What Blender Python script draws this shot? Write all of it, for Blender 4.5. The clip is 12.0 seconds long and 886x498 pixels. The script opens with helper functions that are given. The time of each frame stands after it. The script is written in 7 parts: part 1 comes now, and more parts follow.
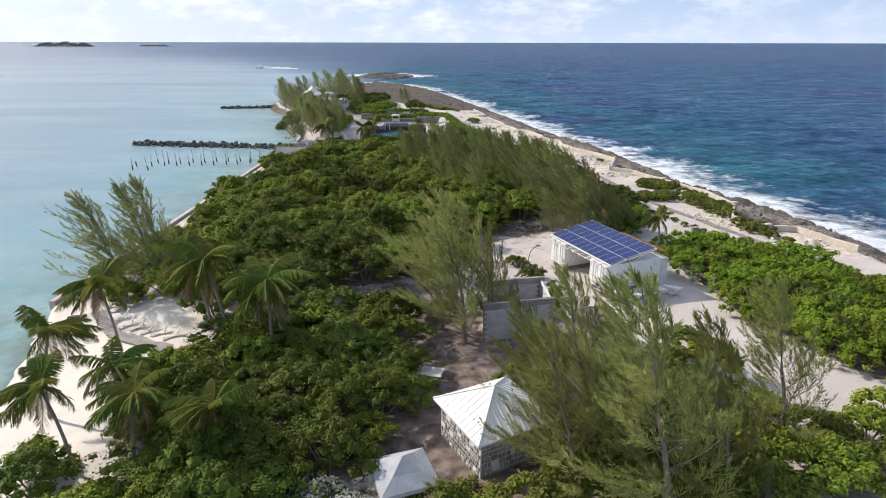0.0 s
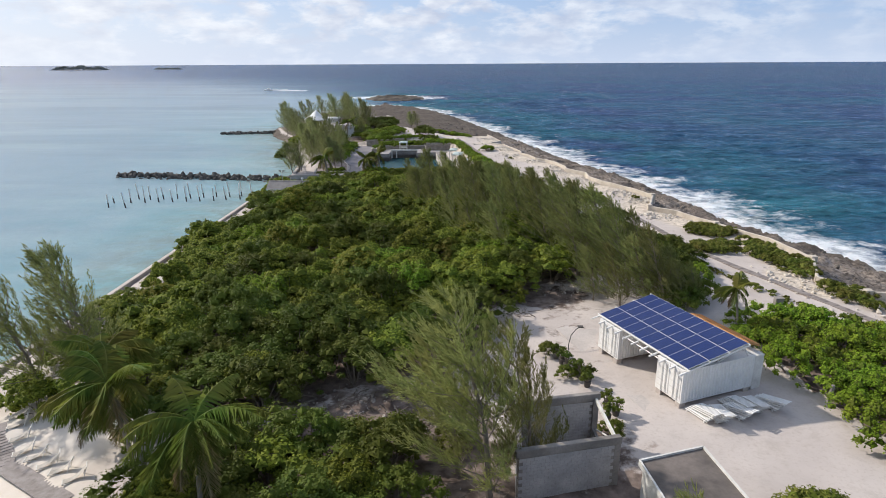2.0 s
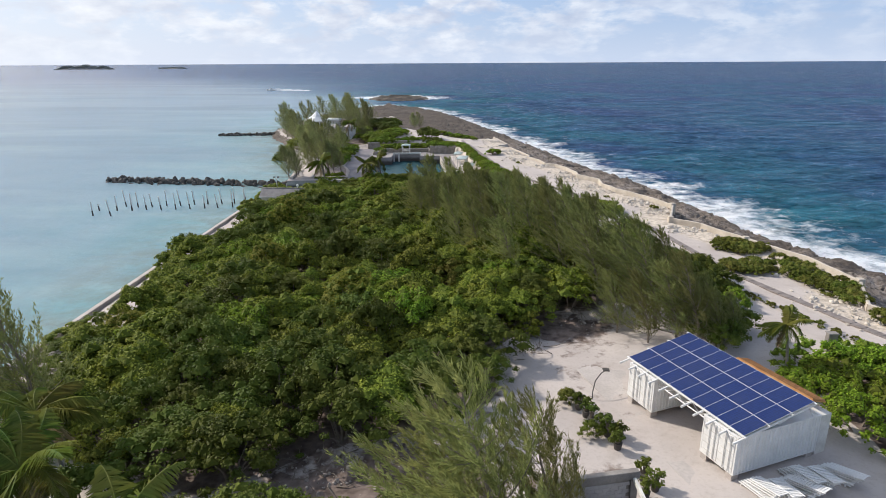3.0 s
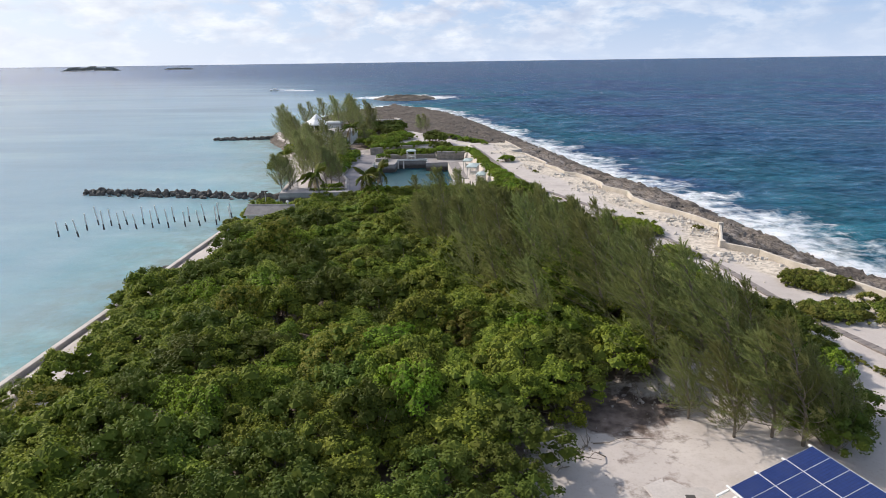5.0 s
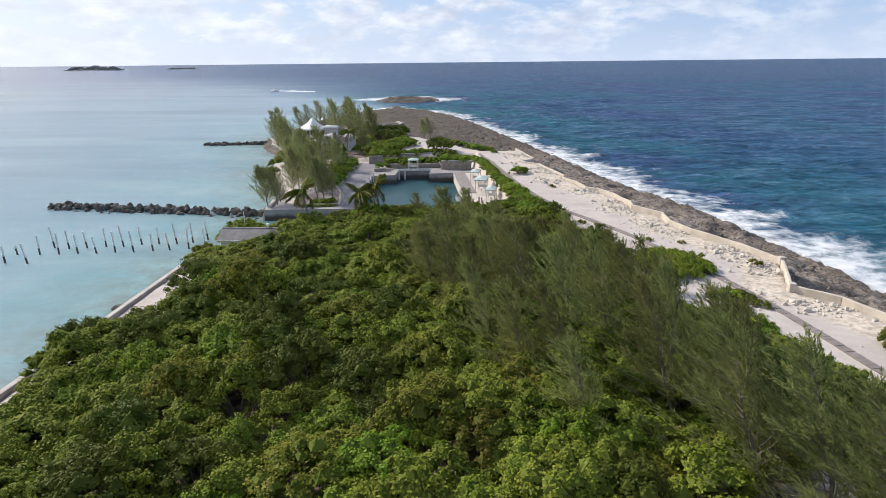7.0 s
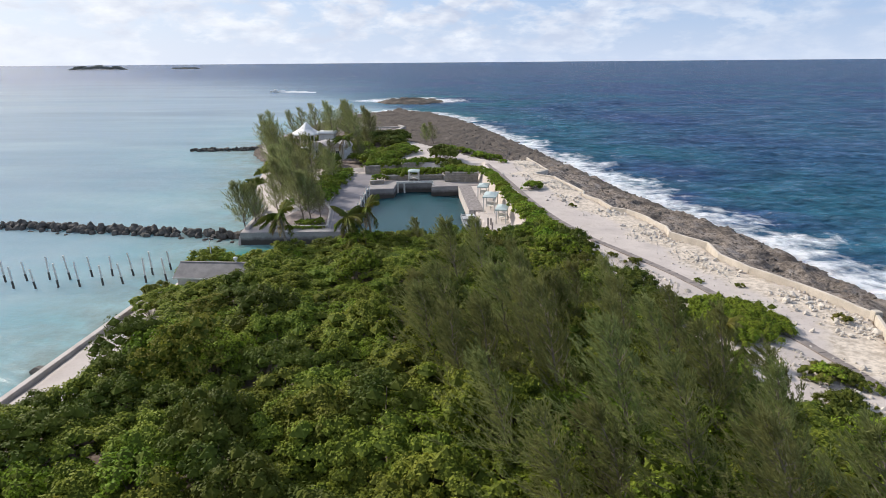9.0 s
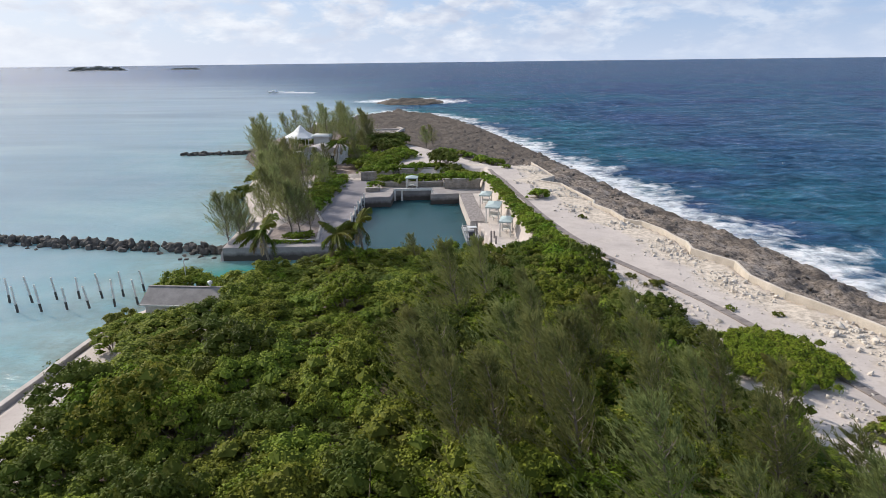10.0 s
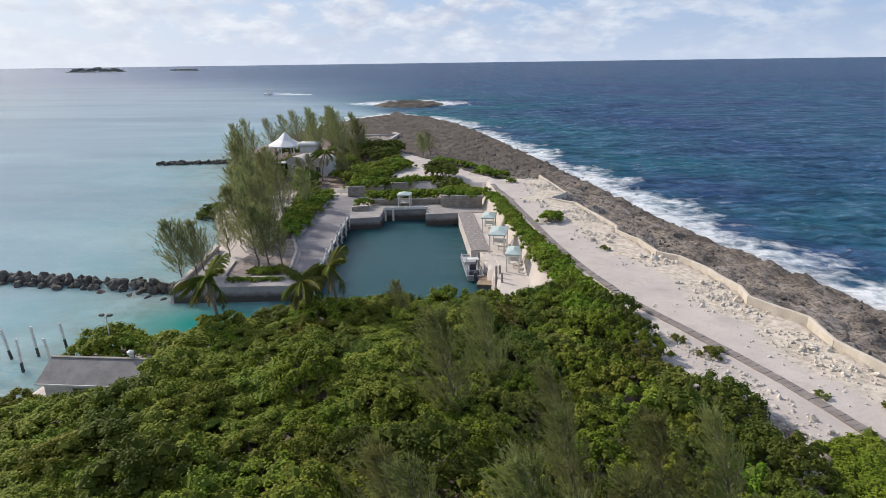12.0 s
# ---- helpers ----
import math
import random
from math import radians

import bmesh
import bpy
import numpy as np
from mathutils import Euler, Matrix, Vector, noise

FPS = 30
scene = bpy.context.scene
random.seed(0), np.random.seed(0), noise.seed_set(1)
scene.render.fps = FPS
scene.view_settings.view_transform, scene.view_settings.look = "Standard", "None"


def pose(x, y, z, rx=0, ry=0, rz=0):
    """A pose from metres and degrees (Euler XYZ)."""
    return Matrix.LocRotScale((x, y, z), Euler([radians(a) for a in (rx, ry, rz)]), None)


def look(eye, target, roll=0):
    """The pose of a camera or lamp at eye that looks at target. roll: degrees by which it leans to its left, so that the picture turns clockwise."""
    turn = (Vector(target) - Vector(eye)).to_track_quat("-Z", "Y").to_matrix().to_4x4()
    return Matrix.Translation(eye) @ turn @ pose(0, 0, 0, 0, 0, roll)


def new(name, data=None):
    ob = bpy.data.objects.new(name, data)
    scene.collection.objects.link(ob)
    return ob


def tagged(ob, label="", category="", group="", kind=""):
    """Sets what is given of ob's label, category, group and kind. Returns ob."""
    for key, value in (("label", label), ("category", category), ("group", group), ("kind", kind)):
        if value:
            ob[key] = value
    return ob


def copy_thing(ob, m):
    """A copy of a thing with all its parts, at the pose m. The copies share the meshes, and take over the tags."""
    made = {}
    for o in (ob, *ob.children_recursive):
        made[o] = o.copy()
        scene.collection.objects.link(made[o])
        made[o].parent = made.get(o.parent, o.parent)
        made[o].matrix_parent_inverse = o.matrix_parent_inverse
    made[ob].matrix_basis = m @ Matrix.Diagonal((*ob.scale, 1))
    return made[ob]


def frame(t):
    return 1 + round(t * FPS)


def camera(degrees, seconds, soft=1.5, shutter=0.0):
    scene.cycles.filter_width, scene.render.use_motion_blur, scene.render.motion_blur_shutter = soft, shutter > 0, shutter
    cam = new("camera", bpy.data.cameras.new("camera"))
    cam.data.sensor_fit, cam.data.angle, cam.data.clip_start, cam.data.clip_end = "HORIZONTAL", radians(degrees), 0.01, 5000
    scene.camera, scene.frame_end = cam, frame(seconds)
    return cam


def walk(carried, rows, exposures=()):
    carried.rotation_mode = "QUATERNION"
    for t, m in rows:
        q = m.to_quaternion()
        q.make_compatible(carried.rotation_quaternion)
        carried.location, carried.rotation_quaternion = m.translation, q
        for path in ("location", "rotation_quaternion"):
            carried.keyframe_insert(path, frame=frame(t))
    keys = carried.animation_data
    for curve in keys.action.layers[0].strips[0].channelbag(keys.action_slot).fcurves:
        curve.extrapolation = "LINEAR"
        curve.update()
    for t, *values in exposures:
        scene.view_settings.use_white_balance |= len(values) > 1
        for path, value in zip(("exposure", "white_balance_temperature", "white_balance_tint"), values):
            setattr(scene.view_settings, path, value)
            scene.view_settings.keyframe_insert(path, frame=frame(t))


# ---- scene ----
cam = camera(72.0, 12.0, soft=0.75)
PATH = [
    (0.0, (0.839, 0.071, 25.780), (0.774, 9.526, 22.525), 0.10),
    (0.5, (0.765, 3.973, 25.781), (0.665, 13.527, 22.831), 0.10),
    (1.0, (0.682, 7.873, 25.793), (0.537, 17.426, 22.842), -0.10),
    (1.5, (0.605, 11.724, 25.816), (0.410, 21.277, 22.865), -0.20),
    (2.0, (0.549, 15.469, 25.845), (0.304, 25.019, 22.890), -0.30),
    (2.5, (0.497, 19.072, 25.874), (0.212, 28.619, 22.910), -0.30),
    (3.0, (0.428, 22.549, 25.894), (0.113, 32.095, 22.929), -0.30),
    (5.0, (-0.315, 35.654, 25.838), (-0.750, 45.188, 22.852), -0.80),
    (5.5, (-0.534, 38.952, 25.821), (-0.979, 48.487, 22.840), -0.70),
    (6.0, (-0.764, 42.334, 25.806), (-1.219, 51.870, 22.830), -0.60),
    (6.5, (-0.986, 45.794, 25.792), (-1.461, 55.330, 22.817), -0.60),
    (7.0, (-1.187, 49.328, 25.787), (-1.677, 58.863, 22.812), -0.60),
    (9.0, (-1.843, 63.725, 25.802), (-2.393, 73.256, 22.827), -0.50),
    (9.5, (-1.941, 67.379, 25.804), (-2.496, 76.908, 22.823), -0.60),
    (10.0, (-2.014, 71.048, 25.808), (-2.584, 80.577, 22.829), -0.70),
    (10.5, (-2.065, 74.724, 25.809), (-2.645, 84.253, 22.834), -0.70),
    (11.0, (-2.103, 78.398, 25.807), (-2.688, 87.927, 22.832), -0.80),
    (11.5, (-2.146, 82.069, 25.803), (-2.731, 91.600, 22.833), -0.70),
    (12.0, (-2.187, 85.736, 25.799), (-2.772, 95.267, 22.829), -0.80),
]
walk(cam, [(t, look(eye, target, roll)) for t, eye, target, roll in PATH], [(0.0, 0.32), (1.0, 0.22), (2.0, 0.12), (5.0, 0.19), (7.0, 0.22), (9.5, 0.13), (12.0, 0.02)])

# ---- world, sun ----
SUN_AZ, SUN_EL = -58.0, 33.0  # degrees clockwise from +y, and up
world = bpy.data.worlds.new("sky")
scene.world = world
world.use_nodes = True
wn, wl = world.node_tree.nodes, world.node_tree.links
wn.clear()
w_out = wn.new("ShaderNodeOutputWorld")
w_bg = wn.new("ShaderNodeBackground")
w_sky = wn.new("ShaderNodeTexSky")
w_sky.sky_type = "NISHITA"
w_sky.sun_disc = False
w_sky.sun_elevation = radians(SUN_EL)
w_sky.sun_rotation = radians(SUN_AZ)
w_sky.air_density, w_sky.dust_density, w_sky.ozone_density = 1.0, 0.6, 2.0
w_co = wn.new("ShaderNodeTexCoord")
w_sep = wn.new("ShaderNodeSeparateXYZ")
wl.new(w_co.outputs["Generated"], w_sep.inputs[0])


def wmath(op, a, b=None, clamp=False):
    n = wn.new("ShaderNodeMath")
    n.operation, n.use_clamp = op, clamp
    for i, v in enumerate((a, b)):
        if v is None:
            continue
        if isinstance(v, (int, float)):
            n.inputs[i].default_value = v
        else:
            wl.new(v, n.inputs[i])
    return n.outputs[0]


# banks of small puffy clouds, flattened towards the horizon
w_map = wn.new("ShaderNodeMapping")
w_map.inputs["Scale"].default_value = (1.0, 1.0, 2.5)
wl.new(w_co.outputs["Generated"], w_map.inputs["Vector"])
w_vec = w_map
w_n1 = wn.new("ShaderNodeTexNoise")
w_n1.inputs["Scale"].default_value = 11.0
w_n1.inputs["Detail"].default_value = 9.0
w_n1.inputs["Roughness"].default_value = 0.6
w_n1.inputs["Distortion"].default_value = 0.15
wl.new(w_vec.outputs[0], w_n1.inputs["Vector"])
w_ramp = wn.new("ShaderNodeValToRGB")
w_ramp.color_ramp.elements[0].position = 0.43
w_ramp.color_ramp.elements[0].color = (0, 0, 0, 1)
w_ramp.color_ramp.elements[1].position = 0.56
w_ramp.color_ramp.elements[1].color = (1, 1, 1, 1)
wl.new(w_n1.outputs[0], w_ramp.inputs[0])
w_n2 = wn.new("ShaderNodeTexNoise")
w_n2.inputs["Scale"].default_value = 20.0
w_n2.inputs["Detail"].default_value = 5.0
wl.new(w_vec.outputs[0], w_n2.inputs["Vector"])
w_ccol = wn.new("ShaderNodeValToRGB")
w_ccol.color_ramp.elements[0].position = 0.35
w_ccol.color_ramp.elements[0].color = (5.4, 6.0, 7.6, 1)
w_ccol.color_ramp.elements[1].position = 0.65
w_ccol.color_ramp.elements[1].color = (9.5, 9.8, 10.4, 1)
wl.new(w_n2.outputs[0], w_ccol.inputs[0])
w_mix = wn.new("ShaderNodeMix")
w_mix.data_type = "RGBA"
w_east = wmath("SUBTRACT", 1.0, wmath("MULTIPLY", wmath("MAXIMUM", w_sep.outputs[0], 0.0), 1.1), True)
w_fac = wmath("MULTIPLY", wmath("MULTIPLY", w_ramp.outputs[0], w_east), wmath("SUBTRACT", 0.88, wmath("MULTIPLY", wmath("MAXIMUM", w_sep.outputs[2], 0.0), 0.3)))
wl.new(w_fac, w_mix.inputs[0])
w_base = wn.new("ShaderNodeMix")
w_base.data_type = "RGBA"
w_base.inputs[0].default_value = 0.72
wl.new(w_sky.outputs[0], w_base.inputs[6])
w_air = wn.new("ShaderNodeValToRGB")
w_air.color_ramp.elements[0].position = 0.18
w_air.color_ramp.elements[0].color = (4.1, 5.8, 9.3, 1)
w_air.color_ramp.elements[1].position = 0.62
w_air.color_ramp.elements[1].color = (2.6, 3.8, 6.4, 1)
wl.new(w_sep.outputs[2], w_air.inputs[0])
wl.new(w_air.outputs[0], w_base.inputs[7])
wl.new(w_base.outputs[2], w_mix.inputs[6])
wl.new(w_ccol.outputs[0], w_mix.inputs[7])
# pale humid air low over the sea
w_haze = wn.new("ShaderNodeMix")
w_haze.data_type = "RGBA"
hz = wmath("SUBTRACT", 1.0, wmath("MULTIPLY", w_sep.outputs[2], 11.0), True)
wl.new(wmath("MULTIPLY", wmath("POWER", hz, 1.5), 0.62), w_haze.inputs[0])
wl.new(w_mix.outputs[2], w_haze.inputs[6])
w_haze.inputs[7].default_value = (7.2, 8.2, 9.9, 1)
w_dot = wn.new("ShaderNodeVectorMath")
w_dot.operation = "DOT_PRODUCT"
wl.new(w_co.outputs["Generated"], w_dot.inputs[0])
w_dot.inputs[1].default_value = (math.sin(radians(SUN_AZ)) * math.cos(radians(SUN_EL)), math.cos(radians(SUN_AZ)) * math.cos(radians(SUN_EL)), math.sin(radians(SUN_EL)))
w_glow = wn.new("ShaderNodeMix")
w_glow.data_type = "RGBA"
wl.new(wmath("MULTIPLY", wmath("POWER", wmath("MAXIMUM", w_dot.outputs["Value"], 0.0), 4.0), 0.9), w_glow.inputs[0])
wl.new(w_haze.outputs[2], w_glow.inputs[6])
w_glow.inputs[7].default_value = (11.2, 11.3, 11.4, 1)
wl.new(w_glow.outputs[2], w_bg.inputs[0])
w_bg.inputs[1].default_value = 0.09
wl.new(w_bg.outputs[0], w_out.inputs[0])

sun = new("sun", bpy.data.lights.new("sun", "SUN"))
sun.data.energy, sun.data.angle, sun.data.color = 4.1, radians(1.4), (1.0, 0.925, 0.845)
az, el = radians(SUN_AZ), radians(SUN_EL)
sun_way = Vector((math.sin(az) * math.cos(el), math.cos(az) * math.cos(el), math.sin(el)))
sun.matrix_world = look(sun_way * 200, (0, 0, 0))
scene.view_settings.exposure = 0.0


# ---- node materials ----
class Mat:
    """A small wrapper to wire node materials."""

    def __init__(self, name):
        self.mat = bpy.data.materials.new(name)
        self.mat.use_nodes = True
        self.n, self.l = self.mat.node_tree.nodes, self.mat.node_tree.links
        self.bsdf = self.n["Principled BSDF"]
        self.out = self.n["Material Output"]
        self.pos = self.n.new("ShaderNodeNewGeometry").outputs["Position"]

    def put(self, socket, v):
        if isinstance(v, (int, float)):
            socket.default_value = v
        elif isinstance(v, tuple):
            socket.default_value = (*v, 1) if len(v) == 3 else v
        else:
            self.l.new(v, socket)

    def noise(self, scale, detail=4.0, rough=0.55, stretch=None, vec=None, distort=0.0):
        n = self.n.new("ShaderNodeTexNoise")
        n.inputs["Scale"].default_value = scale
        n.inputs["Detail"].default_value = detail
        n.inputs["Roughness"].default_value = rough
        n.inputs["Distortion"].default_value = distort
        v = vec or self.pos
        if stretch:
            m = self.n.new("ShaderNodeMapping")
            m.inputs["Scale"].default_value = stretch
            self.l.new(v, m.inputs["Vector"])
            v = m.outputs[0]
        self.l.new(v, n.inputs["Vector"])
        return n.outputs[0]

    def voronoi(self, scale, feature="F1", stretch=None):
        n = self.n.new("ShaderNodeTexVoronoi")
        n.feature = feature
        n.inputs["Scale"].default_value = scale
        v = self.pos
        if stretch:
            m = self.n.new("ShaderNodeMapping")
            m.inputs["Scale"].default_value = stretch
            self.l.new(v, m.inputs["Vector"])
            v = m.outputs[0]
        self.l.new(v, n.inputs["Vector"])
        return n.outputs[0]

    def ramp(self, fac, *stops):
        n = self.n.new("ShaderNodeValToRGB")
        e = n.color_ramp.elements
        while len(e) < len(stops):
            e.new(0.5)
        for el_, (p, c) in zip(e, stops):
            el_.position = p
            el_.color = (c, c, c, 1) if isinstance(c, (int, float)) else (*c, 1)
        self.l.new(fac, n.inputs[0])
        return n.outputs[0]

    def mix(self, fac, a, b, mode="MIX"):
        n = self.n.new("ShaderNodeMix")
        n.data_type, n.blend_type = "RGBA", mode
        for s, v in ((n.inputs[0], fac), (n.inputs[6], a), (n.inputs[7], b)):
            self.put(s, v)
        return n.outputs[2]

    def math(self, op, a, b=0.0, clamp=False):
        n = self.n.new("ShaderNodeMath")
        n.operation, n.use_clamp = op, clamp
        self.put(n.inputs[0], a)
        self.put(n.inputs[1], b)
        return n.outputs[0]

    def attr(self, name):
        n = self.n.new("ShaderNodeAttribute")
        n.attribute_name = name
        return n.outputs["Fac"]

    def island(self):
        return self.n.new("ShaderNodeNewGeometry").outputs["Random Per Island"]

    def objrand(self):
        return self.n.new("ShaderNodeObjectInfo").outputs["Random"]

    def bump(self, height, strength=0.4, dist=0.05, after=None):
        n = self.n.new("ShaderNodeBump")
        n.inputs["Strength"].default_value = strength
        n.inputs["Distance"].default_value = dist
        self.l.new(height, n.inputs["Height"])
        if after:
            self.l.new(after, n.inputs["Normal"])
        self.l.new(n.outputs[0], self.bsdf.inputs["Normal"])
        return n.outputs[0]

    def done(self, colour=None, rough=None, metal=None, spec=None):
        if colour is not None:
            self.put(self.bsdf.inputs["Base Color"], colour)
        if rough is not None:
            self.put(self.bsdf.inputs["Roughness"], rough)
        if metal is not None:
            self.put(self.bsdf.inputs["Metallic"], metal)
        if spec is not None:
            self.put(self.bsdf.inputs["Specular IOR Level"], spec)
        return self.mat


def plain(name, a, b, scale=1.5, rough=0.7, bump=0.15, fine=18.0, metal=0.0, dist=0.02):
    """Weathered surface: two tones at a large scale, grain at a fine one."""
    m = Mat(name)
    big = m.ramp(m.noise(scale, 5), (0.35, 0.0), (0.65, 1.0))
    c = m.mix(big, a, b)
    g = m.noise(fine, 4)
    c = m.mix(m.ramp(g, (0.3, 0.25), (0.6, 0.0)), c, tuple(0.55 * v for v in a))
    if bump:
        m.bump(g, bump, dist)
    return m.done(c, rough, metal)


def leafy(name, dark, light, tip, translucent=0.3, rough=0.5):
    """Foliage: colour varies leaf by leaf and plant by plant, light comes through."""
    m = Mat(name)
    isl = m.island()
    c = m.mix(isl, dark, light)
    c = m.mix(m.ramp(m.noise(0.35, 3), (0.4, 0.0), (0.68, 0.75)), c, tip)
    hsv = m.n.new("ShaderNodeHueSaturation")
    m.put(hsv.inputs["Value"], m.math("ADD", m.math("MULTIPLY", m.objrand(), 0.5), 0.75))
    m.put(hsv.inputs["Hue"], m.math("ADD", m.math("MULTIPLY", m.objrand(), 0.03), 0.485))
    m.l.new(c, hsv.inputs["Color"])
    c = hsv.outputs[0]
    m.done(c, rough + 0.1, spec=0.1)
    tr = m.n.new("ShaderNodeBsdfTranslucent")
    m.l.new(c, tr.inputs[0])
    mx = m.n.new("ShaderNodeMixShader")
    mx.inputs[0].default_value = translucent
    m.l.new(m.bsdf.outputs[0], mx.inputs[1])
    m.l.new(tr.outputs[0], mx.inputs[2])
    m.l.new(mx.outputs[0], m.out.inputs[0])
    return m.mat


GRAPE = leafy("sea_grape_leaves", (0.108, 0.148, 0.016), (0.215, 0.258, 0.027), (0.305, 0.31, 0.046), 0.25)
RUST = leafy("rusty_leaves", (0.12, 0.13, 0.015), (0.22, 0.22, 0.03), (0.29, 0.26, 0.06), 0.36)
DARKLEAF = leafy("dark_leaves", (0.05, 0.076, 0.013), (0.098, 0.134, 0.02), (0.145, 0.158, 0.026), 0.22)
BRIGHT = leafy("creeper_leaves", (0.085, 0.15, 0.013), (0.2, 0.3, 0.022), (0.28, 0.34, 0.034), 0.28)
# darker leaf tone that puts the shade inside a crown into its colour
INNER_SHADE = leafy("inner_leaves_shade", (0.07, 0.094, 0.014), (0.1, 0.128, 0.018), (0.12, 0.135, 0.022), 0.05, 0.7)
OLIVE = leafy("scrub_leaves", (0.085, 0.11, 0.018), (0.16, 0.18, 0.03), (0.22, 0.2, 0.05))
SILVER = leafy("silver_leaves", (0.22, 0.24, 0.2), (0.34, 0.36, 0.3), (0.4, 0.4, 0.36))
NEEDLE = leafy("casuarina_needles", (0.135, 0.155, 0.055), (0.26, 0.275, 0.09), (0.33, 0.315, 0.11), 0.55, 0.6)
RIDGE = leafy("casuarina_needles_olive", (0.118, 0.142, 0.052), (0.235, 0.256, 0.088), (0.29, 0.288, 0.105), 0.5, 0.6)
FARNEEDLE = leafy("casuarina_needles_dense", (0.125, 0.152, 0.068), (0.25, 0.275, 0.112), (0.3, 0.3, 0.125), 0.55, 0.6)
# treetops near the horizon, their leaf colour paled to carry the haze
HAZEWOOD = leafy("cay_woods_hazed", (0.15, 0.175, 0.175), (0.2, 0.22, 0.21), (0.21, 0.225, 0.205), 0.1, 0.8)
FROND = leafy("palm_fronds", (0.07, 0.12, 0.02), (0.14, 0.19, 0.035), (0.26, 0.22, 0.05), 0.35, 0.4)
DRY = leafy("dry_fronds", (0.22, 0.17, 0.09), (0.34, 0.26, 0.14), (0.4, 0.32, 0.2), 0.25, 0.7)
BARK = plain("grey_bark", (0.16, 0.13, 0.10), (0.25, 0.21, 0.17), 3, 0.9, 0.5, 22)
PALMBARK = plain("palm_bark", (0.2, 0.17, 0.14), (0.3, 0.27, 0.22), 4, 0.9, 0.5, 16)
CONCRETE = plain("old_concrete", (0.42, 0.37, 0.33), (0.56, 0.50, 0.45), 0.5, 0.85, 0.25, 9)
DARKCON = plain("weathered_concrete", (0.2, 0.18, 0.16), (0.33, 0.3, 0.27), 0.8, 0.9, 0.3, 9)
WHITE = plain("white_paint", (0.74, 0.73, 0.7), (0.82, 0.81, 0.78), 1.2, 0.5, 0.05, 14)
OFFWHITE = plain("stained_white_paint", (0.6, 0.58, 0.53), (0.76, 0.74, 0.69), 1.4, 0.6, 0.1, 12)
TANWALL = plain("tan_render", (0.5, 0.44, 0.36), (0.63, 0.56, 0.47), 0.7, 0.9, 0.4, 7)
ROCK = plain("dark_boulder", (0.065, 0.058, 0.05), (0.14, 0.125, 0.108), 1.6, 0.9, 0.6, 7, dist=0.05)
PALEROCK = plain("limestone_rubble", (0.5, 0.45, 0.385), (0.68, 0.62, 0.54), 1.6, 0.9, 0.5, 7, dist=0.04)
WOOD = plain("grey_timber", (0.23, 0.2, 0.185), (0.35, 0.315, 0.3), 2.0, 0.85, 0.3, 20)
DARKWOOD = plain("wet_timber", (0.05, 0.045, 0.04), (0.1, 0.09, 0.08), 2.0, 0.7, 0.3, 20)
METAL = plain("painted_steel", (0.6, 0.6, 0.58), (0.7, 0.7, 0.68), 2, 0.4, 0.0, 14)
TEAL = plain("pale_teal_roof", (0.38, 0.46, 0.44), (0.48, 0.55, 0.53), 1.5, 0.6, 0.1, 12)


def tidal(name, a, b):
    """Concrete with a dark band of weed up to the tide mark."""
    m = Mat(name)
    c = m.mix(m.ramp(m.noise(0.5, 5), (0.35, 0.0), (0.65, 1.0)), a, b)
    g = m.noise(9, 4)
    c = m.mix(m.ramp(g, (0.3, 0.3), (0.6, 0.0)), c, tuple(0.5 * v for v in a))
    sep = m.n.new("ShaderNodeSeparateXYZ")
    m.l.new(m.pos, sep.inputs[0])
    tide = m.math("ADD", sep.outputs[2], m.math("MULTIPLY", m.noise(1.4, 5), 0.7))
    c = m.mix(m.ramp(m.math("MULTIPLY", tide, 0.5), (0.5, 1.0), (0.8, 0.0)), c, (0.07, 0.06, 0.05))
    m.bump(g, 0.3, 0.02)
    return m.done(c, 0.88)


QUAYCON = tidal("quay_concrete", (0.27, 0.245, 0.235), (0.38, 0.345, 0.325))
APRON = plain("sandy_concrete", (0.5, 0.44, 0.4), (0.6, 0.54, 0.49), 0.4, 0.9, 0.2, 8)
WALKWAY = plain("grey_walkway", (0.18, 0.165, 0.175), (0.25, 0.23, 0.24), 0.3, 0.85, 0.15, 7)
YARDCON = plain("worn_yard_concrete", (0.44, 0.395, 0.36), (0.56, 0.505, 0.465), 0.35, 0.9, 0.15, 6)
GRAVEL = plain("planting_soil", (0.2, 0.16, 0.14), (0.33, 0.27, 0.24), 1.2, 0.95, 0.4, 9)
GREYROOF = plain("grey_shingle", (0.19, 0.175, 0.165), (0.28, 0.26, 0.245), 0.8, 0.9, 0.35, 8)


# ---- mesh helpers ----
def mesh_of(name, verts, faces, material, smooth=False):
    me = bpy.data.meshes.new(name)
    me.from_pydata([tuple(v) for v in verts], [], [tuple(f) for f in faces])
    if material:
        me.materials.append(material)
    if smooth:
        me.shade_smooth()
    return me


def quads(name, q, material, sides=4):
    """A mesh of loose polygons from an array (count, sides, 3)."""
    q = np.asarray(q, dtype=np.float32)
    me = bpy.data.meshes.new(name)
    n = len(q)
    me.vertices.add(n * sides)
    me.vertices.foreach_set("co", q.reshape(-1))
    me.loops.add(n * sides)
    me.loops.foreach_set("vertex_index", np.arange(n * sides, dtype=np.int32))
    me.polygons.add(n)
    me.polygons.foreach_set("loop_start", np.arange(n, dtype=np.int32) * sides)
    me.materials.append(material)
    me.update(calc_edges=True)
    return me


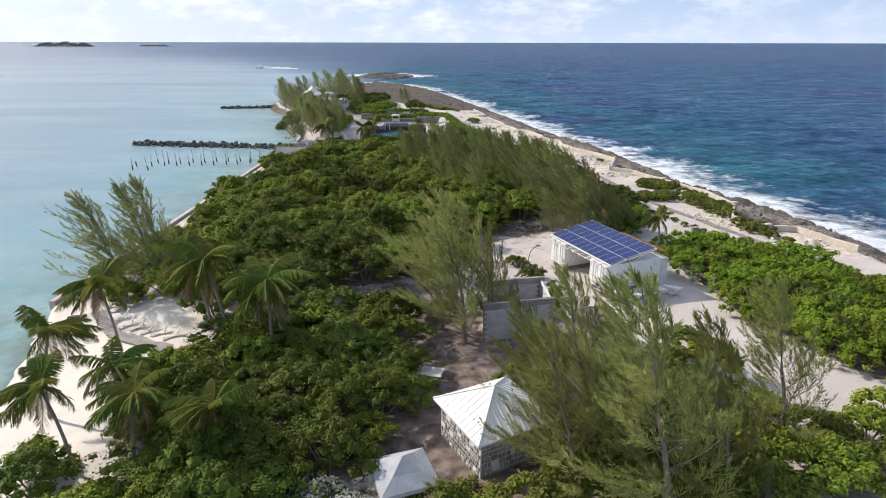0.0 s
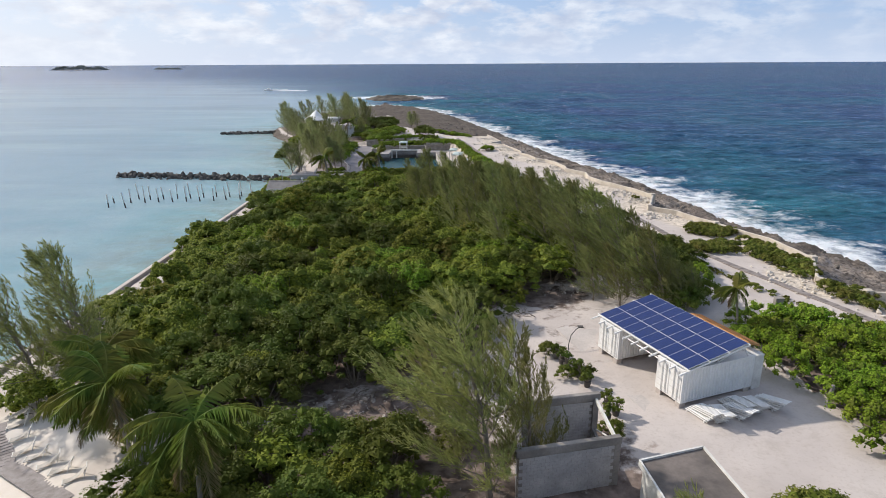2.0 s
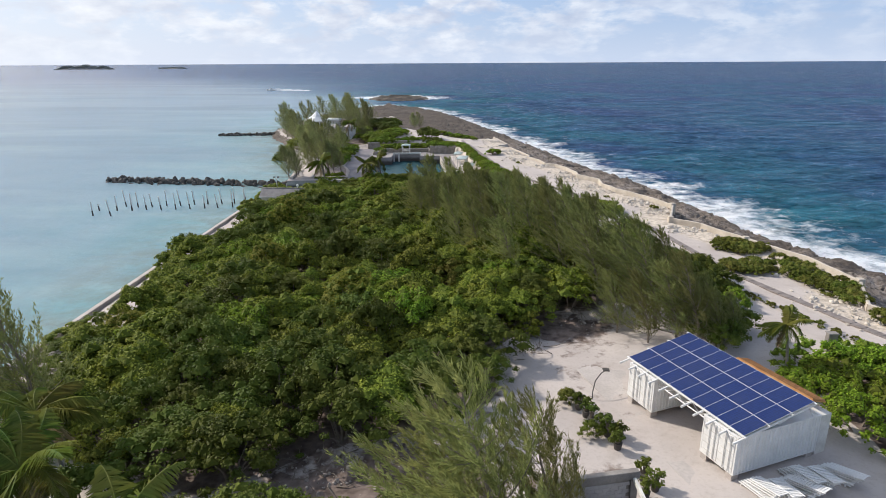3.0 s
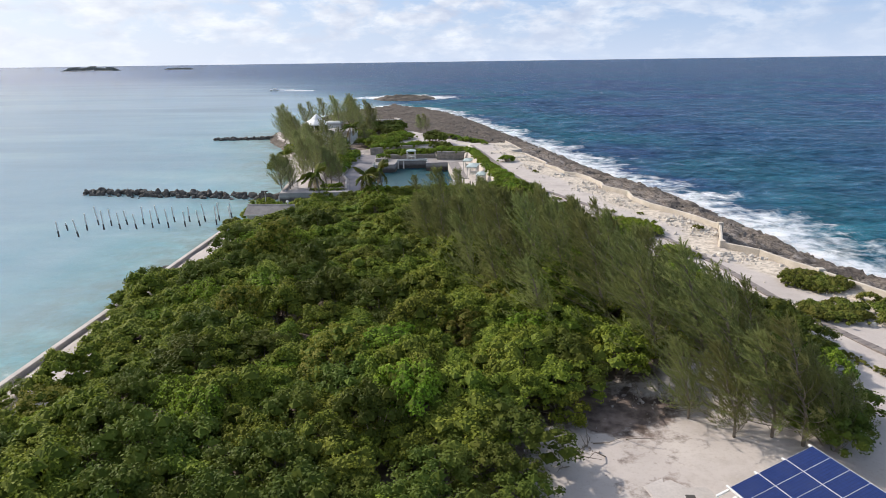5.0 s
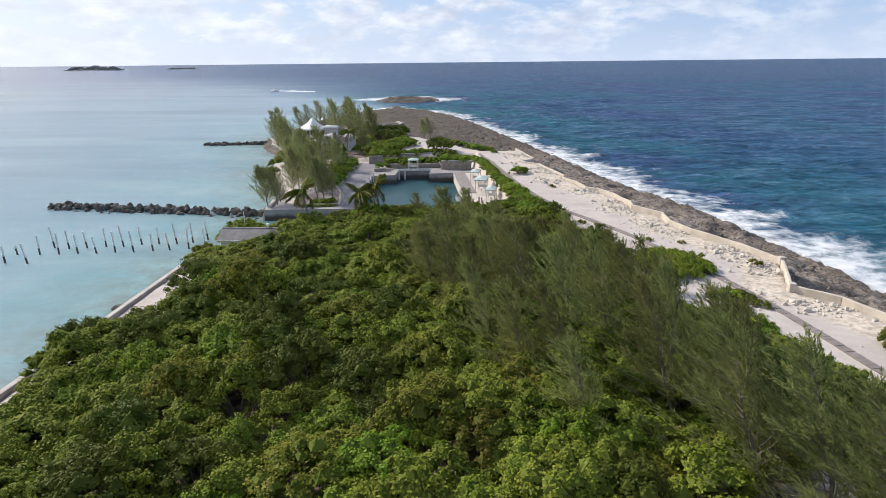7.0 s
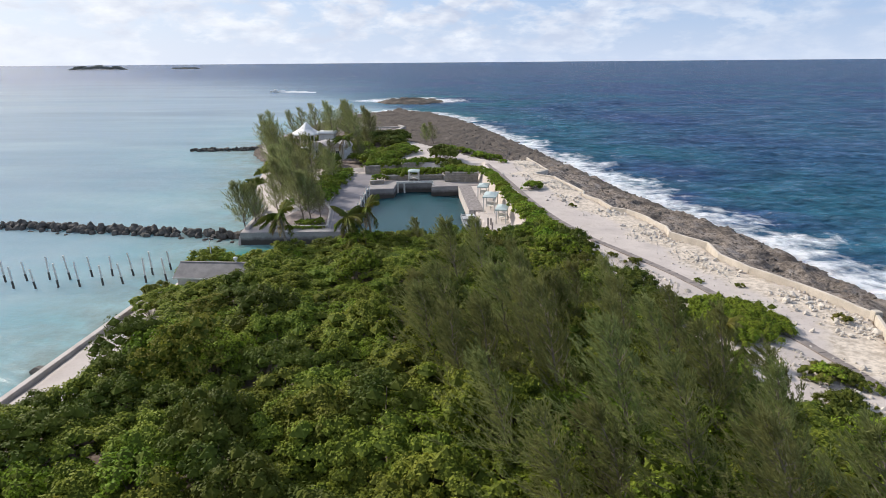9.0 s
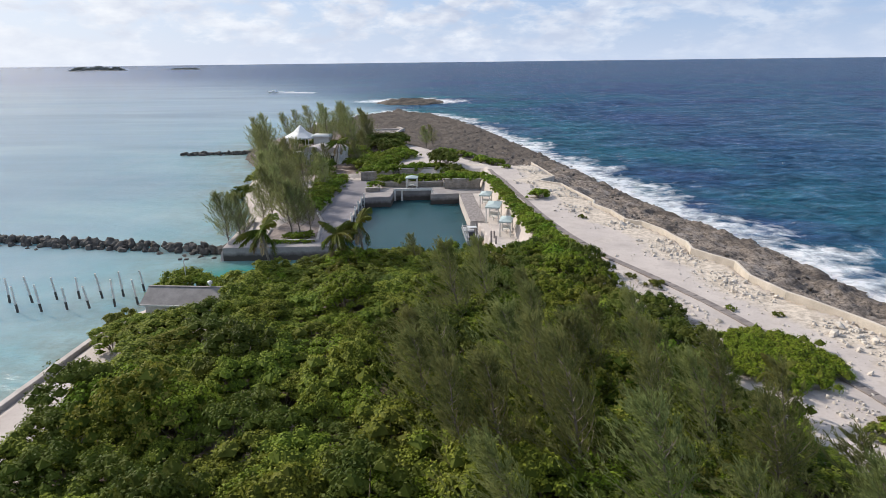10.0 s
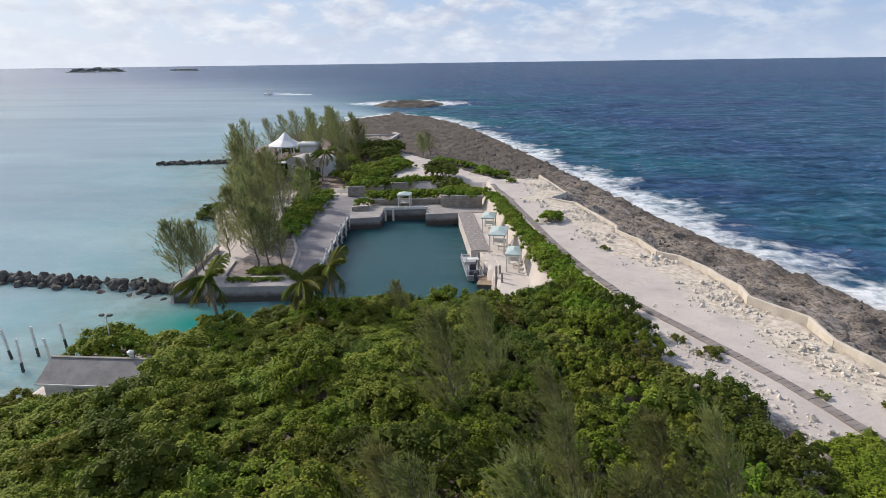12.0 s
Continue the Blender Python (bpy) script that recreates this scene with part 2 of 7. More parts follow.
def part(name, data, material, parent, label=""):
    """Links a bmesh or a mesh as one mesh object under a thing or a part."""
    if isinstance(data, bmesh.types.BMesh):
        me = bpy.data.meshes.new(name)
        bmesh.ops.recalc_face_normals(data, faces=data.faces)
        data.to_mesh(me)
        data.free()
    else:
        me = data
    if material and not me.materials:
        me.materials.append(material)
    ob = new(name, me)
    ob.parent = parent
    if label:
        ob["label"] = label
    return ob


def thing(name, m, label, category, group="", kind=""):
    ob = new(name)
    ob.empty_display_size = 0.3
    ob.matrix_world = m
    return tagged(ob, label, category, group, kind)


def box(bm, x0, y0, z0, x1, y1, z1, bevel=0.0):
    r = bmesh.ops.create_cube(bm, size=1.0, matrix=Matrix.Translation(((x0 + x1) / 2, (y0 + y1) / 2, (z0 + z1) / 2)) @ Matrix.Diagonal((abs(x1 - x0), abs(y1 - y0), abs(z1 - z0), 1)))
    if bevel:
        es = list({e for v in r["verts"] for e in v.link_edges})
        bmesh.ops.bevel(bm, geom=es, offset=bevel, segments=1, affect="EDGES")
    return bm


def boxes(*rows, bevel=0.0):
    bm = bmesh.new()
    for r in rows:
        box(bm, *r, bevel=bevel)
    return bm


def tube(bm, pts, radii, sides=6):
    """A tapered tube along points."""
    rings = []
    for i, p in enumerate(pts):
        a, b = Vector(pts[max(0, i - 1)]), Vector(pts[min(len(pts) - 1, i + 1)])
        way = (b - a).normalized()
        u = way.orthogonal().normalized()
        v = way.cross(u)
        rings.append([bm.verts.new(Vector(p) + radii[i] * (math.cos(k * math.tau / sides) * u + math.sin(k * math.tau / sides) * v)) for k in range(sides)])
    for r0, r1 in zip(rings, rings[1:]):
        # line the rings up
        j = min(range(sides), key=lambda k: (r1[k].co - r0[0].co).length)
        r1[:] = r1[j:] + r1[:j]
        for k in range(sides):
            bm.faces.new((r0[k], r0[(k + 1) % sides], r1[(k + 1) % sides], r1[k]))
    bm.faces.new(rings[-1])
    bm.faces.new(rings[0][::-1])
    return bm


def prism(poly, z0, z1, bevel=0.0):
    """A solid of a plan outline between two heights."""
    bm = bmesh.new()
    f = bm.faces.new([bm.verts.new((x, y, z1)) for x, y in poly])
    if f.normal.z < 0:
        f.normal_flip()
    r = bmesh.ops.extrude_face_region(bm, geom=[f])
    bmesh.ops.translate(bm, verts=[v for v in r["geom"] if isinstance(v, bmesh.types.BMVert)], vec=(0, 0, z0 - z1))
    bmesh.ops.recalc_face_normals(bm, faces=bm.faces)
    if bevel:
        bmesh.ops.bevel(bm, geom=[e for e in bm.edges if all(abs(v.co.z - z1) < 1e-4 for v in e.verts)], offset=bevel, segments=2, affect="EDGES")
    return bm


def inside(poly, x, y):
    """Which of the points lie in the plan outline (arrays)."""
    hit = np.zeros(np.shape(x), bool)
    for (ax, ay), (bx, by) in zip(poly, poly[1:] + poly[:1]):
        cross = (ay > y) != (by > y)
        hit ^= cross & (x < (bx - ax) * (y - ay) / ((by - ay) or 1e-9) + ax)
    return hit


def segdist(line, x, y):
    best = np.full(np.shape(x), 1e9)
    for (ax, ay), (bx, by) in zip(line, line[1:]):
        dx, dy = bx - ax, by - ay
        t = np.clip(((x - ax) * dx + (y - ay) * dy) / (dx * dx + dy * dy + 1e-9), 0, 1)
        best = np.minimum(best, np.hypot(x - ax - t * dx, y - ay - t * dy))
    return best


# ---- the lie of the land (plan in metres) ----
COAST = [(66, 0), (60.5, 40), (55.3, 80), (52, 95), (48, 104), (45, 112), (43.3, 122), (41.2, 134), (39.6, 146), (36.4, 157), (33.3, 166), (30.3, 174), (27.2, 185), (24.2, 199), (21, 214), (16, 233), (8, 264), (-1, 300), (-13, 340), (-30, 378), (-46, 388)]
WEST = [(-31, -40), (-31.5, 20), (-34, 41), (-36.8, 51), (-37.4, 56), (-37.5, 123), (-36.5, 131), (-36.5, 147.5), (-38.3, 166), (-47.7, 186), (-54, 213), (-66, 235), (-71, 250), (-70, 285), (-66, 330), (-58, 365), (-46, 390)]
WALL = [(50, 40), (45.2, 62.5), (42.3, 69.6), (39.2, 70.1), (36.8, 74.3), (39.8, 80.5), (38.7, 87.9), (35.2, 95.5), (32.3, 102.5), (29.3, 105.5), (32.2, 113.6), (29.6, 120.5), (26.7, 125.6), (25.2, 130), (25.5, 134.4), (22.4, 138.9), (22.7, 141.5), (21.3, 147.8), (19.9, 151), (18.0, 152.8), (17.2, 157.8), (15.4, 162.3), (15.9, 164.6), (12.7, 178.5), (9.2, 182.2), (12.3, 186.6), (9.5, 203.6)]
ROAD = [(47, 30), (41.5, 50), (37.5, 61.5), (35.4, 67), (32.5, 75), (29.6, 82), (28.3, 87.4), (27.1, 95.3), (25.5, 103.9), (22.8, 113.5), (20.0, 122), (17.2, 128.8), (14.4, 134.2), (11.2, 141), (9.2, 147), (6.9, 157.3), (4.5, 171.4), (1.8, 187), (-0.6, 194.5)]
BANK = [(7.0, 138), (5.3, 141.4), (4.0, 147.3), (2.7, 157.5), (1.4, 168), (0.1, 180), (-1.4, 186)]
HARBOUR = [(-60, 131.5), (-36.5, 131.5), (-31.5, 134.3), (-20.7, 139.4), (-11.4, 140.6), (-1, 142.5), (-0.3, 145.5), (-3.2, 160.4), (-5.6, 182), (-10.8, 181.0), (-10.8, 185.0), (-18.0, 184.4), (-18.0, 179.3), (-22.9, 178.2), (-21.1, 148.7), (-36.3, 147.5), (-60, 147)]
CANOPY = [(-30.8, 58), (-30.2, 77), (-32.4, 86), (-32.6, 95), (-29.4, 100), (-29.4, 115), (-31.3, 119.5), (-25.6, 121.4), (-25.4, 128), (-27.2, 131.2), (-24, 133.5), (-18.5, 136.5), (-8, 138), (0, 139), (4, 138), (8.8, 134), (10.6, 125), (15.0, 121.5), (15.0, 116), (14.8, 110), (15.4, 103.6), (17.6, 97.5), (19.4, 91), (20.8, 84), (16, 78), (8, 73.5), (3, 67), (2.4, 59), (-2, 56), (-8, 54), (-14, 50), (-20, 53), (-26, 58)]
FORE = [(-16, 46), (-9, 47), (-3.5, 45), (-1.8, 38.5), (-2.6, 32), (-4.5, 27.5), (-7, 23), (-13.5, 22.5), (-15.2, 26.5), (-16.8, 31.5), (-17.8, 36), (-17.2, 40)]
GREENR = [(24.6, 63.5), (29, 65.8), (33.5, 63.5), (38.5, 56.5), (43, 46), (44, 36), (33.5, 30.5), (30, 36.5), (27.2, 42), (25.9, 48), (24.6, 55)]


def along(line, y):
    return np.interp(y, [p[1] for p in line], [p[0] for p in line])


def smooth(a, b, v):
    t = np.clip((v - a) / (b - a), 0, 1)
    return t * t * (3 - 2 * t)


def ground_height(x, y):
    """Height of the natural ground, without small relief (arrays)."""
    x, y = np.asarray(x, float), np.asarray(y, float)
    xw, xe, xl = along(WEST, y), along(COAST, y), along(WALL, np.minimum(y, 203))
    xl = np.where(y > 203, np.minimum(9.5, xe - 22) - (y - 203) * 0.32, xl)
    south = np.interp(x, [-37, -32, -24, -15, -5, 5, 15, 60], [1.25, 1.6, 2.4, 3.0, 3.5, 3.9, 4.1, 4.3])
    inl = np.interp(x - xw, [0, 4, 10, 18, 40], [1.3, 1.75, 1.8, 2.2, 3.2])
    bank = along(BANK, np.clip(y, 138, 186))
    north = np.where(y < 199, np.where(x > bank, 1.75 + np.clip((x - bank) / 1.0, 0, 1) * 2.5, np.minimum(inl, 1.75)), np.maximum(inl, 2.4))
    k = smooth(199, 215, y)
    north = np.where(y < 199, north, inl * k + (1 - k) * np.where(x > -26, 3.6, inl))
    k2 = smooth(140.5, 143, y)
    h = south * (1 - k2) + north * k2
    far = smooth(225, 275, y)
    h = h * (1 - far) + np.minimum(h, 1.9) * far
    beach = np.where(y < 55.5, 0.19 * (x - xw) - 0.1 + 1.45 * smooth(47, 55, y), 9.0)
    h = np.minimum(h, beach)
    h = np.where((y > 200), np.minimum(h, 0.45 * (x - xw) - 0.2), h)
    t = np.clip((x - xl) / np.maximum(xe - xl, 1), 0, 1.6)
    top = np.interp(y, [0, 190, 260, 330], [3.2, 2.9, 1.6, 1.0])
    rocky = top * (1 - np.clip(t, 0, 1)) ** 1.9 + 0.35 - np.clip(t - 1, 0, 1) * 12
    h = np.where(x > xl, np.minimum(h, rocky), h)
    h = np.where(x < xw, np.maximum(-2.5, (x - xw) * 0.12 - np.where(y > 54.5, 0.9, 0.1)), h)
    edge = segdist(HARBOUR + HARBOUR[:1], x, y)
    h = np.where(inside(HARBOUR, x, y) | ((edge < 0.95) & (y > 144.8) & (x > -36)) | ((edge < 0.5) & (y <= 144.8)), -2.6, h)
    return np.maximum(h, -4.0)


def gz(x, y):
    return float(ground_height(np.array([x]), np.array([y]))[0])


def build_ground():
    xs = np.arange(-82, 76.1, 0.5)
    ys = np.concatenate([np.arange(-30, 20, 1.0), np.arange(20, 200, 0.5), np.arange(200, 400.1, 1.25)])
    X, Y = np.meshgrid(xs, ys)
    Z = ground_height(X, Y)
    xe, xl = along(COAST, Y), along(WALL, np.minimum(Y, 203))
    xl = np.where(Y > 203, np.minimum(9.5, xe - 22) - (Y - 203) * 0.32, xl)
    rock = smooth(-0.4, 0.8, X - xl) + smooth(262, 285, Y + 4 * np.sin(X * 0.4)) + ((X < along(WEST, Y) + 3) & (Y > 205))
    rock = np.clip(rock, 0, 1) * (Y > 20)
    rough = np.zeros_like(Z)
    fine = np.zeros_like(Z)
    for i in range(Z.shape[0]):
        for j in range(Z.shape[1]):
            if Z[i, j] > -2.4:
                p = Vector((X[i, j] * 0.3, Y[i, j] * 0.3, 0))
                fine[i, j] = noise.noise(p) * 0.09 + noise.noise(p * 3.7) * 0.035
                if rock[i, j] > 0.02:
                    n = noise.hetero_terrain(p * 1.1, 0.7, 2.2, 5, 0.6)
                    rough[i, j] = (n - 0.55) * 0.3 + noise.noise(p * 6.0) * 0.34 - abs(noise.noise(p * 2.3)) * 0.55 + 0.12
    Z = Z + fine * (Z > -1.5) + rough * rock
    canopy = np.clip(1.3 - segdist(CANOPY + CANOPY[:1], X, Y) / 3.0, 0, 1)
    soil = np.where(inside(CANOPY, X, Y), 1.0, canopy * 0.5)
    soil = np.maximum(soil, np.where(inside(FORE, X, Y), 1.0, np.clip(1 - segdist(FORE + FORE[:1], X, Y) / 5.0, 0, 1) * 0.8))
    yard = np.exp(-(((X + 5) / 9) ** 2 + ((Y - 49) / 6.5) ** 2)) + 0.75 * np.exp(-(((X - 9) / 6) ** 2 + ((Y - 71) / 3.5) ** 2)) + 1.15 * np.exp(-(((X - 2) / 8) ** 2 + ((Y - 33) / 11) ** 2)) + 0.4 * np.exp(-(((X - 10) / 5.5) ** 2 + ((Y - 63) / 7) ** 2)) + 0.5 * np.exp(-(((X - 9) / 4) ** 2 + ((Y - 44) / 10) ** 2))
    soil = np.maximum(soil, np.clip(yard, 0, 0.85))
    soil = np.maximum(soil, np.where(inside(GREENR, X, Y), 1.0, 0))
    soil = np.maximum(soil, 0.75 * smooth(190, 205, Y) * (X < -27) * (X > along(WEST, Y) + 4))
    lane = np.clip(1.4 - np.abs(X - along(ROAD, Y) + 2.0) / 1.6, 0, 1) * smooth(138, 150, Y) * (Y < 196)
    debris = np.clip(1.25 - np.abs(X - xl + 2.6) / 3.6, 0, 1) * (Y > 60) * (Y < 206)
    h, w = Z.shape
    idx = np.arange(h * w).reshape(h, w)
    f = np.stack([idx[:-1, :-1], idx[:-1, 1:], idx[1:, 1:], idx[1:, :-1]], -1).reshape(-1, 4)
    zmax = Z.reshape(-1)[f].max(1)
    f = f[zmax > -0.7]
    me = bpy.data.meshes.new("ground")
    me.from_pydata(np.stack([X, Y, Z], -1).reshape(-1, 3).tolist(), [], f.tolist())
    shore = smooth(-19, -23, X) * smooth(56, 52, Y)
    for nm, arr in (("beach", shore), ("rock", rock), ("soil", soil), ("lane", lane), ("debris", debris), ("wet", np.maximum(smooth(195, 240, Y), 0.6 * smooth(0.6, 0.98, (X - xl) / np.maximum(xe - xl, 1))))):
        a = me.attributes.new(nm, "FLOAT", "POINT")
        a.data.foreach_set("value", arr.reshape(-1).astype(np.float32))
    me.shade_smooth()
    m = Mat("island_ground")
    sand = m.mix(m.ramp(m.noise(0.22, 5), (0.35, 0.0), (0.68, 1.0)), (0.55, 0.49, 0.445), (0.46, 0.405, 0.37))
    sand = m.mix(m.ramp(m.noise(5.0, 4), (0.52, 0.0), (0.72, 0.4)), sand, (0.38, 0.32, 0.27))
    sand = m.mix(m.ramp(m.noise(0.6, 7, 0.7), (0.52, 0.0), (0.66, 0.5)), sand, (0.40, 0.345, 0.30))
    sand = m.mix(m.attr("beach"), sand, m.mix(m.ramp(m.noise(0.5, 6), (0.35, 0.0), (0.7, 1.0)), (0.69, 0.63, 0.555), (0.61, 0.545, 0.475)))
    soilc = m.mix(m.ramp(m.noise(1.1, 5), (0.35, 0.0), (0.65, 1.0)), (0.085, 0.063, 0.052), (0.25, 0.195, 0.165))
    sp = m.ramp(m.math("ADD", m.attr("soil"), m.math("MULTIPLY", m.math("SUBTRACT", m.noise(0.5, 6, 0.65), 0.5), 1.4)), (0.45, 0.0), (0.62, 1.0))
    c = m.mix(sp, sand, soilc)
    lanec = m.mix(m.ramp(m.voronoi(2.2), (0.1, 0.0), (0.5, 1.0)), (0.40, 0.35, 0.31), (0.54, 0.47, 0.41))
    c = m.mix(m.ramp(m.math("ADD", m.attr("lane"), m.math("MULTIPLY", m.noise(0.9, 4), 0.3)), (0.5, 0.0), (0.75, 0.8)), c, lanec)
    deb = m.mix(m.ramp(m.noise(1.6, 6, 0.7), (0.4, 0.0), (0.6, 1.0)), (0.70, 0.61, 0.5), (0.4, 0.34, 0.27))
    c = m.mix(m.ramp(m.math("MULTIPLY", m.attr("debris"), m.noise(0.8, 5, 0.65)), (0.22, 0.0), (0.42, 0.9)), c, deb)
    rk = m.mix(m.ramp(m.noise(1.7, 9, 0.78), (0.4, 0.0), (0.6, 1.0)), (0.07, 0.056, 0.047), (0.42, 0.35, 0.285))
    rk = m.mix(m.ramp(m.noise(0.13, 5, 0.6), (0.46, 0.0), (0.64, 0.7)), rk, (0.066, 0.056, 0.05))
    rk = m.mix(m.ramp(m.noise(0.45, 6, 0.65), (0.54, 0.0), (0.68, 0.65)), rk, (0.44, 0.395, 0.36))
    rk = m.mix(m.ramp(m.voronoi(1.9), (0.0, 0.85), (0.3, 0.0)), rk, (0.035, 0.03, 0.026))
    rk = m.mix(m.math("MULTIPLY", m.attr("wet"), 0.72), rk, (0.07, 0.057, 0.047))
    c = m.mix(m.ramp(m.math("ADD", m.attr("rock"), m.math("MULTIPLY", m.math("SUBTRACT", m.noise(0.7, 5), 0.5), 0.5)), (0.4, 0.0), (0.58, 1.0)), c, rk)
    hgt = m.math("ADD", m.noise(2.6, 6, 0.65), m.math("MULTIPLY", m.noise(14, 3), 0.3))
    bstr = m.math("ADD", m.math("MULTIPLY", m.attr("rock"), 1.3), 0.22)
    m.bump(m.math("MULTIPLY", hgt, bstr), 0.9, 0.12)
    me.materials.append(m.done(c, 0.95, spec=0.2))
    return tagged(new("ground", me), "pale sandy island ground with dark jagged limestone shore", "ground", kind="structure")


build_ground()


def axis(lo, hi, near0, near1, step, grow):
    v = list(np.arange(near0, near1 + 1e-6, step))
    s, a = step, near1
    while a < hi:
        s *= grow
        a = min(hi, a + s)
        v.append(a)
    s, a, left = step, near0, []
    while a > lo:
        s *= grow
        a = max(lo, a - s)
        left.append(a)
    return np.array(left[::-1] + v)


ISLET = [(-68, 470), (-60, 463), (-45, 459), (-30, 460), (-22, 466), (-26, 480), (-40, 492), (-58, 488), (-68, 470)]


def swell(x, y):
    """Height of the wind waves on the open ocean (arrays)."""
    rng = np.random.default_rng(77)
    u = x + 4.0 * np.sin(0.031 * y + 0.017 * x) + 1.5 * np.sin(0.11 * x - 0.07 * y)
    v = y + 5.0 * np.sin(0.027 * x) + 1.8 * np.sin(0.09 * x + 0.05 * y)
    z = np.zeros(np.shape(x))
    for L in (14.0, 10.5, 8.0, 6.6, 5.5, 4.7, 4.0, 3.5, 3.1):
        a = radians(-14 + rng.normal() * 38)
        ph = math.tau / L * (math.sin(a) * u + math.cos(a) * v) + rng.uniform(0, 6.3)
        gust = 0.6 + 0.4 * np.sin(0.045 * x + L) * np.sin(0.038 * y - 2 * L)
        z = z + 0.021 * L * gust * (1 - 2 * np.abs(np.sin(ph / 2)) ** 1.4)
    return z


def build_sea():
    xs = np.concatenate([axis(-4950, 0, -110, 8, 3.0, 1.15)[:-1], np.arange(8, 60, 0.9), axis(60, 4950, 60, 190, 1.3, 1.13)])
    xs = np.unique(np.round(xs, 3))
    ys = np.unique(np.round(np.concatenate([axis(-700, 30, -40, 30, 3.0, 1.14), np.arange(30, 260, 1.1), axis(260, 4950, 260, 520, 2.2, 1.12)]), 3))
    X, Y = np.meshgrid(xs, ys)
    yc = np.clip(Y, -40, 390)
    mid = (along(WEST, yc) + along(COAST, yc)) / 2
    mid = np.where(Y > 390, -46 - 0.42 * (Y - 390), mid)
    wid = np.where(Y > 390, 12 + 0.5 * (Y - 390), 10)
    lag = 1 - smooth(-1, 1, (X - mid) / wid)
    tip = [p for p in WEST if p[1] > 300][::-1]
    foam = np.minimum(segdist(COAST + tip, X, Y), segdist(ISLET, X, Y) * 0.8)
    foam = np.where(inside(COAST + WEST[::-1], X, Y), 0.0, foam)
    foam = np.where(inside(HARBOUR, X, Y) | ((X > -27) & (X < 2) & (Y > 136) & (Y < 186)) | ((X < -30) & (Y < 250)), 90.0, foam)
    shallow = np.exp(-np.maximum(0, segdist(WEST, X, Y)) / 26.0) * lag
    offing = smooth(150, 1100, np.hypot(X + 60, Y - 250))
    basin = np.where((X > -25) & (X < 3) & (Y > 139) & (Y < 190), 1.0, 0.0)
    chan = np.where(Y < 200, np.exp(-(((Y - 142) / 5.0) ** 2)) * smooth(-46, -30, X) * (X < 10), 0.0)
    Z = swell(X, Y) * (1 - lag) * (1 - basin) * (1 - smooth(260, 620, np.hypot(X - 60, Y - 120))) * smooth(2, 16, foam) * (foam < 89.9)
    h, w = X.shape
    idx = np.arange(h * w).reshape(h, w)
    f = np.stack([idx[:-1, :-1], idx[:-1, 1:], idx[1:, 1:], idx[1:, :-1]], -1).reshape(-1, 4)
    me = bpy.data.meshes.new("sea")
    me.from_pydata(np.stack([X, Y, Z], -1).reshape(-1, 3).tolist(), [], f.tolist())
    for nm, arr in (("lagoon", lag), ("surf", foam), ("shallow", shallow), ("basin", basin), ("channel", chan), ("offing", offing)):
        a = me.attributes.new(nm, "FLOAT", "POINT")
        a.data.foreach_set("value", arr.reshape(-1).astype(np.float32))
    me.shade_smooth()
    m = Mat("sea_water")
    deep = m.mix(m.ramp(m.noise(0.011, 4), (0.4, 0.0), (0.65, 1.0)), (0.026, 0.064, 0.152), (0.02, 0.088, 0.16))
    near = m.ramp(m.math("MULTIPLY", m.attr("surf"), 0.01), (0.05, 1.0), (0.8, 0.0))
    deep = m.mix(m.math("MULTIPLY", near, m.ramp(m.noise(0.018, 4), (0.38, 0.0), (0.58, 1.0))), deep, (0.016, 0.122, 0.16))
    # patches of dark reef under the water close to the shore
    deep = m.mix(m.math("MULTIPLY", near, m.ramp(m.noise(0.045, 4), (0.52, 0.0), (0.68, 0.4))), deep, (0.012, 0.045, 0.08))
    lagc = m.mix(m.ramp(m.noise(0.006, 4, stretch=(0.5, 1.6, 1)), (0.35, 0.0), (0.7, 1.0)), (0.175, 0.265, 0.335), (0.24, 0.325, 0.385))
    lagc = m.mix(m.attr("shallow"), lagc, m.mix(m.ramp(m.noise(0.09, 5), (0.35, 0.0), (0.65, 1.0)), (0.165, 0.345, 0.36), (0.275, 0.41, 0.42)))
    lagc = m.mix(m.ramp(m.noise(0.012, 6, 0.6, stretch=(0.3, 1.5, 1)), (0.48, 0.0), (0.66, 0.6)), lagc, (0.13, 0.2, 0.26))
    lagc = m.mix(m.ramp(m.noise(0.03, 5, 0.6, stretch=(0.35, 1.3, 1)), (0.5, 0.0), (0.7, 0.45)), lagc, (0.3, 0.42, 0.43))
    bed = m.math("MULTIPLY", m.ramp(m.attr("shallow"), (0.5, 0.0), (0.9, 0.9)), m.ramp(m.noise(0.22, 9, 0.72), (0.38, 0.1), (0.6, 1.0)))
    lagc = m.mix(bed, lagc, (0.17, 0.215, 0.2))
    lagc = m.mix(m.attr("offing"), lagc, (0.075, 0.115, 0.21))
    # wind-ruffled and slick water alternate, in streaks across the wind; drives gloss and colour
    ruffle = m.math("ADD", m.math("MULTIPLY", m.noise(0.13, 8, 0.8, stretch=(0.45, 1.25, 1), distort=0.3), 0.62), m.math("MULTIPLY", m.noise(0.6, 4, 0.6, stretch=(0.6, 1.2, 1), distort=0.4), 0.38))
    # the streaks also paint the light and dark of waves into the ocean colour
    deep = m.mix(1.0, deep, m.ramp(ruffle, (0.4, 0.5), (0.5, 1.0), (0.6, 1.6)), "MULTIPLY")
    # distance haze over the open ocean, mixed into the water colour
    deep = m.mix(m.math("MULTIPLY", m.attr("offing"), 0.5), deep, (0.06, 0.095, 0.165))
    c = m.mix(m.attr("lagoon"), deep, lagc)
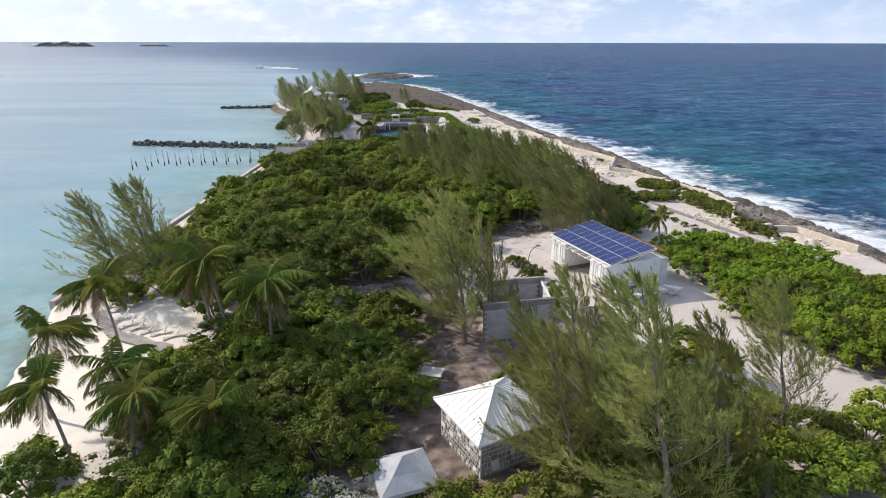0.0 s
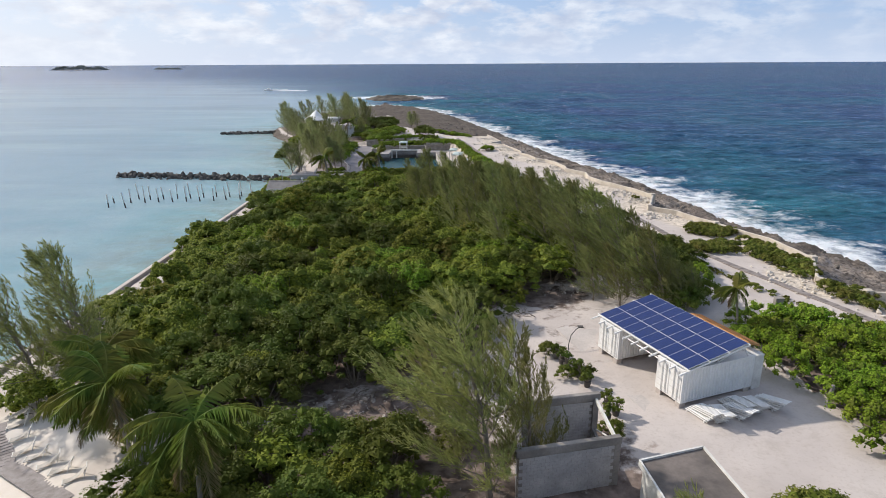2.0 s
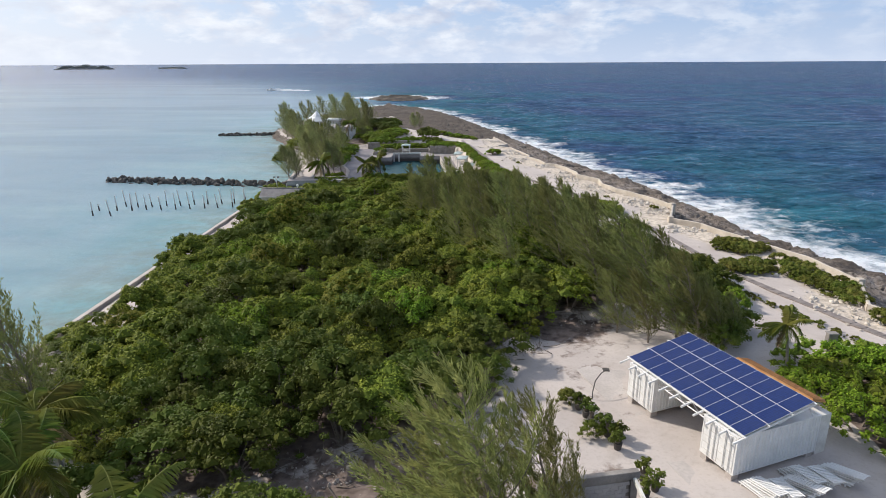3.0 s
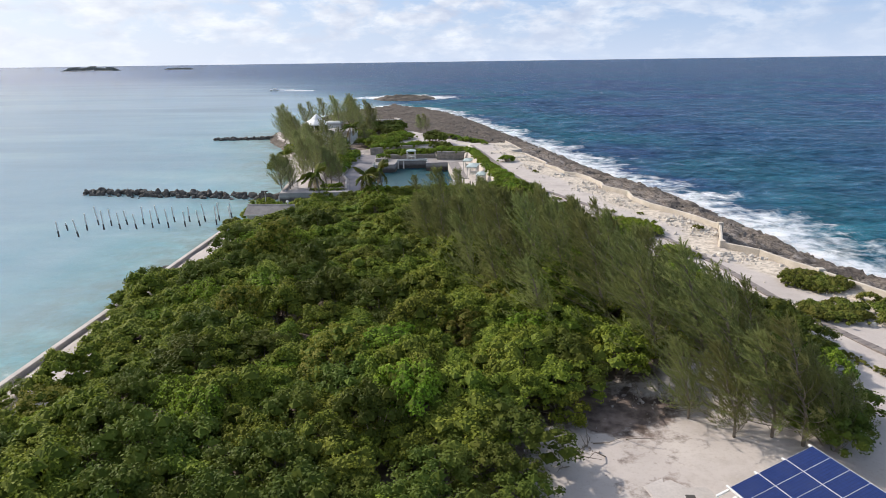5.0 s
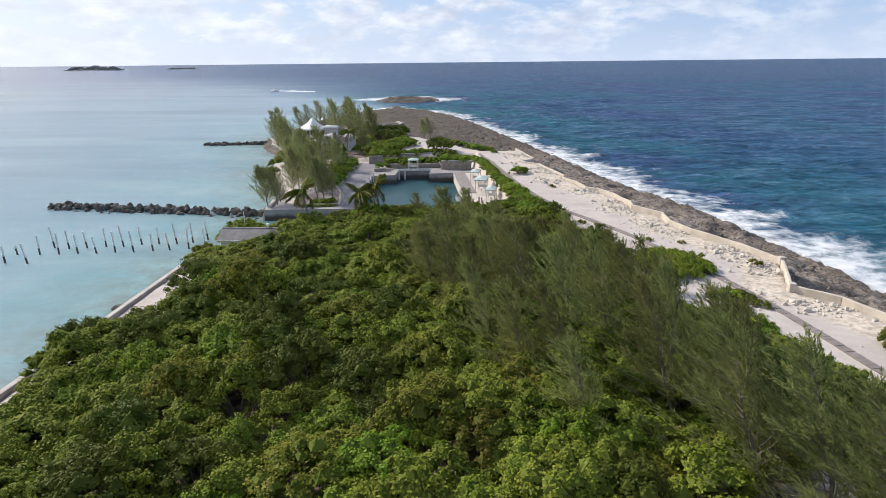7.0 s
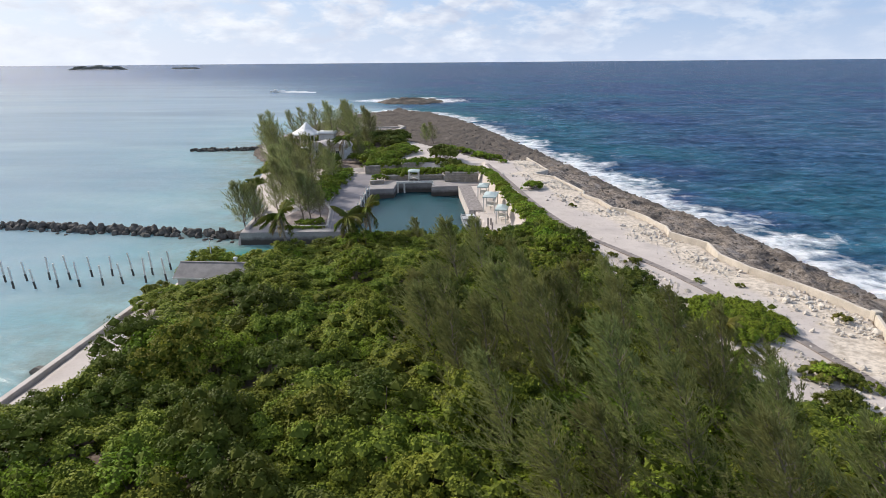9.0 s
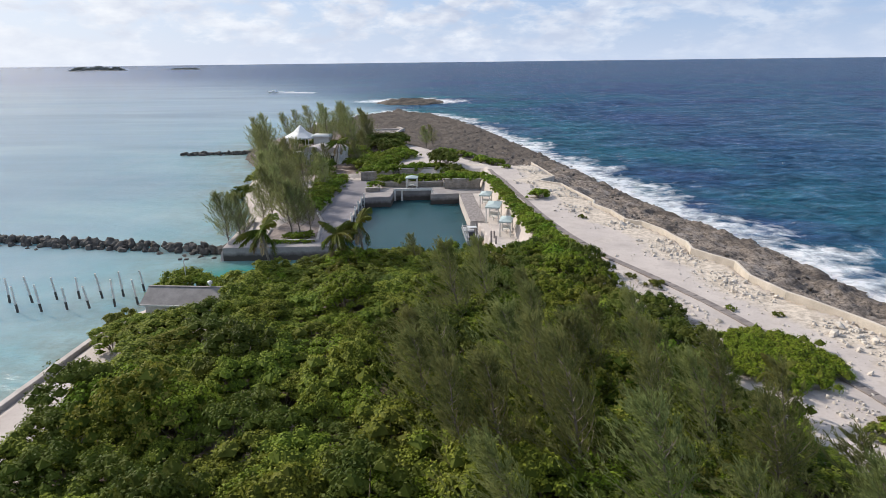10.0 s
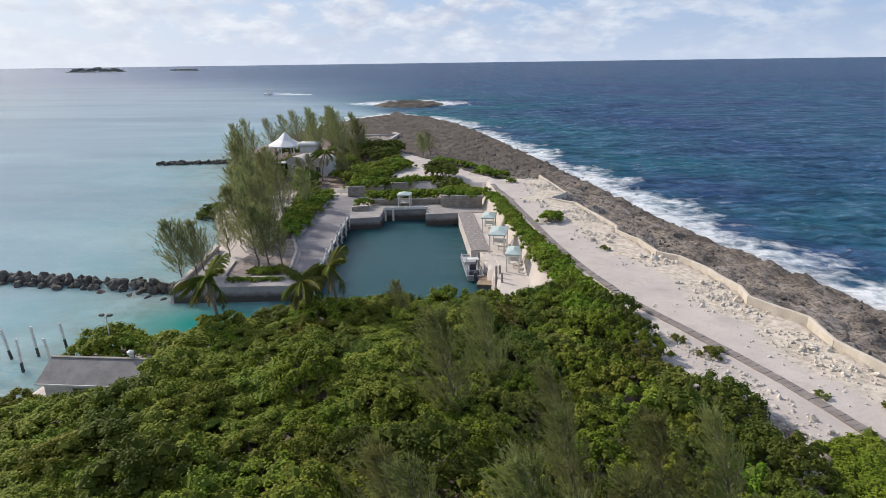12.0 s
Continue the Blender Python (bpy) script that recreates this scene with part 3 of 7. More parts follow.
    c = m.mix(m.attr("channel"), c, (0.008, 0.2, 0.165))
    c = m.mix(m.math("MULTIPLY", m.attr("basin"), 0.92), c, (0.012, 0.058, 0.068))
    # surf: white sheets that wash off the rocks in lobes and thin out into lace
    d = m.attr("surf")
    width = m.math("ADD", m.math("MULTIPLY", m.ramp(m.noise(0.06, 3, distort=0.6), (0.34, 0.0), (0.68, 1.0)), 17.0), 6.0)
    rel = m.math("DIVIDE", d, width)
    torn = m.noise(0.4, 9, 0.66, distort=0.5)
    lace = m.noise(0.12, 5, 0.55, distort=1.2)
    fo = m.math("ADD", m.math("MULTIPLY", m.math("SUBTRACT", torn, 0.5), 2.4), m.math("MULTIPLY", m.math("SUBTRACT", lace, 0.5), 1.6))
    fo = m.math("SUBTRACT", m.math("ADD", fo, 1.15), m.math("MULTIPLY", rel, 1.25))
    fo = m.ramp(fo, (0.15, 0.0), (0.5, 0.35), (1.0, 1.0))
    caps = m.math("MULTIPLY", m.ramp(m.noise(0.16, 7, 0.6, stretch=(0.7, 1.7, 1)), (0.725, 0.0), (0.78, 0.7)), m.math("SUBTRACT", 1.0, m.attr("lagoon")))
    fo = m.math("MAXIMUM", fo, caps)
    fo = m.math("MULTIPLY", fo, m.math("SUBTRACT", 1.0, m.attr("basin")), True)
    c = m.mix(fo, c, (0.80, 0.83, 0.85))
    chop = m.math("MULTIPLY", m.noise(0.8, 6, 0.66, stretch=(0.65, 1.1, 1), distort=0.6), 0.8)
    chop = m.math("ADD", chop, m.math("MULTIPLY", m.noise(0.24, 3, 0.55, stretch=(0.5, 1.15, 1), distort=0.4), 2.4))
    chop = m.math("ADD", chop, m.math("MULTIPLY", m.noise(0.075, 3, 0.5, stretch=(0.5, 1.3, 1), distort=0.3), 4.5))
    open_ = m.math("SUBTRACT", 1.0, m.math("MULTIPLY", m.attr("lagoon"), m.math("SUBTRACT", 0.985, m.math("MULTIPLY", m.attr("shallow"), 0.07))))
    wav = m.math("MULTIPLY", chop, m.math("MULTIPLY", open_, m.math("SUBTRACT", 1.0, m.math("MULTIPLY", m.attr("basin"), 0.8))))
    wav = m.math("ADD", wav, m.math("MULTIPLY", fo, 0.2))
    nrm = m.bump(wav, 1.0, 1.3)
    # clear water over a scattering body: light spreads in it, so thin shadows melt away
    bod = m.n.new("ShaderNodeSubsurfaceScattering")
    bod.falloff = "BURLEY"
    bod.inputs["Scale"].default_value = 2.5
    bod.inputs["Radius"].default_value = (1.2, 1.6, 1.8)
    m.l.new(c, bod.inputs["Color"])
    glo = m.n.new("ShaderNodeBsdfGlossy")
    m.put(glo.inputs["Roughness"], m.math("ADD", m.math("MULTIPLY", m.attr("lagoon"), 0.08), 0.16))
    fre = m.n.new("ShaderNodeFresnel")
    fre.inputs["IOR"].default_value = 1.33
    for nd in (bod, glo, fre):
        m.l.new(nrm, nd.inputs["Normal"])
    share = m.math("MULTIPLY", fre.outputs[0], m.math("ADD", m.math("MULTIPLY", m.attr("lagoon"), -0.06), 0.6))
    share = m.math("MULTIPLY", share, m.mix(m.attr("lagoon"), m.ramp(ruffle, (0.38, 0.2), (0.5, 0.9), (0.6, 1.9)), (1.0, 1.0, 1.0)))
    share = m.math("MULTIPLY", share, m.math("SUBTRACT", 1.0, fo))
    mx = m.n.new("ShaderNodeMixShader")
    m.l.new(share, mx.inputs[0])
    m.l.new(bod.outputs[0], mx.inputs[1])
    m.l.new(glo.outputs[0], mx.inputs[2])
    m.l.new(mx.outputs[0], m.out.inputs[0])
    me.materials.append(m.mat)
    return tagged(new("sea", me), "turquoise lagoon and deep blue ocean with white surf", "water", kind="structure")


build_sea()


# ---- plants ----
def unit(v):
    return v / np.maximum(np.linalg.norm(v, axis=-1, keepdims=True), 1e-6)


def leaf_quads(rng, p, nrm, length, width):
    """Diamond leaves at points p that face nrm."""
    n = len(p)
    a = unit(np.cross(nrm, rng.normal(size=(n, 3))))
    b = np.cross(nrm, a)
    L = (length * rng.uniform(0.7, 1.25, n))[:, None]
    W = (width * rng.uniform(0.7, 1.25, n))[:, None]
    return np.stack([p - a * L / 2, p + b * W / 2 - a * L * 0.05, p + a * L / 2, p - b * W / 2 - a * L * 0.05], 1)


def leaf_tris(rng, p, nrm, length, width):
    """Blunt three-cornered leaves, for dense crowns."""
    n = len(p)
    a = unit(np.cross(nrm, rng.normal(size=(n, 3))))
    b = np.cross(nrm, a)
    L = (length * rng.uniform(0.7, 1.3, n))[:, None]
    W = (width * rng.uniform(0.7, 1.3, n))[:, None]
    return np.stack([p - a * L * 0.5, p + a * L * 0.35 + b * W * 0.55, p + a * L * 0.35 - b * W * 0.55], 1)


def bush_parts(seed, rx, ry, rz, clumps, per, leaf, base=0.25, clump_r=0.5, stems=7, ruffle=0.42, lobes=0.25):
    """Crown of leaf clumps over an uneven dome, and the stems under it."""
    rng = np.random.default_rng(seed)
    ang = rng.uniform(0, math.tau, clumps)
    rad = np.sqrt(rng.uniform(0, 1, clumps))
    top = np.sqrt(np.maximum(0, 1 - rad**2))
    lump = 1 + lobes * np.sin(ang * 3 + seed) + 0.12 * rng.normal(size=clumps)
    cx, cy = rx * rad * np.cos(ang) * lump, ry * rad * np.sin(ang) * lump
    cz = rz * (base + (1 - base) * top * rng.uniform(0.76, 1.1, clumps))
    c = np.stack([cx, cy, cz], 1)
    out = unit(np.stack([cx / rx, cy / ry, 0.7 + cz / rz], 1))
    r = clump_r * rng.uniform(0.5, 1.4, clumps)
    d = unit(rng.normal(size=(clumps, per, 3)) + out[:, None, :] * 0.9)
    sh = rng.uniform(0.3, 1.0, (clumps, per, 1)) ** 0.45
    p = c[:, None, :] + d * sh * r[:, None, None] * np.array([1, 1, 0.75])
    nrm = unit(d + np.array([0, 0, 0.5]) + rng.normal(size=d.shape) * ruffle)
    q = leaf_tris(rng, p.reshape(-1, 3), nrm.reshape(-1, 3), leaf, leaf * 0.9)
    # the dense heart of each clump, coloured dark for the shade between leaves
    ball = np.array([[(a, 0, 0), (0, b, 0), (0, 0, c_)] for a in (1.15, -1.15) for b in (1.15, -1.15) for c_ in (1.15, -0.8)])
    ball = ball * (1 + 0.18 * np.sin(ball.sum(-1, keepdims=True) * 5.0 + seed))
    shade_hearts = (c[:, None, None, :] + ball[None] * (0.66 * r)[:, None, None, None] * np.array([1, 1, 0.75])).reshape(-1, 3, 3)
    bm = bmesh.new()
    for k in rng.choice(clumps, size=stems, replace=False):
        e = c[k]
        tube(bm, [(0.12 * e[0], 0.12 * e[1], -0.15), (0.45 * e[0], 0.45 * e[1], 0.5 * e[2]), tuple(e * 0.92)], [0.07, 0.05, 0.02], 4)
    return q, bm, shade_hearts


def make_bush(name, seed, dims, clumps, per, leaf, mat, label, category="bush", group="", **kw):
    q, bm, shade_hearts = bush_parts(seed, *dims, clumps, per, leaf, **kw)
    t = thing(name, pose(0, 0, -50), label, category, group)
    me = quads("crown", np.concatenate([q, shade_hearts]), mat, 3)
    me.materials.append(INNER_SHADE)
    me.polygons.foreach_set("material_index", np.concatenate([np.zeros(len(q), np.int32), np.ones(len(shade_hearts), np.int32)]))
    part("crown", me, None, t)
    part("stem", bm, BARK, t)
    return t


def casuarina(seed, height, lean, mat_needles, spread=1.0, dense=1.0, fine=1.0, bare=0.05, wind=2.8):
    """A feathery she-oak: leaning trunk, rising limbs, each limb set with plumes of fine needles combed by the wind."""
    rng = np.random.default_rng(seed)
    bm = bmesh.new()
    n = 9
    lean = np.array([*lean, 0.0])
    tp = [lean * (k / (n - 1)) ** 1.6 * height + np.array([0.12 * math.sin(k * 1.3 + seed), 0.12 * math.cos(k * 1.7), 0]) * (k > 0) + np.array([0, 0, height * 0.9 * k / (n - 1)]) for k in range(n)]
    tp[0][2] = -0.3
    tube(bm, tp, [0.015 * height * (1 - 0.92 * k / (n - 1)) for k in range(n)], 6)
    limbs = int(58 * dense)
    A, D, S = [], [], []
    for i in range(limbs):
        f = bare + (0.985 - bare) * (i + rng.uniform(0, 1)) / limbs
        k = f * (n - 1)
        a, b = tp[int(k)], tp[min(n - 1, int(k) + 1)]
        st = a + (b - a) * (k - int(k))
        az_ = i * 2.4 + rng.uniform(-0.6, 0.6)
        L = height * (0.33 * (1 - f) ** 0.8 + 0.025) * rng.uniform(0.45, 1.35) * spread
        way = np.array([math.cos(az_), math.sin(az_), rng.uniform(0.2, 0.9) if f < 0.3 else rng.uniform(0.35, 1.15)])
        way /= np.linalg.norm(way)
        pts = [st + way * L * u + lean * L * u * u * 0.7 * wind + np.array([0, 0, 0.25 * L * u * u]) for u in (0, 0.25, 0.5, 0.75, 1.0)]
        tube(bm, pts[:4], [0.04 * (1 - 0.8 * s / 4) * (0.4 + 0.6 * (1 - f)) + 0.006 for s in range(4)], 3)
        m_ = max(5, int(L * 3.6 * fine**0.5))
        for s in range(m_ + 1):
            u = 0.14 + 0.86 * (s + rng.uniform(0.1, 0.9)) / (m_ + 1)
            v = min(u, 0.999) * 4
            a2, b2 = pts[int(v)], pts[int(v) + 1]
            A.append(a2 + (b2 - a2) * (v - int(v)))
            D.append(unit((b2 - a2)[None])[0] * 0.6 + rng.normal(size=3) * 0.32 * (1.2 - 0.6 * u) + np.array([0, 0, 0.55]) + lean * min(wind, 2.0))
            S.append(rng.uniform(0.7, 1.6) * (0.95 + 0.035 * height) * (1.1 - 0.35 * u) * (1.1 - 0.5 * f))
    A, D, S = np.array(A), unit(np.array(D)), np.array(S)[:, None, None]
    per = int(20 * fine)
    u = rng.uniform(0, 1, (len(A), per, 1)) ** 0.85
    rad = unit(rng.normal(size=(len(A), per, 3)))
    p0 = A[:, None, :] + D[:, None, :] * u * S + rad * (0.135 * (1 - u) + 0.02) * rng.uniform(0.3, 1, u.shape) * S
    d = unit(D[:, None, :] + rad * 0.32 + rng.normal(size=rad.shape) * 0.12)
    L = rng.uniform(0.16, 0.36, u.shape)
    w = unit(np.cross(d, rng.normal(size=d.shape))) * 0.0285 / fine**0.6
    q = np.stack([p0 - w, p0 + w, p0 + d * L + np.array([0, 0, -0.08]) * L], 2).reshape(-1, 3, 3)
    return quads("needles", q, mat_needles, 3), bm


def make_casuarina(seed, height, lean, spread=1.0, dense=1.0, fine=1.0, needles=None, bare=0.05, wind=2.8):
    me, bm = casuarina(seed, height, lean, needles or NEEDLE, spread, dense, fine, bare, wind)
    t = thing("casuarina_tree", pose(0, 0, -60), "feathery olive-green casuarina tree bent by the wind", "tree", "casuarina trees")
    part("trunk", bm, BARK, t)
    part("crown", me, None, t)
    return t


def make_palm(seed, height, bend, fronds=20, length=3.6):
    """A coconut palm: curved ringed trunk, wind-blown fronds, each with its own leaflets."""
    rng = np.random.default_rng(seed)
    t = thing("coconut_palm", pose(0, 0, -60), "coconut palm with wind-blown green fronds and grey trunk", "palm tree", "coconut palms")
    bm = bmesh.new()
    n = 14
    pts = [(bend[0] * (k / (n - 1)) ** 1.7, bend[1] * (k / (n - 1)) ** 1.7, height * k / (n - 1) - (0.3 if k == 0 else 0)) for k in range(n)]
    tube(bm, pts, [0.2 if k == 0 else 0.125 - 0.035 * k / n + 0.012 * (k % 2) for k in range(n)], 8)
    part("trunk", bm, PALMBARK, t)
    top = np.array(pts[-1])
    for i in range(fronds):
        dead = i >= fronds - 3
        az_ = i * 2.4 + rng.uniform(-0.25, 0.25)
        rise = rng.uniform(-0.35, 1.2) if not dead else -0.8
        way = unit(np.array([[math.cos(az_) - 0.35, math.sin(az_) + 0.1, rise]]))[0]
        L = length * rng.uniform(0.85, 1.12)
        m_ = 13
        line = [top + np.array([0, 0, 0.05])]
        d = way.copy()
        for k in range(m_ - 1):
            d = unit((d + np.array([-0.055, 0.01, -0.105 if not dead else -0.2]))[None])[0]
            line.append(line[-1] + d * L / m_)
        line = np.array(line)
        tang = unit(np.gradient(line, axis=0))
        side = unit(np.cross(tang, [0, 0, 1.0]) + 1e-4)
        Q = []
        for k in range(1, m_ * 4):
            u = k / (m_ * 4)
            x = u * (m_ - 1)
            j = min(int(x), m_ - 2)
            q0 = line[j] + (line[j + 1] - line[j]) * (x - j)
            ll = L * 0.26 * math.sin(math.pi * (0.12 + 0.83 * u)) + 0.08
            for s in (-1, 1):
                wv = side[j] * s * 0.75 + tang[j] * 0.55 + np.array([-0.2, 0.03, -0.6]) + rng.normal(size=3) * 0.14
                wv = wv / np.linalg.norm(wv)
                hw = tang[j] * 0.032
                Q.append([q0 - hw, q0 + hw, q0 + wv * ll * 0.6 + hw * 0.8 + np.array([0, 0, 0.02]), q0 + wv * ll + np.array([0, 0, -0.12 * ll])])
        for k in range(m_ - 1):
            hw = side[k] * 0.022 * (1 - k / m_) + side[k] * 0.006
            Q.append([line[k] - hw, line[k] + hw, line[k + 1] + hw * 0.8, line[k + 1] - hw * 0.8])
        f = part("frond", quads("frond", np.array(Q), DRY if dead else FROND), None, t)
        if dead:
            f["label"] = "dry brown hanging frond"
    bm = bmesh.new()
    bmesh.ops.create_icosphere(bm, subdivisions=1, radius=0.11)
    nut = part("coconut", bm, PALMBARK, t)
    for k in range(5):
        a = k * math.tau / 5
        o = nut if k == 0 else part("coconut", nut.data, None, t)
        o.location = (top[0] + 0.2 * math.cos(a), top[1] + 0.2 * math.sin(a), top[2] - 0.15)
    return t


def place(proto, x, y, turn=0.0, scale=1.0, sink=0.05, flat=1.0):
    """A copy of a plant on the ground."""
    m = Matrix.Translation((x, y, gz(x, y) - sink)) @ Euler((0, 0, turn)).to_matrix().to_4x4()
    c = copy_thing(proto, m)
    c.scale = (scale, scale, scale * flat)
    return c


def drop(proto):
    for o in (*proto.children_recursive, proto):
        bpy.data.objects.remove(o)


def scatter(poly, gap, rng, keep=None):
    """Points in a plan outline, no nearer to one another than gap."""
    xs, ys = [p[0] for p in poly], [p[1] for p in poly]
    got = []
    tries = int((max(xs) - min(xs)) * (max(ys) - min(ys)) / gap / gap * 14)
    X = rng.uniform(min(xs), max(xs), tries)
    Y = rng.uniform(min(ys), max(ys), tries)
    ok = inside(poly, X, Y)
    cell = {}
    for x, y, k in zip(X, Y, ok):
        if not k or (keep and not keep(x, y)):
            continue
        i, j = int(x // gap), int(y // gap)
        if any((x - a) ** 2 + (y - b) ** 2 < gap * gap for di in (-1, 0, 1) for dj in (-1, 0, 1) for a, b in cell.get((i + di, j + dj), ())):
            continue
        cell.setdefault((i, j), []).append((x, y))
        got.append((x, y))
    return got


RNG = np.random.default_rng(11)

# the wide sea-grape thicket
grape = [make_bush("sea_grape_bush", 20 + k, (2.05 + 0.14 * k, 2.0, 3.0 + 0.16 * k), 58, 46, 0.157, (GRAPE, GRAPE, BRIGHT, DARKLEAF, RUST)[k], "rounded dark green sea grape bush in a dense thicket", group="sea grape thicket", base=0.34, clump_r=0.56, ruffle=0.5) for k in range(5)]
thicket = [p for p in scatter(CANOPY, 2.3, RNG) if not (p[0] > -1 and p[1] > 106) and (p[0] > -24 or p[1] > 116 or float(segdist(CANOPY, np.array([p[0]]), np.array([p[1]]))[0]) > 0.3)]
thicket.sort(key=lambda p: abs(p[0] + 4 - 0.03 * (p[1] - 60)))
rest = {}
for n_, (x, y) in enumerate(thicket):
    k = RNG.choice(5, p=(0.38, 0.28, 0.08, 0.22, 0.04))
    if y < 68 and n_ % 5 < 3:
        k = 3
    lift = 1.0 + 0.3 * noise.noise(Vector((x * 0.16, y * 0.16, 7.0)))
    turn, size = RNG.uniform(0, 6.3), RNG.uniform(0.8, 1.25) * (0.8 if x > 13 else 1.0)
    tall = RNG.uniform(0.74, 1.2) * lift * float(np.interp(y, [105, 122, 140], [1.0, 0.75, 0.55])) * (float(np.interp(x, [8, 13], [1.0, 0.55])) if y > 76 else 1.0)
    if n_ < 262:
        place(grape[k], x, y, turn, size, 0.1, tall)
    else:
        rest.setdefault(k, []).append((x, y, turn, size, tall))


def join_bushes(protos, rows):
    """The bushes along the rim of the thicket as one mass of leaves."""
    me_all, mats, slots = [], [], [INNER_SHADE]
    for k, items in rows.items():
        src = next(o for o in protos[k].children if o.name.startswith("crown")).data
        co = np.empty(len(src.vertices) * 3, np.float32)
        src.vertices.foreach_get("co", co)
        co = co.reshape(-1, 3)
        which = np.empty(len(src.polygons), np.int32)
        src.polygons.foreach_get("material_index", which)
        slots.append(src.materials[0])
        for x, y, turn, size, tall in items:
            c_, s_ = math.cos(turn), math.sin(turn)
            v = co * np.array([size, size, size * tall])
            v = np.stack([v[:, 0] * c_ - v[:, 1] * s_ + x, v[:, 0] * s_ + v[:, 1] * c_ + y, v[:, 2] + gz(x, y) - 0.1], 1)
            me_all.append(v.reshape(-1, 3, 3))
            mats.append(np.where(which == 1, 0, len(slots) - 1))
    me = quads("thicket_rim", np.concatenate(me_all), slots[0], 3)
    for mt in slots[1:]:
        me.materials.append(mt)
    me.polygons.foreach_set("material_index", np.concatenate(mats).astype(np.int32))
    tagged(new("thicket_rim", me), "sea grape foliage along the rim of the thicket", "thicket", kind="stuff")


# a low skirt of leaves along the sea wall closes the rim
for k in range(40):
    y = 62 + 1.45 * k
    x = along(CANOPY[:12], y) + 0.5 + 0.5 * math.sin(k * 1.9)
    rest.setdefault((0, 1, 3)[k % 3], []).append((float(x), y, k * 1.7, 0.62 + 0.1 * math.sin(k * 2.3), 0.62))
# bushes that lean out over the wall
for x, y, k, size, tall in ((-35.6, 71.5, 0, 0.8, 0.6), (-35.2, 73.6, 1, 0.75, 0.6), (-34.4, 91.6, 0, 0.95, 0.95), (-34.0, 94.0, 3, 1.0, 1.05), (-33.4, 96.6, 1, 0.95, 0.95), (-33.6, 89.6, 1, 0.8, 0.7), (-34.6, 75.4, 3, 0.7, 0.55), (-33.8, 68.6, 3, 0.75, 0.6), (-33.6, 66.0, 0, 0.7, 0.6), (-33.8, 63.4, 3, 0.75, 0.6), (-33.0, 60.6, 1, 0.75, 0.7)):
    rest.setdefault(k, []).append((x, y, x * 3, size, tall))
join_bushes(grape, rest)
for x, y in scatter(FORE, 2.25, RNG):
    place(grape[(0, 3, 3, 3, 3, 3)[RNG.integers(0, 6)]], x, y, RNG.uniform(0, 6.3), RNG.uniform(0.8, 1.05), 0.1, RNG.uniform(0.65, 1.15))

# low thicket between the drive and the paved track
creeper = [make_bush("green_shrub", 40 + k, (2.2, 2.1, 1.3 + 0.12 * k), 56, 38, 0.145, (BRIGHT, DARKLEAF, BRIGHT)[k], "low bright green broad-leaved shrub on sand", group="low green shrubs", clump_r=0.42) for k in range(3)]
lowscrub = [make_bush("coastal_shrub", 50 + k, (1.9, 1.8, 1.5), 44, 46, 0.16, mt, "dense fine-leaved coastal shrub in a low thicket", group="coastal shrubs", clump_r=0.4) for k, mt in enumerate((DARKLEAF, OLIVE, GRAPE))]
for x, y in scatter([(-3, 104), (-3, 138)] + [p for p in CANOPY if p[0] > -1 and p[1] > 103], 2.1, RNG):
    k = RNG.choice(4, p=(0.42, 0.2, 0.24, 0.14))
    place((*lowscrub, creeper[0])[k], x, y, RNG.uniform(0, 6.3), RNG.uniform(0.9, 1.2), 0.1, RNG.uniform(0.9, 1.2))
for x, y in scatter(GREENR, 1.95, RNG):
    place(creeper[(0, 2, 2, 0, 1)[RNG.integers(0, 5)]], x, y, RNG.uniform(0, 6.3), RNG.uniform(0.85, 1.15), 0.1, RNG.uniform(0.9, 1.3))
for x, y in scatter([(21.2, 99.8), (22.2, 94), (23.7, 87.4), (25.4, 82.1), (26.3, 77), (24.2, 75), (22.3, 71.5), (20.4, 73), (20, 80), (19.3, 88), (17.6, 96)], 1.6, RNG):
    place(creeper[(1, 1, 0)[RNG.integers(0, 3)]], x, y, RNG.uniform(0, 6.3), RNG.uniform(0.7, 0.95), 0.1, RNG.uniform(1.0, 1.4))
# a round mat of the same shrub between the track and the trees
mat_shrub = make_bush("mat_shrub", 47, (3.7, 4.2, 1.1), 420, 46, 0.13, BRIGHT, "low round mat of bright green creeping shrub on sand", "shrub", base=0.42, clump_r=0.48, stems=5, ruffle=0.3, lobes=0.06)
place(mat_shrub, 20.0, 112.8, 0.0, 1.0, 0.1)
drop(mat_shrub)

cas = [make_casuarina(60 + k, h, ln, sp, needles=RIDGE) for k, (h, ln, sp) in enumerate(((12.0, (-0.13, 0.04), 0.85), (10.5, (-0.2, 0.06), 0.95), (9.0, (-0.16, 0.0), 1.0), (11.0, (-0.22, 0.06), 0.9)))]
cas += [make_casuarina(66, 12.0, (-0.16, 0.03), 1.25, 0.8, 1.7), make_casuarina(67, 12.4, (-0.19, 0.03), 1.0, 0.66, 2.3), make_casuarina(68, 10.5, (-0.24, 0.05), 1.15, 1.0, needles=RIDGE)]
farcas = [make_casuarina(70 + k, h * 0.95, ln, sp * 1.15, 1.2, 0.7, FARNEEDLE, 0.14, 1.0) for k, (h, ln, sp) in enumerate(((12.0, (-0.14, 0.03), 1.0), (10.5, (-0.2, 0.06), 1.0), (9.0, (-0.16, -0.03), 0.95), (11.0, (-0.24, 0.05), 0.9)))]
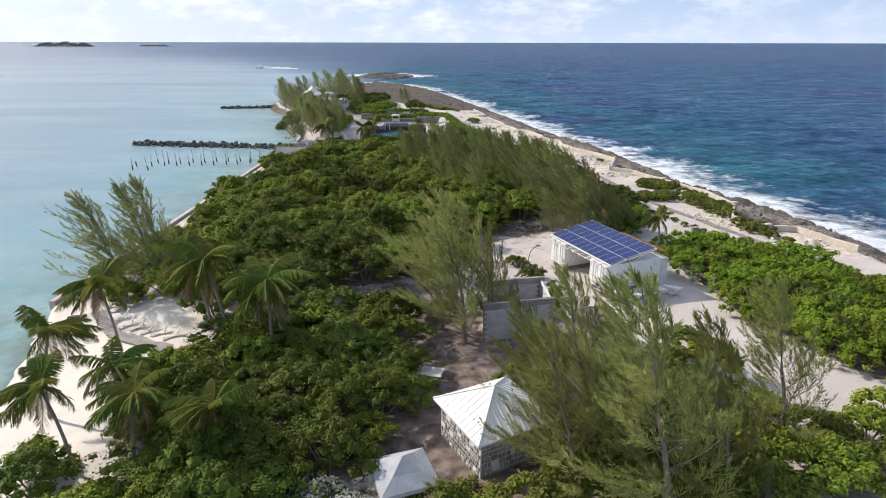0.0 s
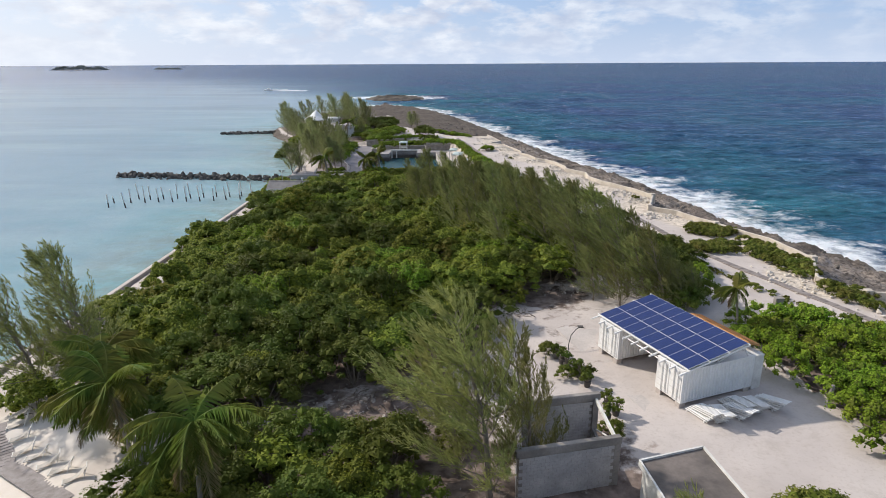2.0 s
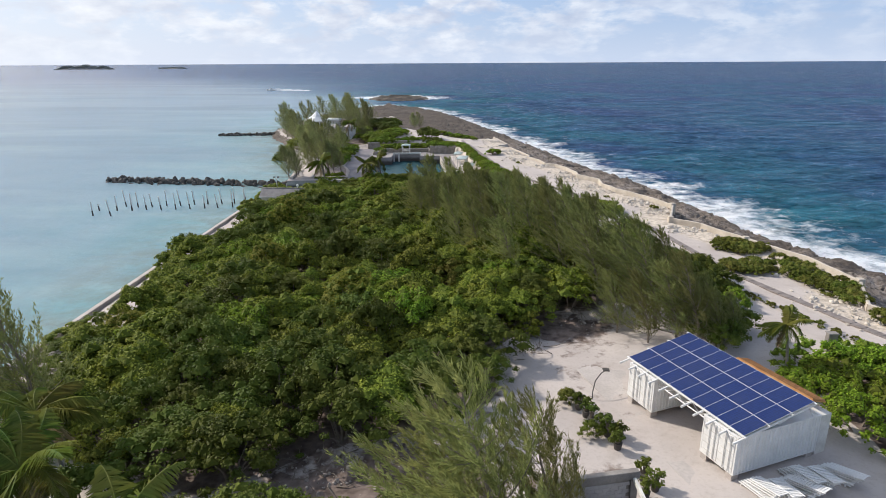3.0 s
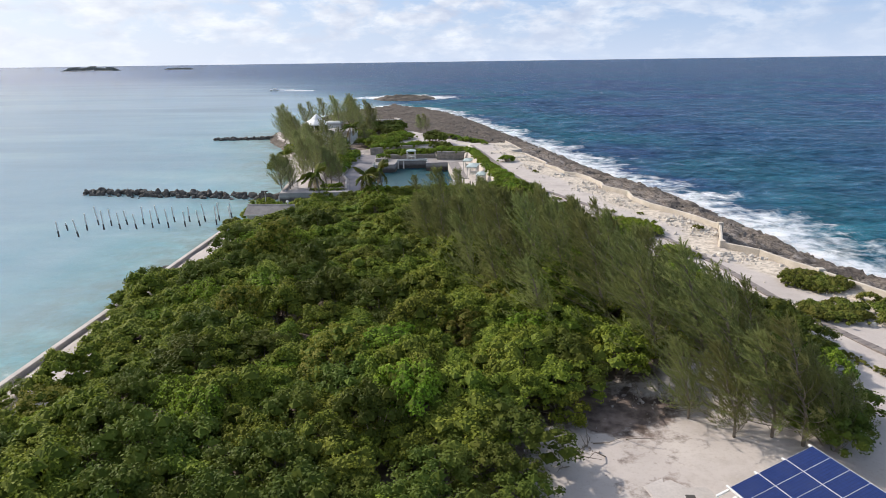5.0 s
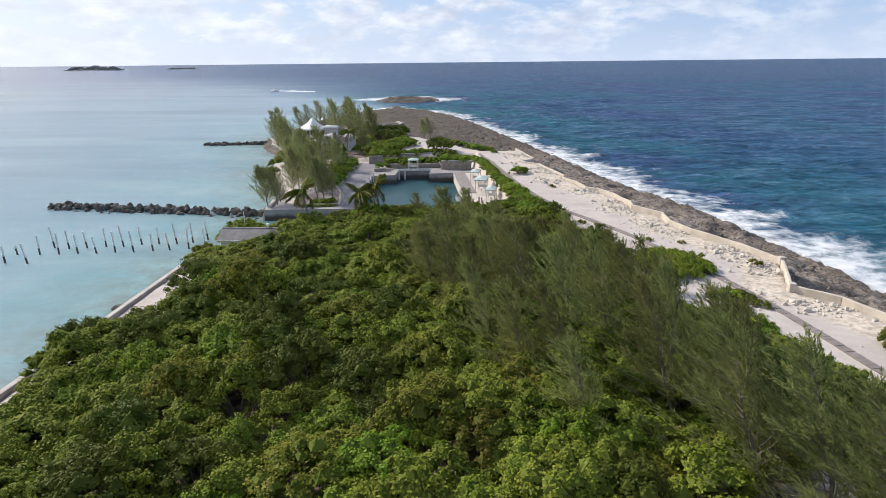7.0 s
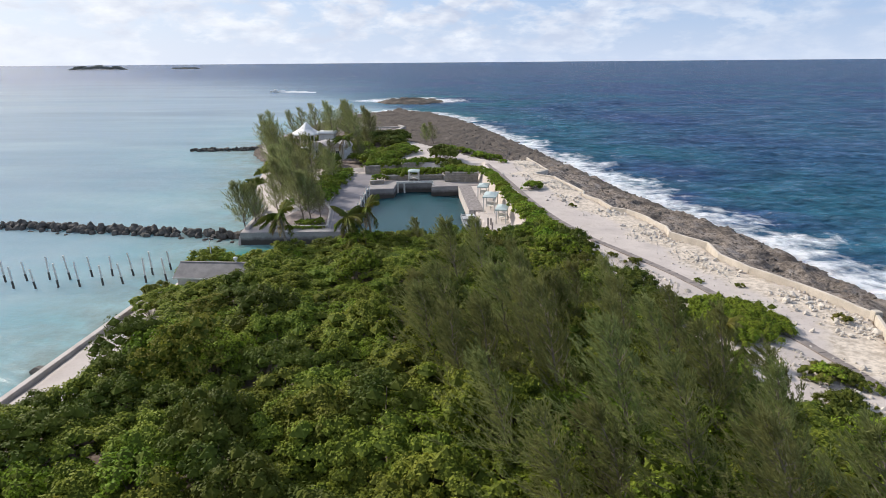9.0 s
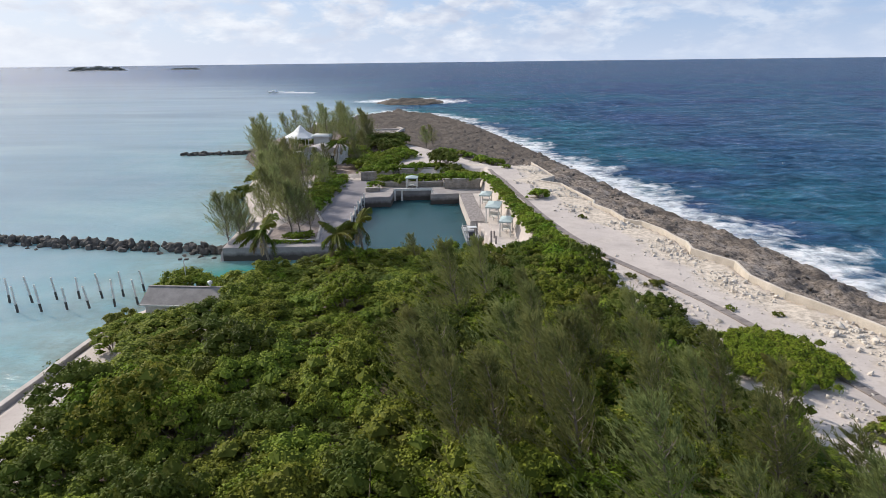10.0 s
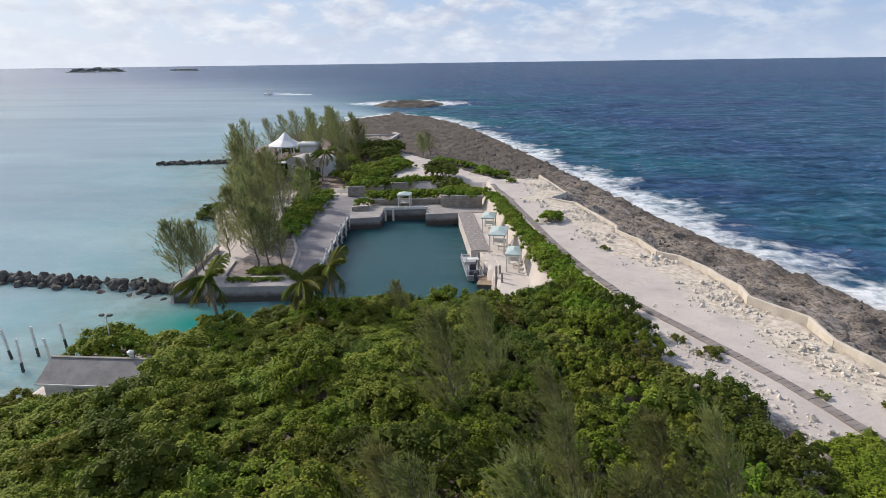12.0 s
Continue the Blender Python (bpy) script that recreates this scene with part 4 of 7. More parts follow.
CAS = [(19.0, 66.8, 6, .8), (20.9, 68.6, 6, .58), (22.2, 67.4, 6, .46), (16.8, 70.4, 6, .95), (16.0, 74.5, 6, 1.0), (19.2, 73.4, 6, .8), (17.6, 67.6, 6, .7), (13.4, 69.6, 6, .52), (15.4, 67.6, 6, .6), (20.6, 66.2, 6, .5), (13, 75.5, 6, 1.0), (14.5, 78.5, 1, .96), (17.4, 79, 2, .62), (15, 84.5, 2, .98), (11, 83, 3, .94), (8.6, 87.5, 1, .97), (6.5, 91, 1, .97), (7, 96.5, 0, .77), (10.5, 99, 3, .74), (3.5, 97, 3, .9), (2, 101.5, 0, .78), (-0.5, 98, 2, .95), (4.5, 104.5, 2, .93), (2.4, 108, 0, .72), (2.8, 112.5, 3, .72), (-3, 104, 1, .85), (-3.6, 119.5, 2, .92), (-1.2, 123.8, 2, .78), (0.8, 105, 2, .95), (5.8, 80, 6, .75), (2.6, 86, 1, .85), (5.2, 86.4, 3, .8), (0.3, 91.5, 3, .78), (-2.3, 97, 1, .8), (-4.6, 102.8, 2, .88), (-5.3, 107.2, 2, .82), (-8.8, 135.6, 2, .48), (5.6, 104.2, 3, .72), (8.9, 101.6, 1, .78), (12.6, 103.2, 1, .7), (13.8, 98.4, 0, .68), (11.8, 94.2, 1, .85), (14.6, 91.6, 3, .78), (13.0, 89.0, 0, .75), (9.4, 108.6, 3, .68), (6.8, 110.4, 2, .74),
       (2.3, 42.0, 4, 1.05), (4.6, 43.6, 4, .78), (0.6, 44.4, 4, .78), (10.8, 22.4, 5, 1.15), (7.2, 25.4, 5, .85), (11.2, 27.8, 5, .93), (14.6, 24.6, 5, .85), (19.6, 29.2, 5, .88), (6.2, 28.4, 5, .78), (8.6, 27.2, 5, .95),
       (-27.2, 56.6, 0, 1.0), (-29.2, 58.4, 3, 1.0), (-31.0, 55.6, 6, 1.05),
       (-36.6, 150.8, 2, .9), (-35.1, 151.5, 3, .7), (-35.2, 153.5, 2, .8), (-34.3, 159.2, 1, .68), (-28.9, 154.6, 0, .8), (-27.8, 155.3, 2, .95), (-26.3, 155.7, 3, .72), (-35.5, 170, 0, .9), (-33.5, 165.5, 1, .85), (-30.5, 161.5, 0, .85), (-31.5, 168, 1, .9), (-33, 178, 0, 1.0), (-38, 182, 1, .95), (-36, 175, 0, .95), (-40.5, 181, 2, 1.0), (-31.5, 186, 2, .85), (-35, 165, 2, 1.0), (-43, 190, 0, 1.0), (-41, 196, 1, .85), (-46, 198, 3, .95), (-50, 208, 0, 1.0), (-47, 214, 2, .8), (-54, 218, 1, 1.05), (-58, 226, 0, 1.0), (-54, 240, 3, 1.0), (-60, 240, 1, 1.05), (-42, 234, 0, 1.05), (-38, 238, 0, 1.15), (-34, 228, 1, 1.0), (-45, 246, 0, 1.1), (-34, 250, 3, 1.0), (-56, 254, 0, .9), (-16.5, 243, 2, .75), (-15, 246, 0, .6), (-29, 206, 2, .75), (-49, 244, 0, 1.05), (-38, 245, 1, 1.2), (-41, 250, 2, 1.3), (-32, 240, 2, 1.1), (-30, 222, 2, .8), (-38.4, 207.5, 2, .6), (-36.6, 209.5, 3, .55)]
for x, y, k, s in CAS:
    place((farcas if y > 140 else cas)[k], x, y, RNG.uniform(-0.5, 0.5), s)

palms = [make_palm(80, 7.2, (-1.0, 0.6)), make_palm(81, 6.0, (0.9, -0.4)), make_palm(82, 4.6, (-0.5, 0.3), 17, 2.6)]
for x, y, k, s, r in ((-24.0, 41.5, 0, .95, .2), (-16.5, 43.5, 0, 1.0, 1.0), (-11.8, 39.5, 1, 1.05, 2.2), (-26.2, 35.5, 0, .9, 4.0), (-20.4, 28.8, 0, .8, .5), (-18.0, 31.4, 1, .8, 3.2), (-12.0, 27.2, 1, .8, .3), (-16.4, 28.0, 1, .78, 1.7), (-21.5, 50.5, 1, 1.0, 5.0), (-18.8, 46, 2, 1.2, 1.0),
                      (23.8, 62.7, 2, .82, .2), (-25.0, 134.0, 2, 1.25, .4), (-17.4, 135.0, 2, 1.05, 2.0), (-14.9, 136.4, 2, 1.15, .3), (-34.4, 208.5, 1, .95, 1.0), (17.0, 106.6, 2, .6, 1.2)):
    place(palms[k], x, y, r, s)
for x, y, k, s in ((5.2, 139.0, 1, 1.0), (7.4, 138.2, 2, 1.0), (9.2, 136.4, 1, 1.0), (6.8, 135.4, 0, 1.1), (9.6, 132.6, 1, 1.0), (4.4, 136.6, 2, 1.05), (2.0, 137.4, 1, 1.0), (9.9, 129.2, 0, 1.0), (7.8, 131.2, 2, 1.1), (6.6, 140.8, 0, .9), (8.2, 140.0, 1, .8),
                   (-24.2, 124.4, 2, .8), (-24.0, 127.2, 0, 1.0), (-26.6, 129.8, 1, 1.1), (-29.0, 131.2, 2, .9), (-23.6, 131.8, 0, 1.1), (-21.0, 134.2, 1, 1.0), (-17.6, 135.8, 2, 1.0), (-13.6, 137.2, 0, 1.0), (-9.4, 138.0, 1, .95), (-5.0, 138.6, 2, .95)):
    place(creeper[k], x, y, RNG.uniform(0, 6.3), s, 0.1, 1.3)
for x, y in ((-35.4, 121.6), (-33.2, 120.6), (-31.0, 121.2), (-28.8, 121.0), (-26.8, 121.8), (-34.4, 118.4), (-32.0, 118.4)):
    place(grape[1 if x < -30 else 3], x, y, RNG.uniform(0, 6.3), 0.82, 0.1, 0.85)
for p in (*grape, *creeper, *lowscrub, *cas, *farcas, *palms):
    drop(p)


# ---- harbour ----
def slab(name, poly, z0, z1, mat, label, category, kind="structure", bevel=0.05):
    return tagged(part(name, prism(poly, z0, z1, bevel), mat, None), label, category, kind=kind)


slab("quay_west", [(-36.3, 147.5), (-21.1, 148.7), (-22.9, 178.4), (-24.6, 196), (-28.6, 196), (-26.4, 172), (-24.2, 156), (-25.5, 153.2), (-31.5, 151.4), (-34.2, 153.2), (-37.4, 163), (-38.4, 163)], -2.6, 1.85, QUAYCON, "old pale concrete quay and walkway beside the harbour basin", "quay")
slab("quay_north_left", [(-22.9, 178.4), (-18.0, 179.4), (-18.0, 187.8), (-24.0, 187.2)], -2.6, 1.9, QUAYCON, "concrete quay terrace at the head of the basin", "quay")
slab("quay_north_middle", [(-18.0, 184.6), (-10.8, 185.2), (-10.8, 188.6), (-18.0, 187.8)], -2.6, 1.897, QUAYCON, "concrete quay set back behind a small boat slip", "quay")
slab("quay_north_right", [(-10.8, 181.2), (-5.6, 182.2), (-1.4, 182.8), (-1.7, 186.2), (-8.4, 186.4), (-8.8, 188.7), (-10.8, 188.6)], -2.6, 1.903, QUAYCON, "concrete quay corner at the head of the basin", "quay")
slab("quay_east", [(0.2, 145.2), (5.2, 145.6), (4.4, 155.2), (3.4, 163), (1.4, 174), (-0.6, 182.7), (-5.55, 182), (-3.2, 162.0), (-0.4, 161.6), (0.4, 154.5)], -2.6, 1.88, APRON, "sandy pale concrete apron along the side of the basin", "quay")
slab("quay_south", [(-36.5, 130.9), (-31.5, 133.7), (-20.7, 138.8), (-11.4, 140.0), (-1, 141.9), (-0.9, 142.5), (-11.5, 140.7), (-20.8, 139.5), (-31.6, 134.4), (-36.6, 131.6)], -2.6, 1.75, QUAYCON, "low pale concrete wall edging the channel", "quay")
slab("sea_wall", [(-37.9, 54.2), (-37.3, 54.2), (-37.2, 124), (-37.8, 124)], -2.5, 1.6, CONCRETE, "low concrete sea wall along the lagoon path", "sea wall")
# parapet of the west quay and its two planting beds
slab("quay_parapet", [(-37.9, 163), (-36.2, 149.2), (-35.6, 149.2), (-37.2, 163)], 1.86, 2.25, CONCRETE, "low concrete parapet along the quay", "wall")
slab("planting_bed", [(-31.2, 150.5), (-24.5, 151.0), (-26.3, 161), (-28.2, 166), (-30.6, 166), (-32.4, 156.5), (-31.8, 153)], 1.8, 1.96, GRAVEL, "bed of brown gravelly soil under the quay trees", "planting bed")
slab("quay_walkway", [(-20.95, 149.4), (-23.4, 149.2), (-25.4, 160.6), (-27.6, 166), (-28.9, 194.4), (-24.3, 195.6), (-22.8, 178.6)], 1.83, 1.87, WALKWAY, "smooth lavender-grey concrete walkway along the basin", "walkway")


def kerb(name, pts, wide, z0, z1, mat, label):
    """A low upstand that follows a plan line, one length after another."""
    t = thing(name, pose(0, 0, 0), label, "kerb", kind="structure")
    for a, b in zip(pts, pts[1:]):
        d = Vector((b[0] - a[0], b[1] - a[1], 0)).normalized()
        n = Vector((-d.y, d.x, 0)) * wide / 2
        e = d * wide * 0.25
        part("kerb_length", prism([(a[0] - n.x - e.x, a[1] - n.y - e.y), (b[0] - n.x + e.x, b[1] - n.y + e.y), (b[0] + n.x + e.x, b[1] + n.y + e.y), (a[0] + n.x - e.x, a[1] + n.y - e.y)], z0, z1, 0.02), mat, t)


kerb("planter_kerb", [(-32.6, 156.5), (-31.6, 150.3), (-24.2, 150.8), (-26.1, 161), (-28.1, 166.2)], 0.32, 1.84, 2.2, CONCRETE, "pale concrete kerb round the planting bed")
kerb("walkway_kerb", [(-28.4, 167), (-29.3, 181), (-29.4, 194.5)], 0.35, 1.84, 2.25, CONCRETE, "pale concrete kerb between walkway and hedge")
kerb("quay_lip", [(-21.0, 148.9), (-22.1, 166), (-22.9, 178.3)], 0.3, 1.84, 2.12, CONCRETE, "raised concrete lip at the edge of the basin")


def stone_wall(name, a, b, thick, z0, z1, mat, label):
    """A wall of coursed field stones, proud of a mortar core, with a coping."""
    a, b = Vector((*a, 0)), Vector((*b, 0))
    L = (b - a).length
    way = (b - a).normalized()
    m = Matrix(((way.x, -way.y, 0, a.x), (way.y, way.x, 0, a.y), (0, 0, 1, z0), (0, 0, 0, 1)))
    t = thing(name, m, label, "stone wall", kind="structure")
    hgt = z1 - z0
    part("core", boxes((0, 0.03, 0, L, thick - 0.03, hgt - 0.1)), DARKCON, t)
    part("coping", boxes((-0.04, -0.05, hgt - 0.1, L + 0.04, thick + 0.05, hgt), bevel=0.03), CONCRETE, t)
    rng = np.random.default_rng(int(L * 10))
    z = 0.0
    while z < hgt - 0.2:
        hh = min(rng.uniform(0.28, 0.42), hgt - 0.1 - z)
        x = 0.0
        while x < L - 0.1:
            w = min(rng.uniform(0.35, 0.8), L - x)
            part("stone", boxes((x + 0.015, -0.05 - rng.uniform(0, 0.04), z + 0.015, x + w - 0.015, 0.05, z + hh - 0.015), bevel=0.04), mat, t)
            x += w
        z += hh
    return t


STONE = plain("field_stone", (0.25, 0.22, 0.18), (0.42, 0.37, 0.31), 1.3, 0.9, 0.5, 6)
stone_wall("terrace_wall", (-23.2, 183.2), (-20.6, 184.0), 0.5, 1.9, 2.7, STONE, "low stone wall of a planted terrace")
stone_wall("terrace_wall", (-21.0, 187.9), (-8.9, 188.8), 0.5, 1.9, 2.9, STONE, "long low stone wall behind the quay terrace")
stone_wall("terrace_wall", (-8.4, 186.3), (-1.7, 186.0), 0.6, 1.9, 3.9, STONE, "high rough stone retaining wall above the quay")
stone_wall("terrace_wall", (-26.2, 194.6), (-19.8, 196.3), 0.5, 1.9, 3.7, STONE, "dark stone wall beside the walkway end")
stone_wall("terrace_wall", (-18.6, 197.8), (-9.8, 200.0), 0.5, 1.9, 3.8, STONE, "dark stone wall below a sandy path")

# fender piles of the west side
for k in range(15):
    u = k / 14
    x, y = -20.85 - 1.85 * u, 149.2 + 28.6 * u
    t = thing("fender_pile", pose(x, y, -2.0, 1.5 * math.sin(k * 2.0), 2.0 * math.cos(k * 3.1), 0), "round white-topped timber fender pile on the quay edge", "pile", "fender piles")
    bm = tube(bmesh.new(), [(0, 0, 0), (0, 0, 2.4)], [0.16, 0.15], 8)
    part("shaft", bm, DARKWOOD, t)
    part("top", tube(bmesh.new(), [(0, 0, 2.4), (0, 0, 4.75), (0, 0, 4.85)], [0.152, 0.145, 0.1], 8), OFFWHITE, t)
wale = thing("quay_wale", pose(0, 0, 0), "dark timber wale along the quay wall", "wale", kind="structure")
for z in (0.5, 1.3):
    bm = prism([(-20.95, 148.9), (-20.75, 148.9), (-22.6, 178.2), (-22.8, 178.2)], z, z + 0.22)
    part("beam", bm, DARKWOOD, wale)

# boat slip frame at the head of the basin
for x, y in ((-16.5, 184.4), (-10.6, 182.6), (-17.8, 184.2)):
    t = thing("slip_post", pose(x, y, -2), "square white concrete post of the boat slip", "post", "slip posts")
    part("shaft", boxes((-0.16, -0.16, 0, 0.16, 0.16, 4.3), bevel=0.02), OFFWHITE, t)
slab("slip_beam", [(-18.1, 184.15), (-10.7, 184.75), (-10.7, 185.1), (-18.1, 184.5)], 1.93, 2.35, OFFWHITE, "pale concrete beam over the boat slip", "beam")

# plank deck and lower landing on the east side
deck = thing("timber_deck", Matrix(((0.117, -0.993, 0, -5.4), (-0.993, -0.117, 0, 181.9), (0, 0, 1, 1.9), (0, 0, 0, 1))), "grey weathered plank deck along the basin", "deck", kind="structure")
for k in range(68):
    part("plank", boxes((k * 0.3, -2.35 + 0.02 * (k % 3), 0, k * 0.3 + 0.27, 0.12, 0.05)), WOOD, deck)
steps = thing("dock_steps", pose(-1.4, 161.3, 0.9, 0, 0, -8), "grey timber steps down to a floating dock", "steps")
for k in range(4):
    part("tread", boxes((-0.9, -0.35 * (k + 1), 0.75 - 0.22 * k, 0.9, -0.35 * k - 0.04, 0.81 - 0.22 * k)), WOOD, steps)
for x in (-0.95, 0.9):
    part("stringer", boxes((x, -1.5, -0.3, x + 0.06, 0.1, 0.7)), WOOD, steps)
dock = thing("floating_dock", pose(-1.0, 156.4, 0.35, 0, 0, -8), "brown timber landing dock on the water", "dock")
part("float", boxes((-0.9, -3.5, -0.5, 0.9, 3.4, 0.1)), DARKWOOD, dock)
for k in range(23):
    part("plank", boxes((-0.95, -3.5 + 0.3 * k, 0.1, 0.95, -3.23 + 0.3 * k, 0.15)), plain("brown_timber", (0.26, 0.19, 0.12), (0.36, 0.27, 0.18), 2, 0.85, 0.3, 20) if k == 0 else bpy.data.materials["brown_timber"], dock)
for x, y, h_ in ((-0.1, 152.0, 3.2), (0.5, 150.2, 3.0), (-2.1, 159.0, 2.6), (0.35, 153.4, 2.8)):
    t = thing("mooring_pile", pose(x, y, -1.5, 2, -1, 0), "round grey timber mooring pile", "pile", "mooring piles")
    part("shaft", tube(bmesh.new(), [(0, 0, 0), (0, 0, 1.5 + h_)], [0.15, 0.13], 8), WOOD, t)


def skiff():
    t = thing("pontoon_boat", pose(-3.15, 159.7, 0.0, 0, 0, 7.5), "moored grey aluminium workboat with a console and railings", "boat")
    bm = bmesh.new()
    half = [(-1.05, -4.4), (-1.05, 3.2), (-0.75, 4.1), (0.75, 4.1), (1.05, 3.2), (1.05, -4.4)]
    lo = [bm.verts.new((x * 0.8, y * 0.95, -0.35)) for x, y in half]
    mid = [bm.verts.new((x, y, 0.75)) for x, y in half]
    inn = [bm.verts.new((x * 0.9, y * 0.97, 0.75)) for x, y in half]
    flo = [bm.verts.new((x * 0.88, y * 0.96, 0.35)) for x, y in half]
    n = len(half)
    for a, b in ((lo, mid), (mid, inn), (inn, flo)):
        for k in range(n):
            bm.faces.new((a[k], a[(k + 1) % n], b[(k + 1) % n], b[k]))
    bm.faces.new(flo)
    bm.faces.new(lo[::-1])
    hull = plain("boat_grey", (0.3, 0.31, 0.32), (0.42, 0.43, 0.44), 2, 0.45, 0.05)
    navy = plain("dark_vinyl", (0.03, 0.035, 0.05), (0.06, 0.065, 0.085), 3, 0.5, 0.1)
    part("hull", bm, hull, t)
    part("console", boxes((-0.4, -2.2, 0.35, 0.4, -1.4, 1.45), bevel=0.06), navy, t)
    part("seat", boxes((-0.6, -3.4, 0.35, 0.6, -2.8, 0.95), bevel=0.06), navy, t)
    part("bow_deck", boxes((-0.85, 1.0, 0.62, 0.85, 3.3, 0.7), bevel=0.02), hull, t)
    part("outboard", boxes((-0.22, -4.85, 0.1, 0.22, -4.4, 1.3), bevel=0.08), navy, t)
    bm = bmesh.new()
    for s in (-0.98, 0.98):
        tube(bm, [(s, -3.9, 1.35), (s, 2.8, 1.35)], [0.025, 0.025], 6)
        for k in range(5):
            tube(bm, [(s, -3.8 + 1.6 * k, 0.7), (s, -3.8 + 1.6 * k, 1.35)], [0.02, 0.02], 6)
    part("railing", bm, METAL, t)
    bm = bmesh.new()
    for s in (-0.7, 0.7):
        for y in (-2.4, -0.9):
            tube(bm, [(s, y, 0.4), (s, y, 2.2)], [0.03, 0.03], 6)
    box(bm, -0.7, -2.4, 2.1, 0.7, -1.5, 2.14)
    part("tower", bm, METAL, t)


skiff()


def cabana(x, y, z, turn, w, d, h_, label):
    """An open shelter: four posts, a pale teal hip roof and bench seats."""
    t = thing("beach_cabana", pose(x, y, z, 0, 0, turn), label, "cabana", "teal-roofed cabanas")
    for sx in (-1, 1):
        for sy in (-1, 1):
            px, py = sx * (w / 2 - 0.18), sy * (d / 2 - 0.18)
            part("post", boxes((px - 0.08, py - 0.08, 0, px + 0.08, py + 0.08, h_), bevel=0.015), OFFWHITE, t)
    bm = bmesh.new()
    e = [bm.verts.new((sx * w / 2, sy * d / 2, h_)) for sx, sy in ((-1, -1), (1, -1), (1, 1), (-1, 1))]
    r = [bm.verts.new((0, -d * 0.18, h_ + 0.3)), bm.verts.new((0, d * 0.18, h_ + 0.3))]
    u = [bm.verts.new((sx * w / 2, sy * d / 2, h_ - 0.18)) for sx, sy in ((-1, -1), (1, -1), (1, 1), (-1, 1))]
    for f in ((e[0], e[1], r[0]), (e[1], e[2], r[1], r[0]), (e[2], e[3], r[1]), (e[3], e[0], r[0], r[1])):
        bm.faces.new(f)
    for k in range(4):
        bm.faces.new((u[k], u[(k + 1) % 4], e[(k + 1) % 4], e[k]))
    bm.faces.new(u[::-1])
    part("roof", bm, TEAL, t)
    part("bench", boxes((-w / 2 + 0.3, d / 2 - 0.75, 0.38, w / 2 - 0.3, d / 2 - 0.3, 0.46), bevel=0.02), OFFWHITE, t)
    part("backrest", boxes((-w / 2 + 0.3, d / 2 - 0.3, 0.4, w / 2 - 0.3, d / 2 - 0.24, 0.95)), OFFWHITE, t)
    part("table", boxes((-0.35, -0.35, 0.66, 0.35, 0.35, 0.72), (-0.05, -0.05, 0, 0.05, 0.05, 0.66)), OFFWHITE, t)


cabana(-0.7, 172.1, 1.9, -8, 1.9, 3.4, 2.2, "small cabana with a pale teal roof on white posts")
cabana(0.4, 162.4, 1.9, -8, 2.2, 4.4, 2.6, "larger cabana with a pale teal roof on white posts")
cabana(2.0, 155.0, 1.9, -8, 1.8, 3.4, 2.2, "cabana with a pale teal roof on the sandy apron")
cabana(-14.8, 186.9, 1.9, 0, 2.3, 2.4, 2.2, "pale cabana on the terrace above the boat slip")

# ---- breakwaters ----
def boulder_mesh(seed):
    rng = np.random.default_rng(seed)
    bm = bmesh.new()
    bmesh.ops.create_icosphere(bm, subdivisions=2, radius=1.0)
    for v in bm.verts:
        n = noise.noise(v.co * 1.1 + Vector((seed * 3.1, 0, 0))) * 0.45 + noise.noise(v.co * 2.7 + Vector((0, seed, 0))) * 0.2
        v.co = v.co * (1 + n)
        v.co.z *= 0.72
    for _ in range(4):
        d = Vector(rng.normal(size=3)).normalized()
        for v in bm.verts:
            k = v.co.dot(d) - 0.72
            if k > 0:
                v.co -= d * k
    me = bpy.data.meshes.new("boulder")
    bm.to_mesh(me)
    bm.free()
    return me


BOULDERS = [boulder_mesh(k) for k in range(6)]
DARKROCKS = []
for b in BOULDERS:
    c = b.copy()
    c.materials.append(ROCK)
    DARKROCKS.append(c)
PALEROCKS = []
for b in BOULDERS:
    c = b.copy()
    c.materials.append(PALEROCK)
    PALEROCKS.append(c)


def breakwater(a, b, count, width, size, label, seed):
    rng = np.random.default_rng(seed)
    t = thing("breakwater", pose(*a, 0), label, "breakwater", "rock breakwaters")
    way = np.array(b) - np.array(a)
    side = np.array([-way[1], way[0]]) / np.linalg.norm(way)
    for k in range(count):
        u = (k + rng.uniform(0, 1)) / count
        off = rng.normal() * width * 0.36
        z = max(-0.4, 0.6 - abs(off) / width * 1.4) + rng.normal() * 0.12
        p = way * u + side * off
        o = new("boulder", DARKROCKS[rng.integers(0, 6)])
        o.parent = t
        s = size * rng.uniform(0.6, 1.35)
        o.matrix_local = Matrix.Translation((p[0], p[1], z)) @ Euler(tuple(rng.uniform(0, 6.3, 3))).to_matrix().to_4x4() @ Matrix.Diagonal((s, s * rng.uniform(0.75, 1.1), s * rng.uniform(0.7, 1), 1))


breakwater((-36.8, 151.2), (-79.5, 156.5), 260, 3.0, 0.6, "low breakwater of dark boulders across the lagoon", 5)
breakwater((-57, 246.5), (-87.5, 242.5), 140, 2.6, 0.58, "dark boulder breakwater beyond the trees", 6)

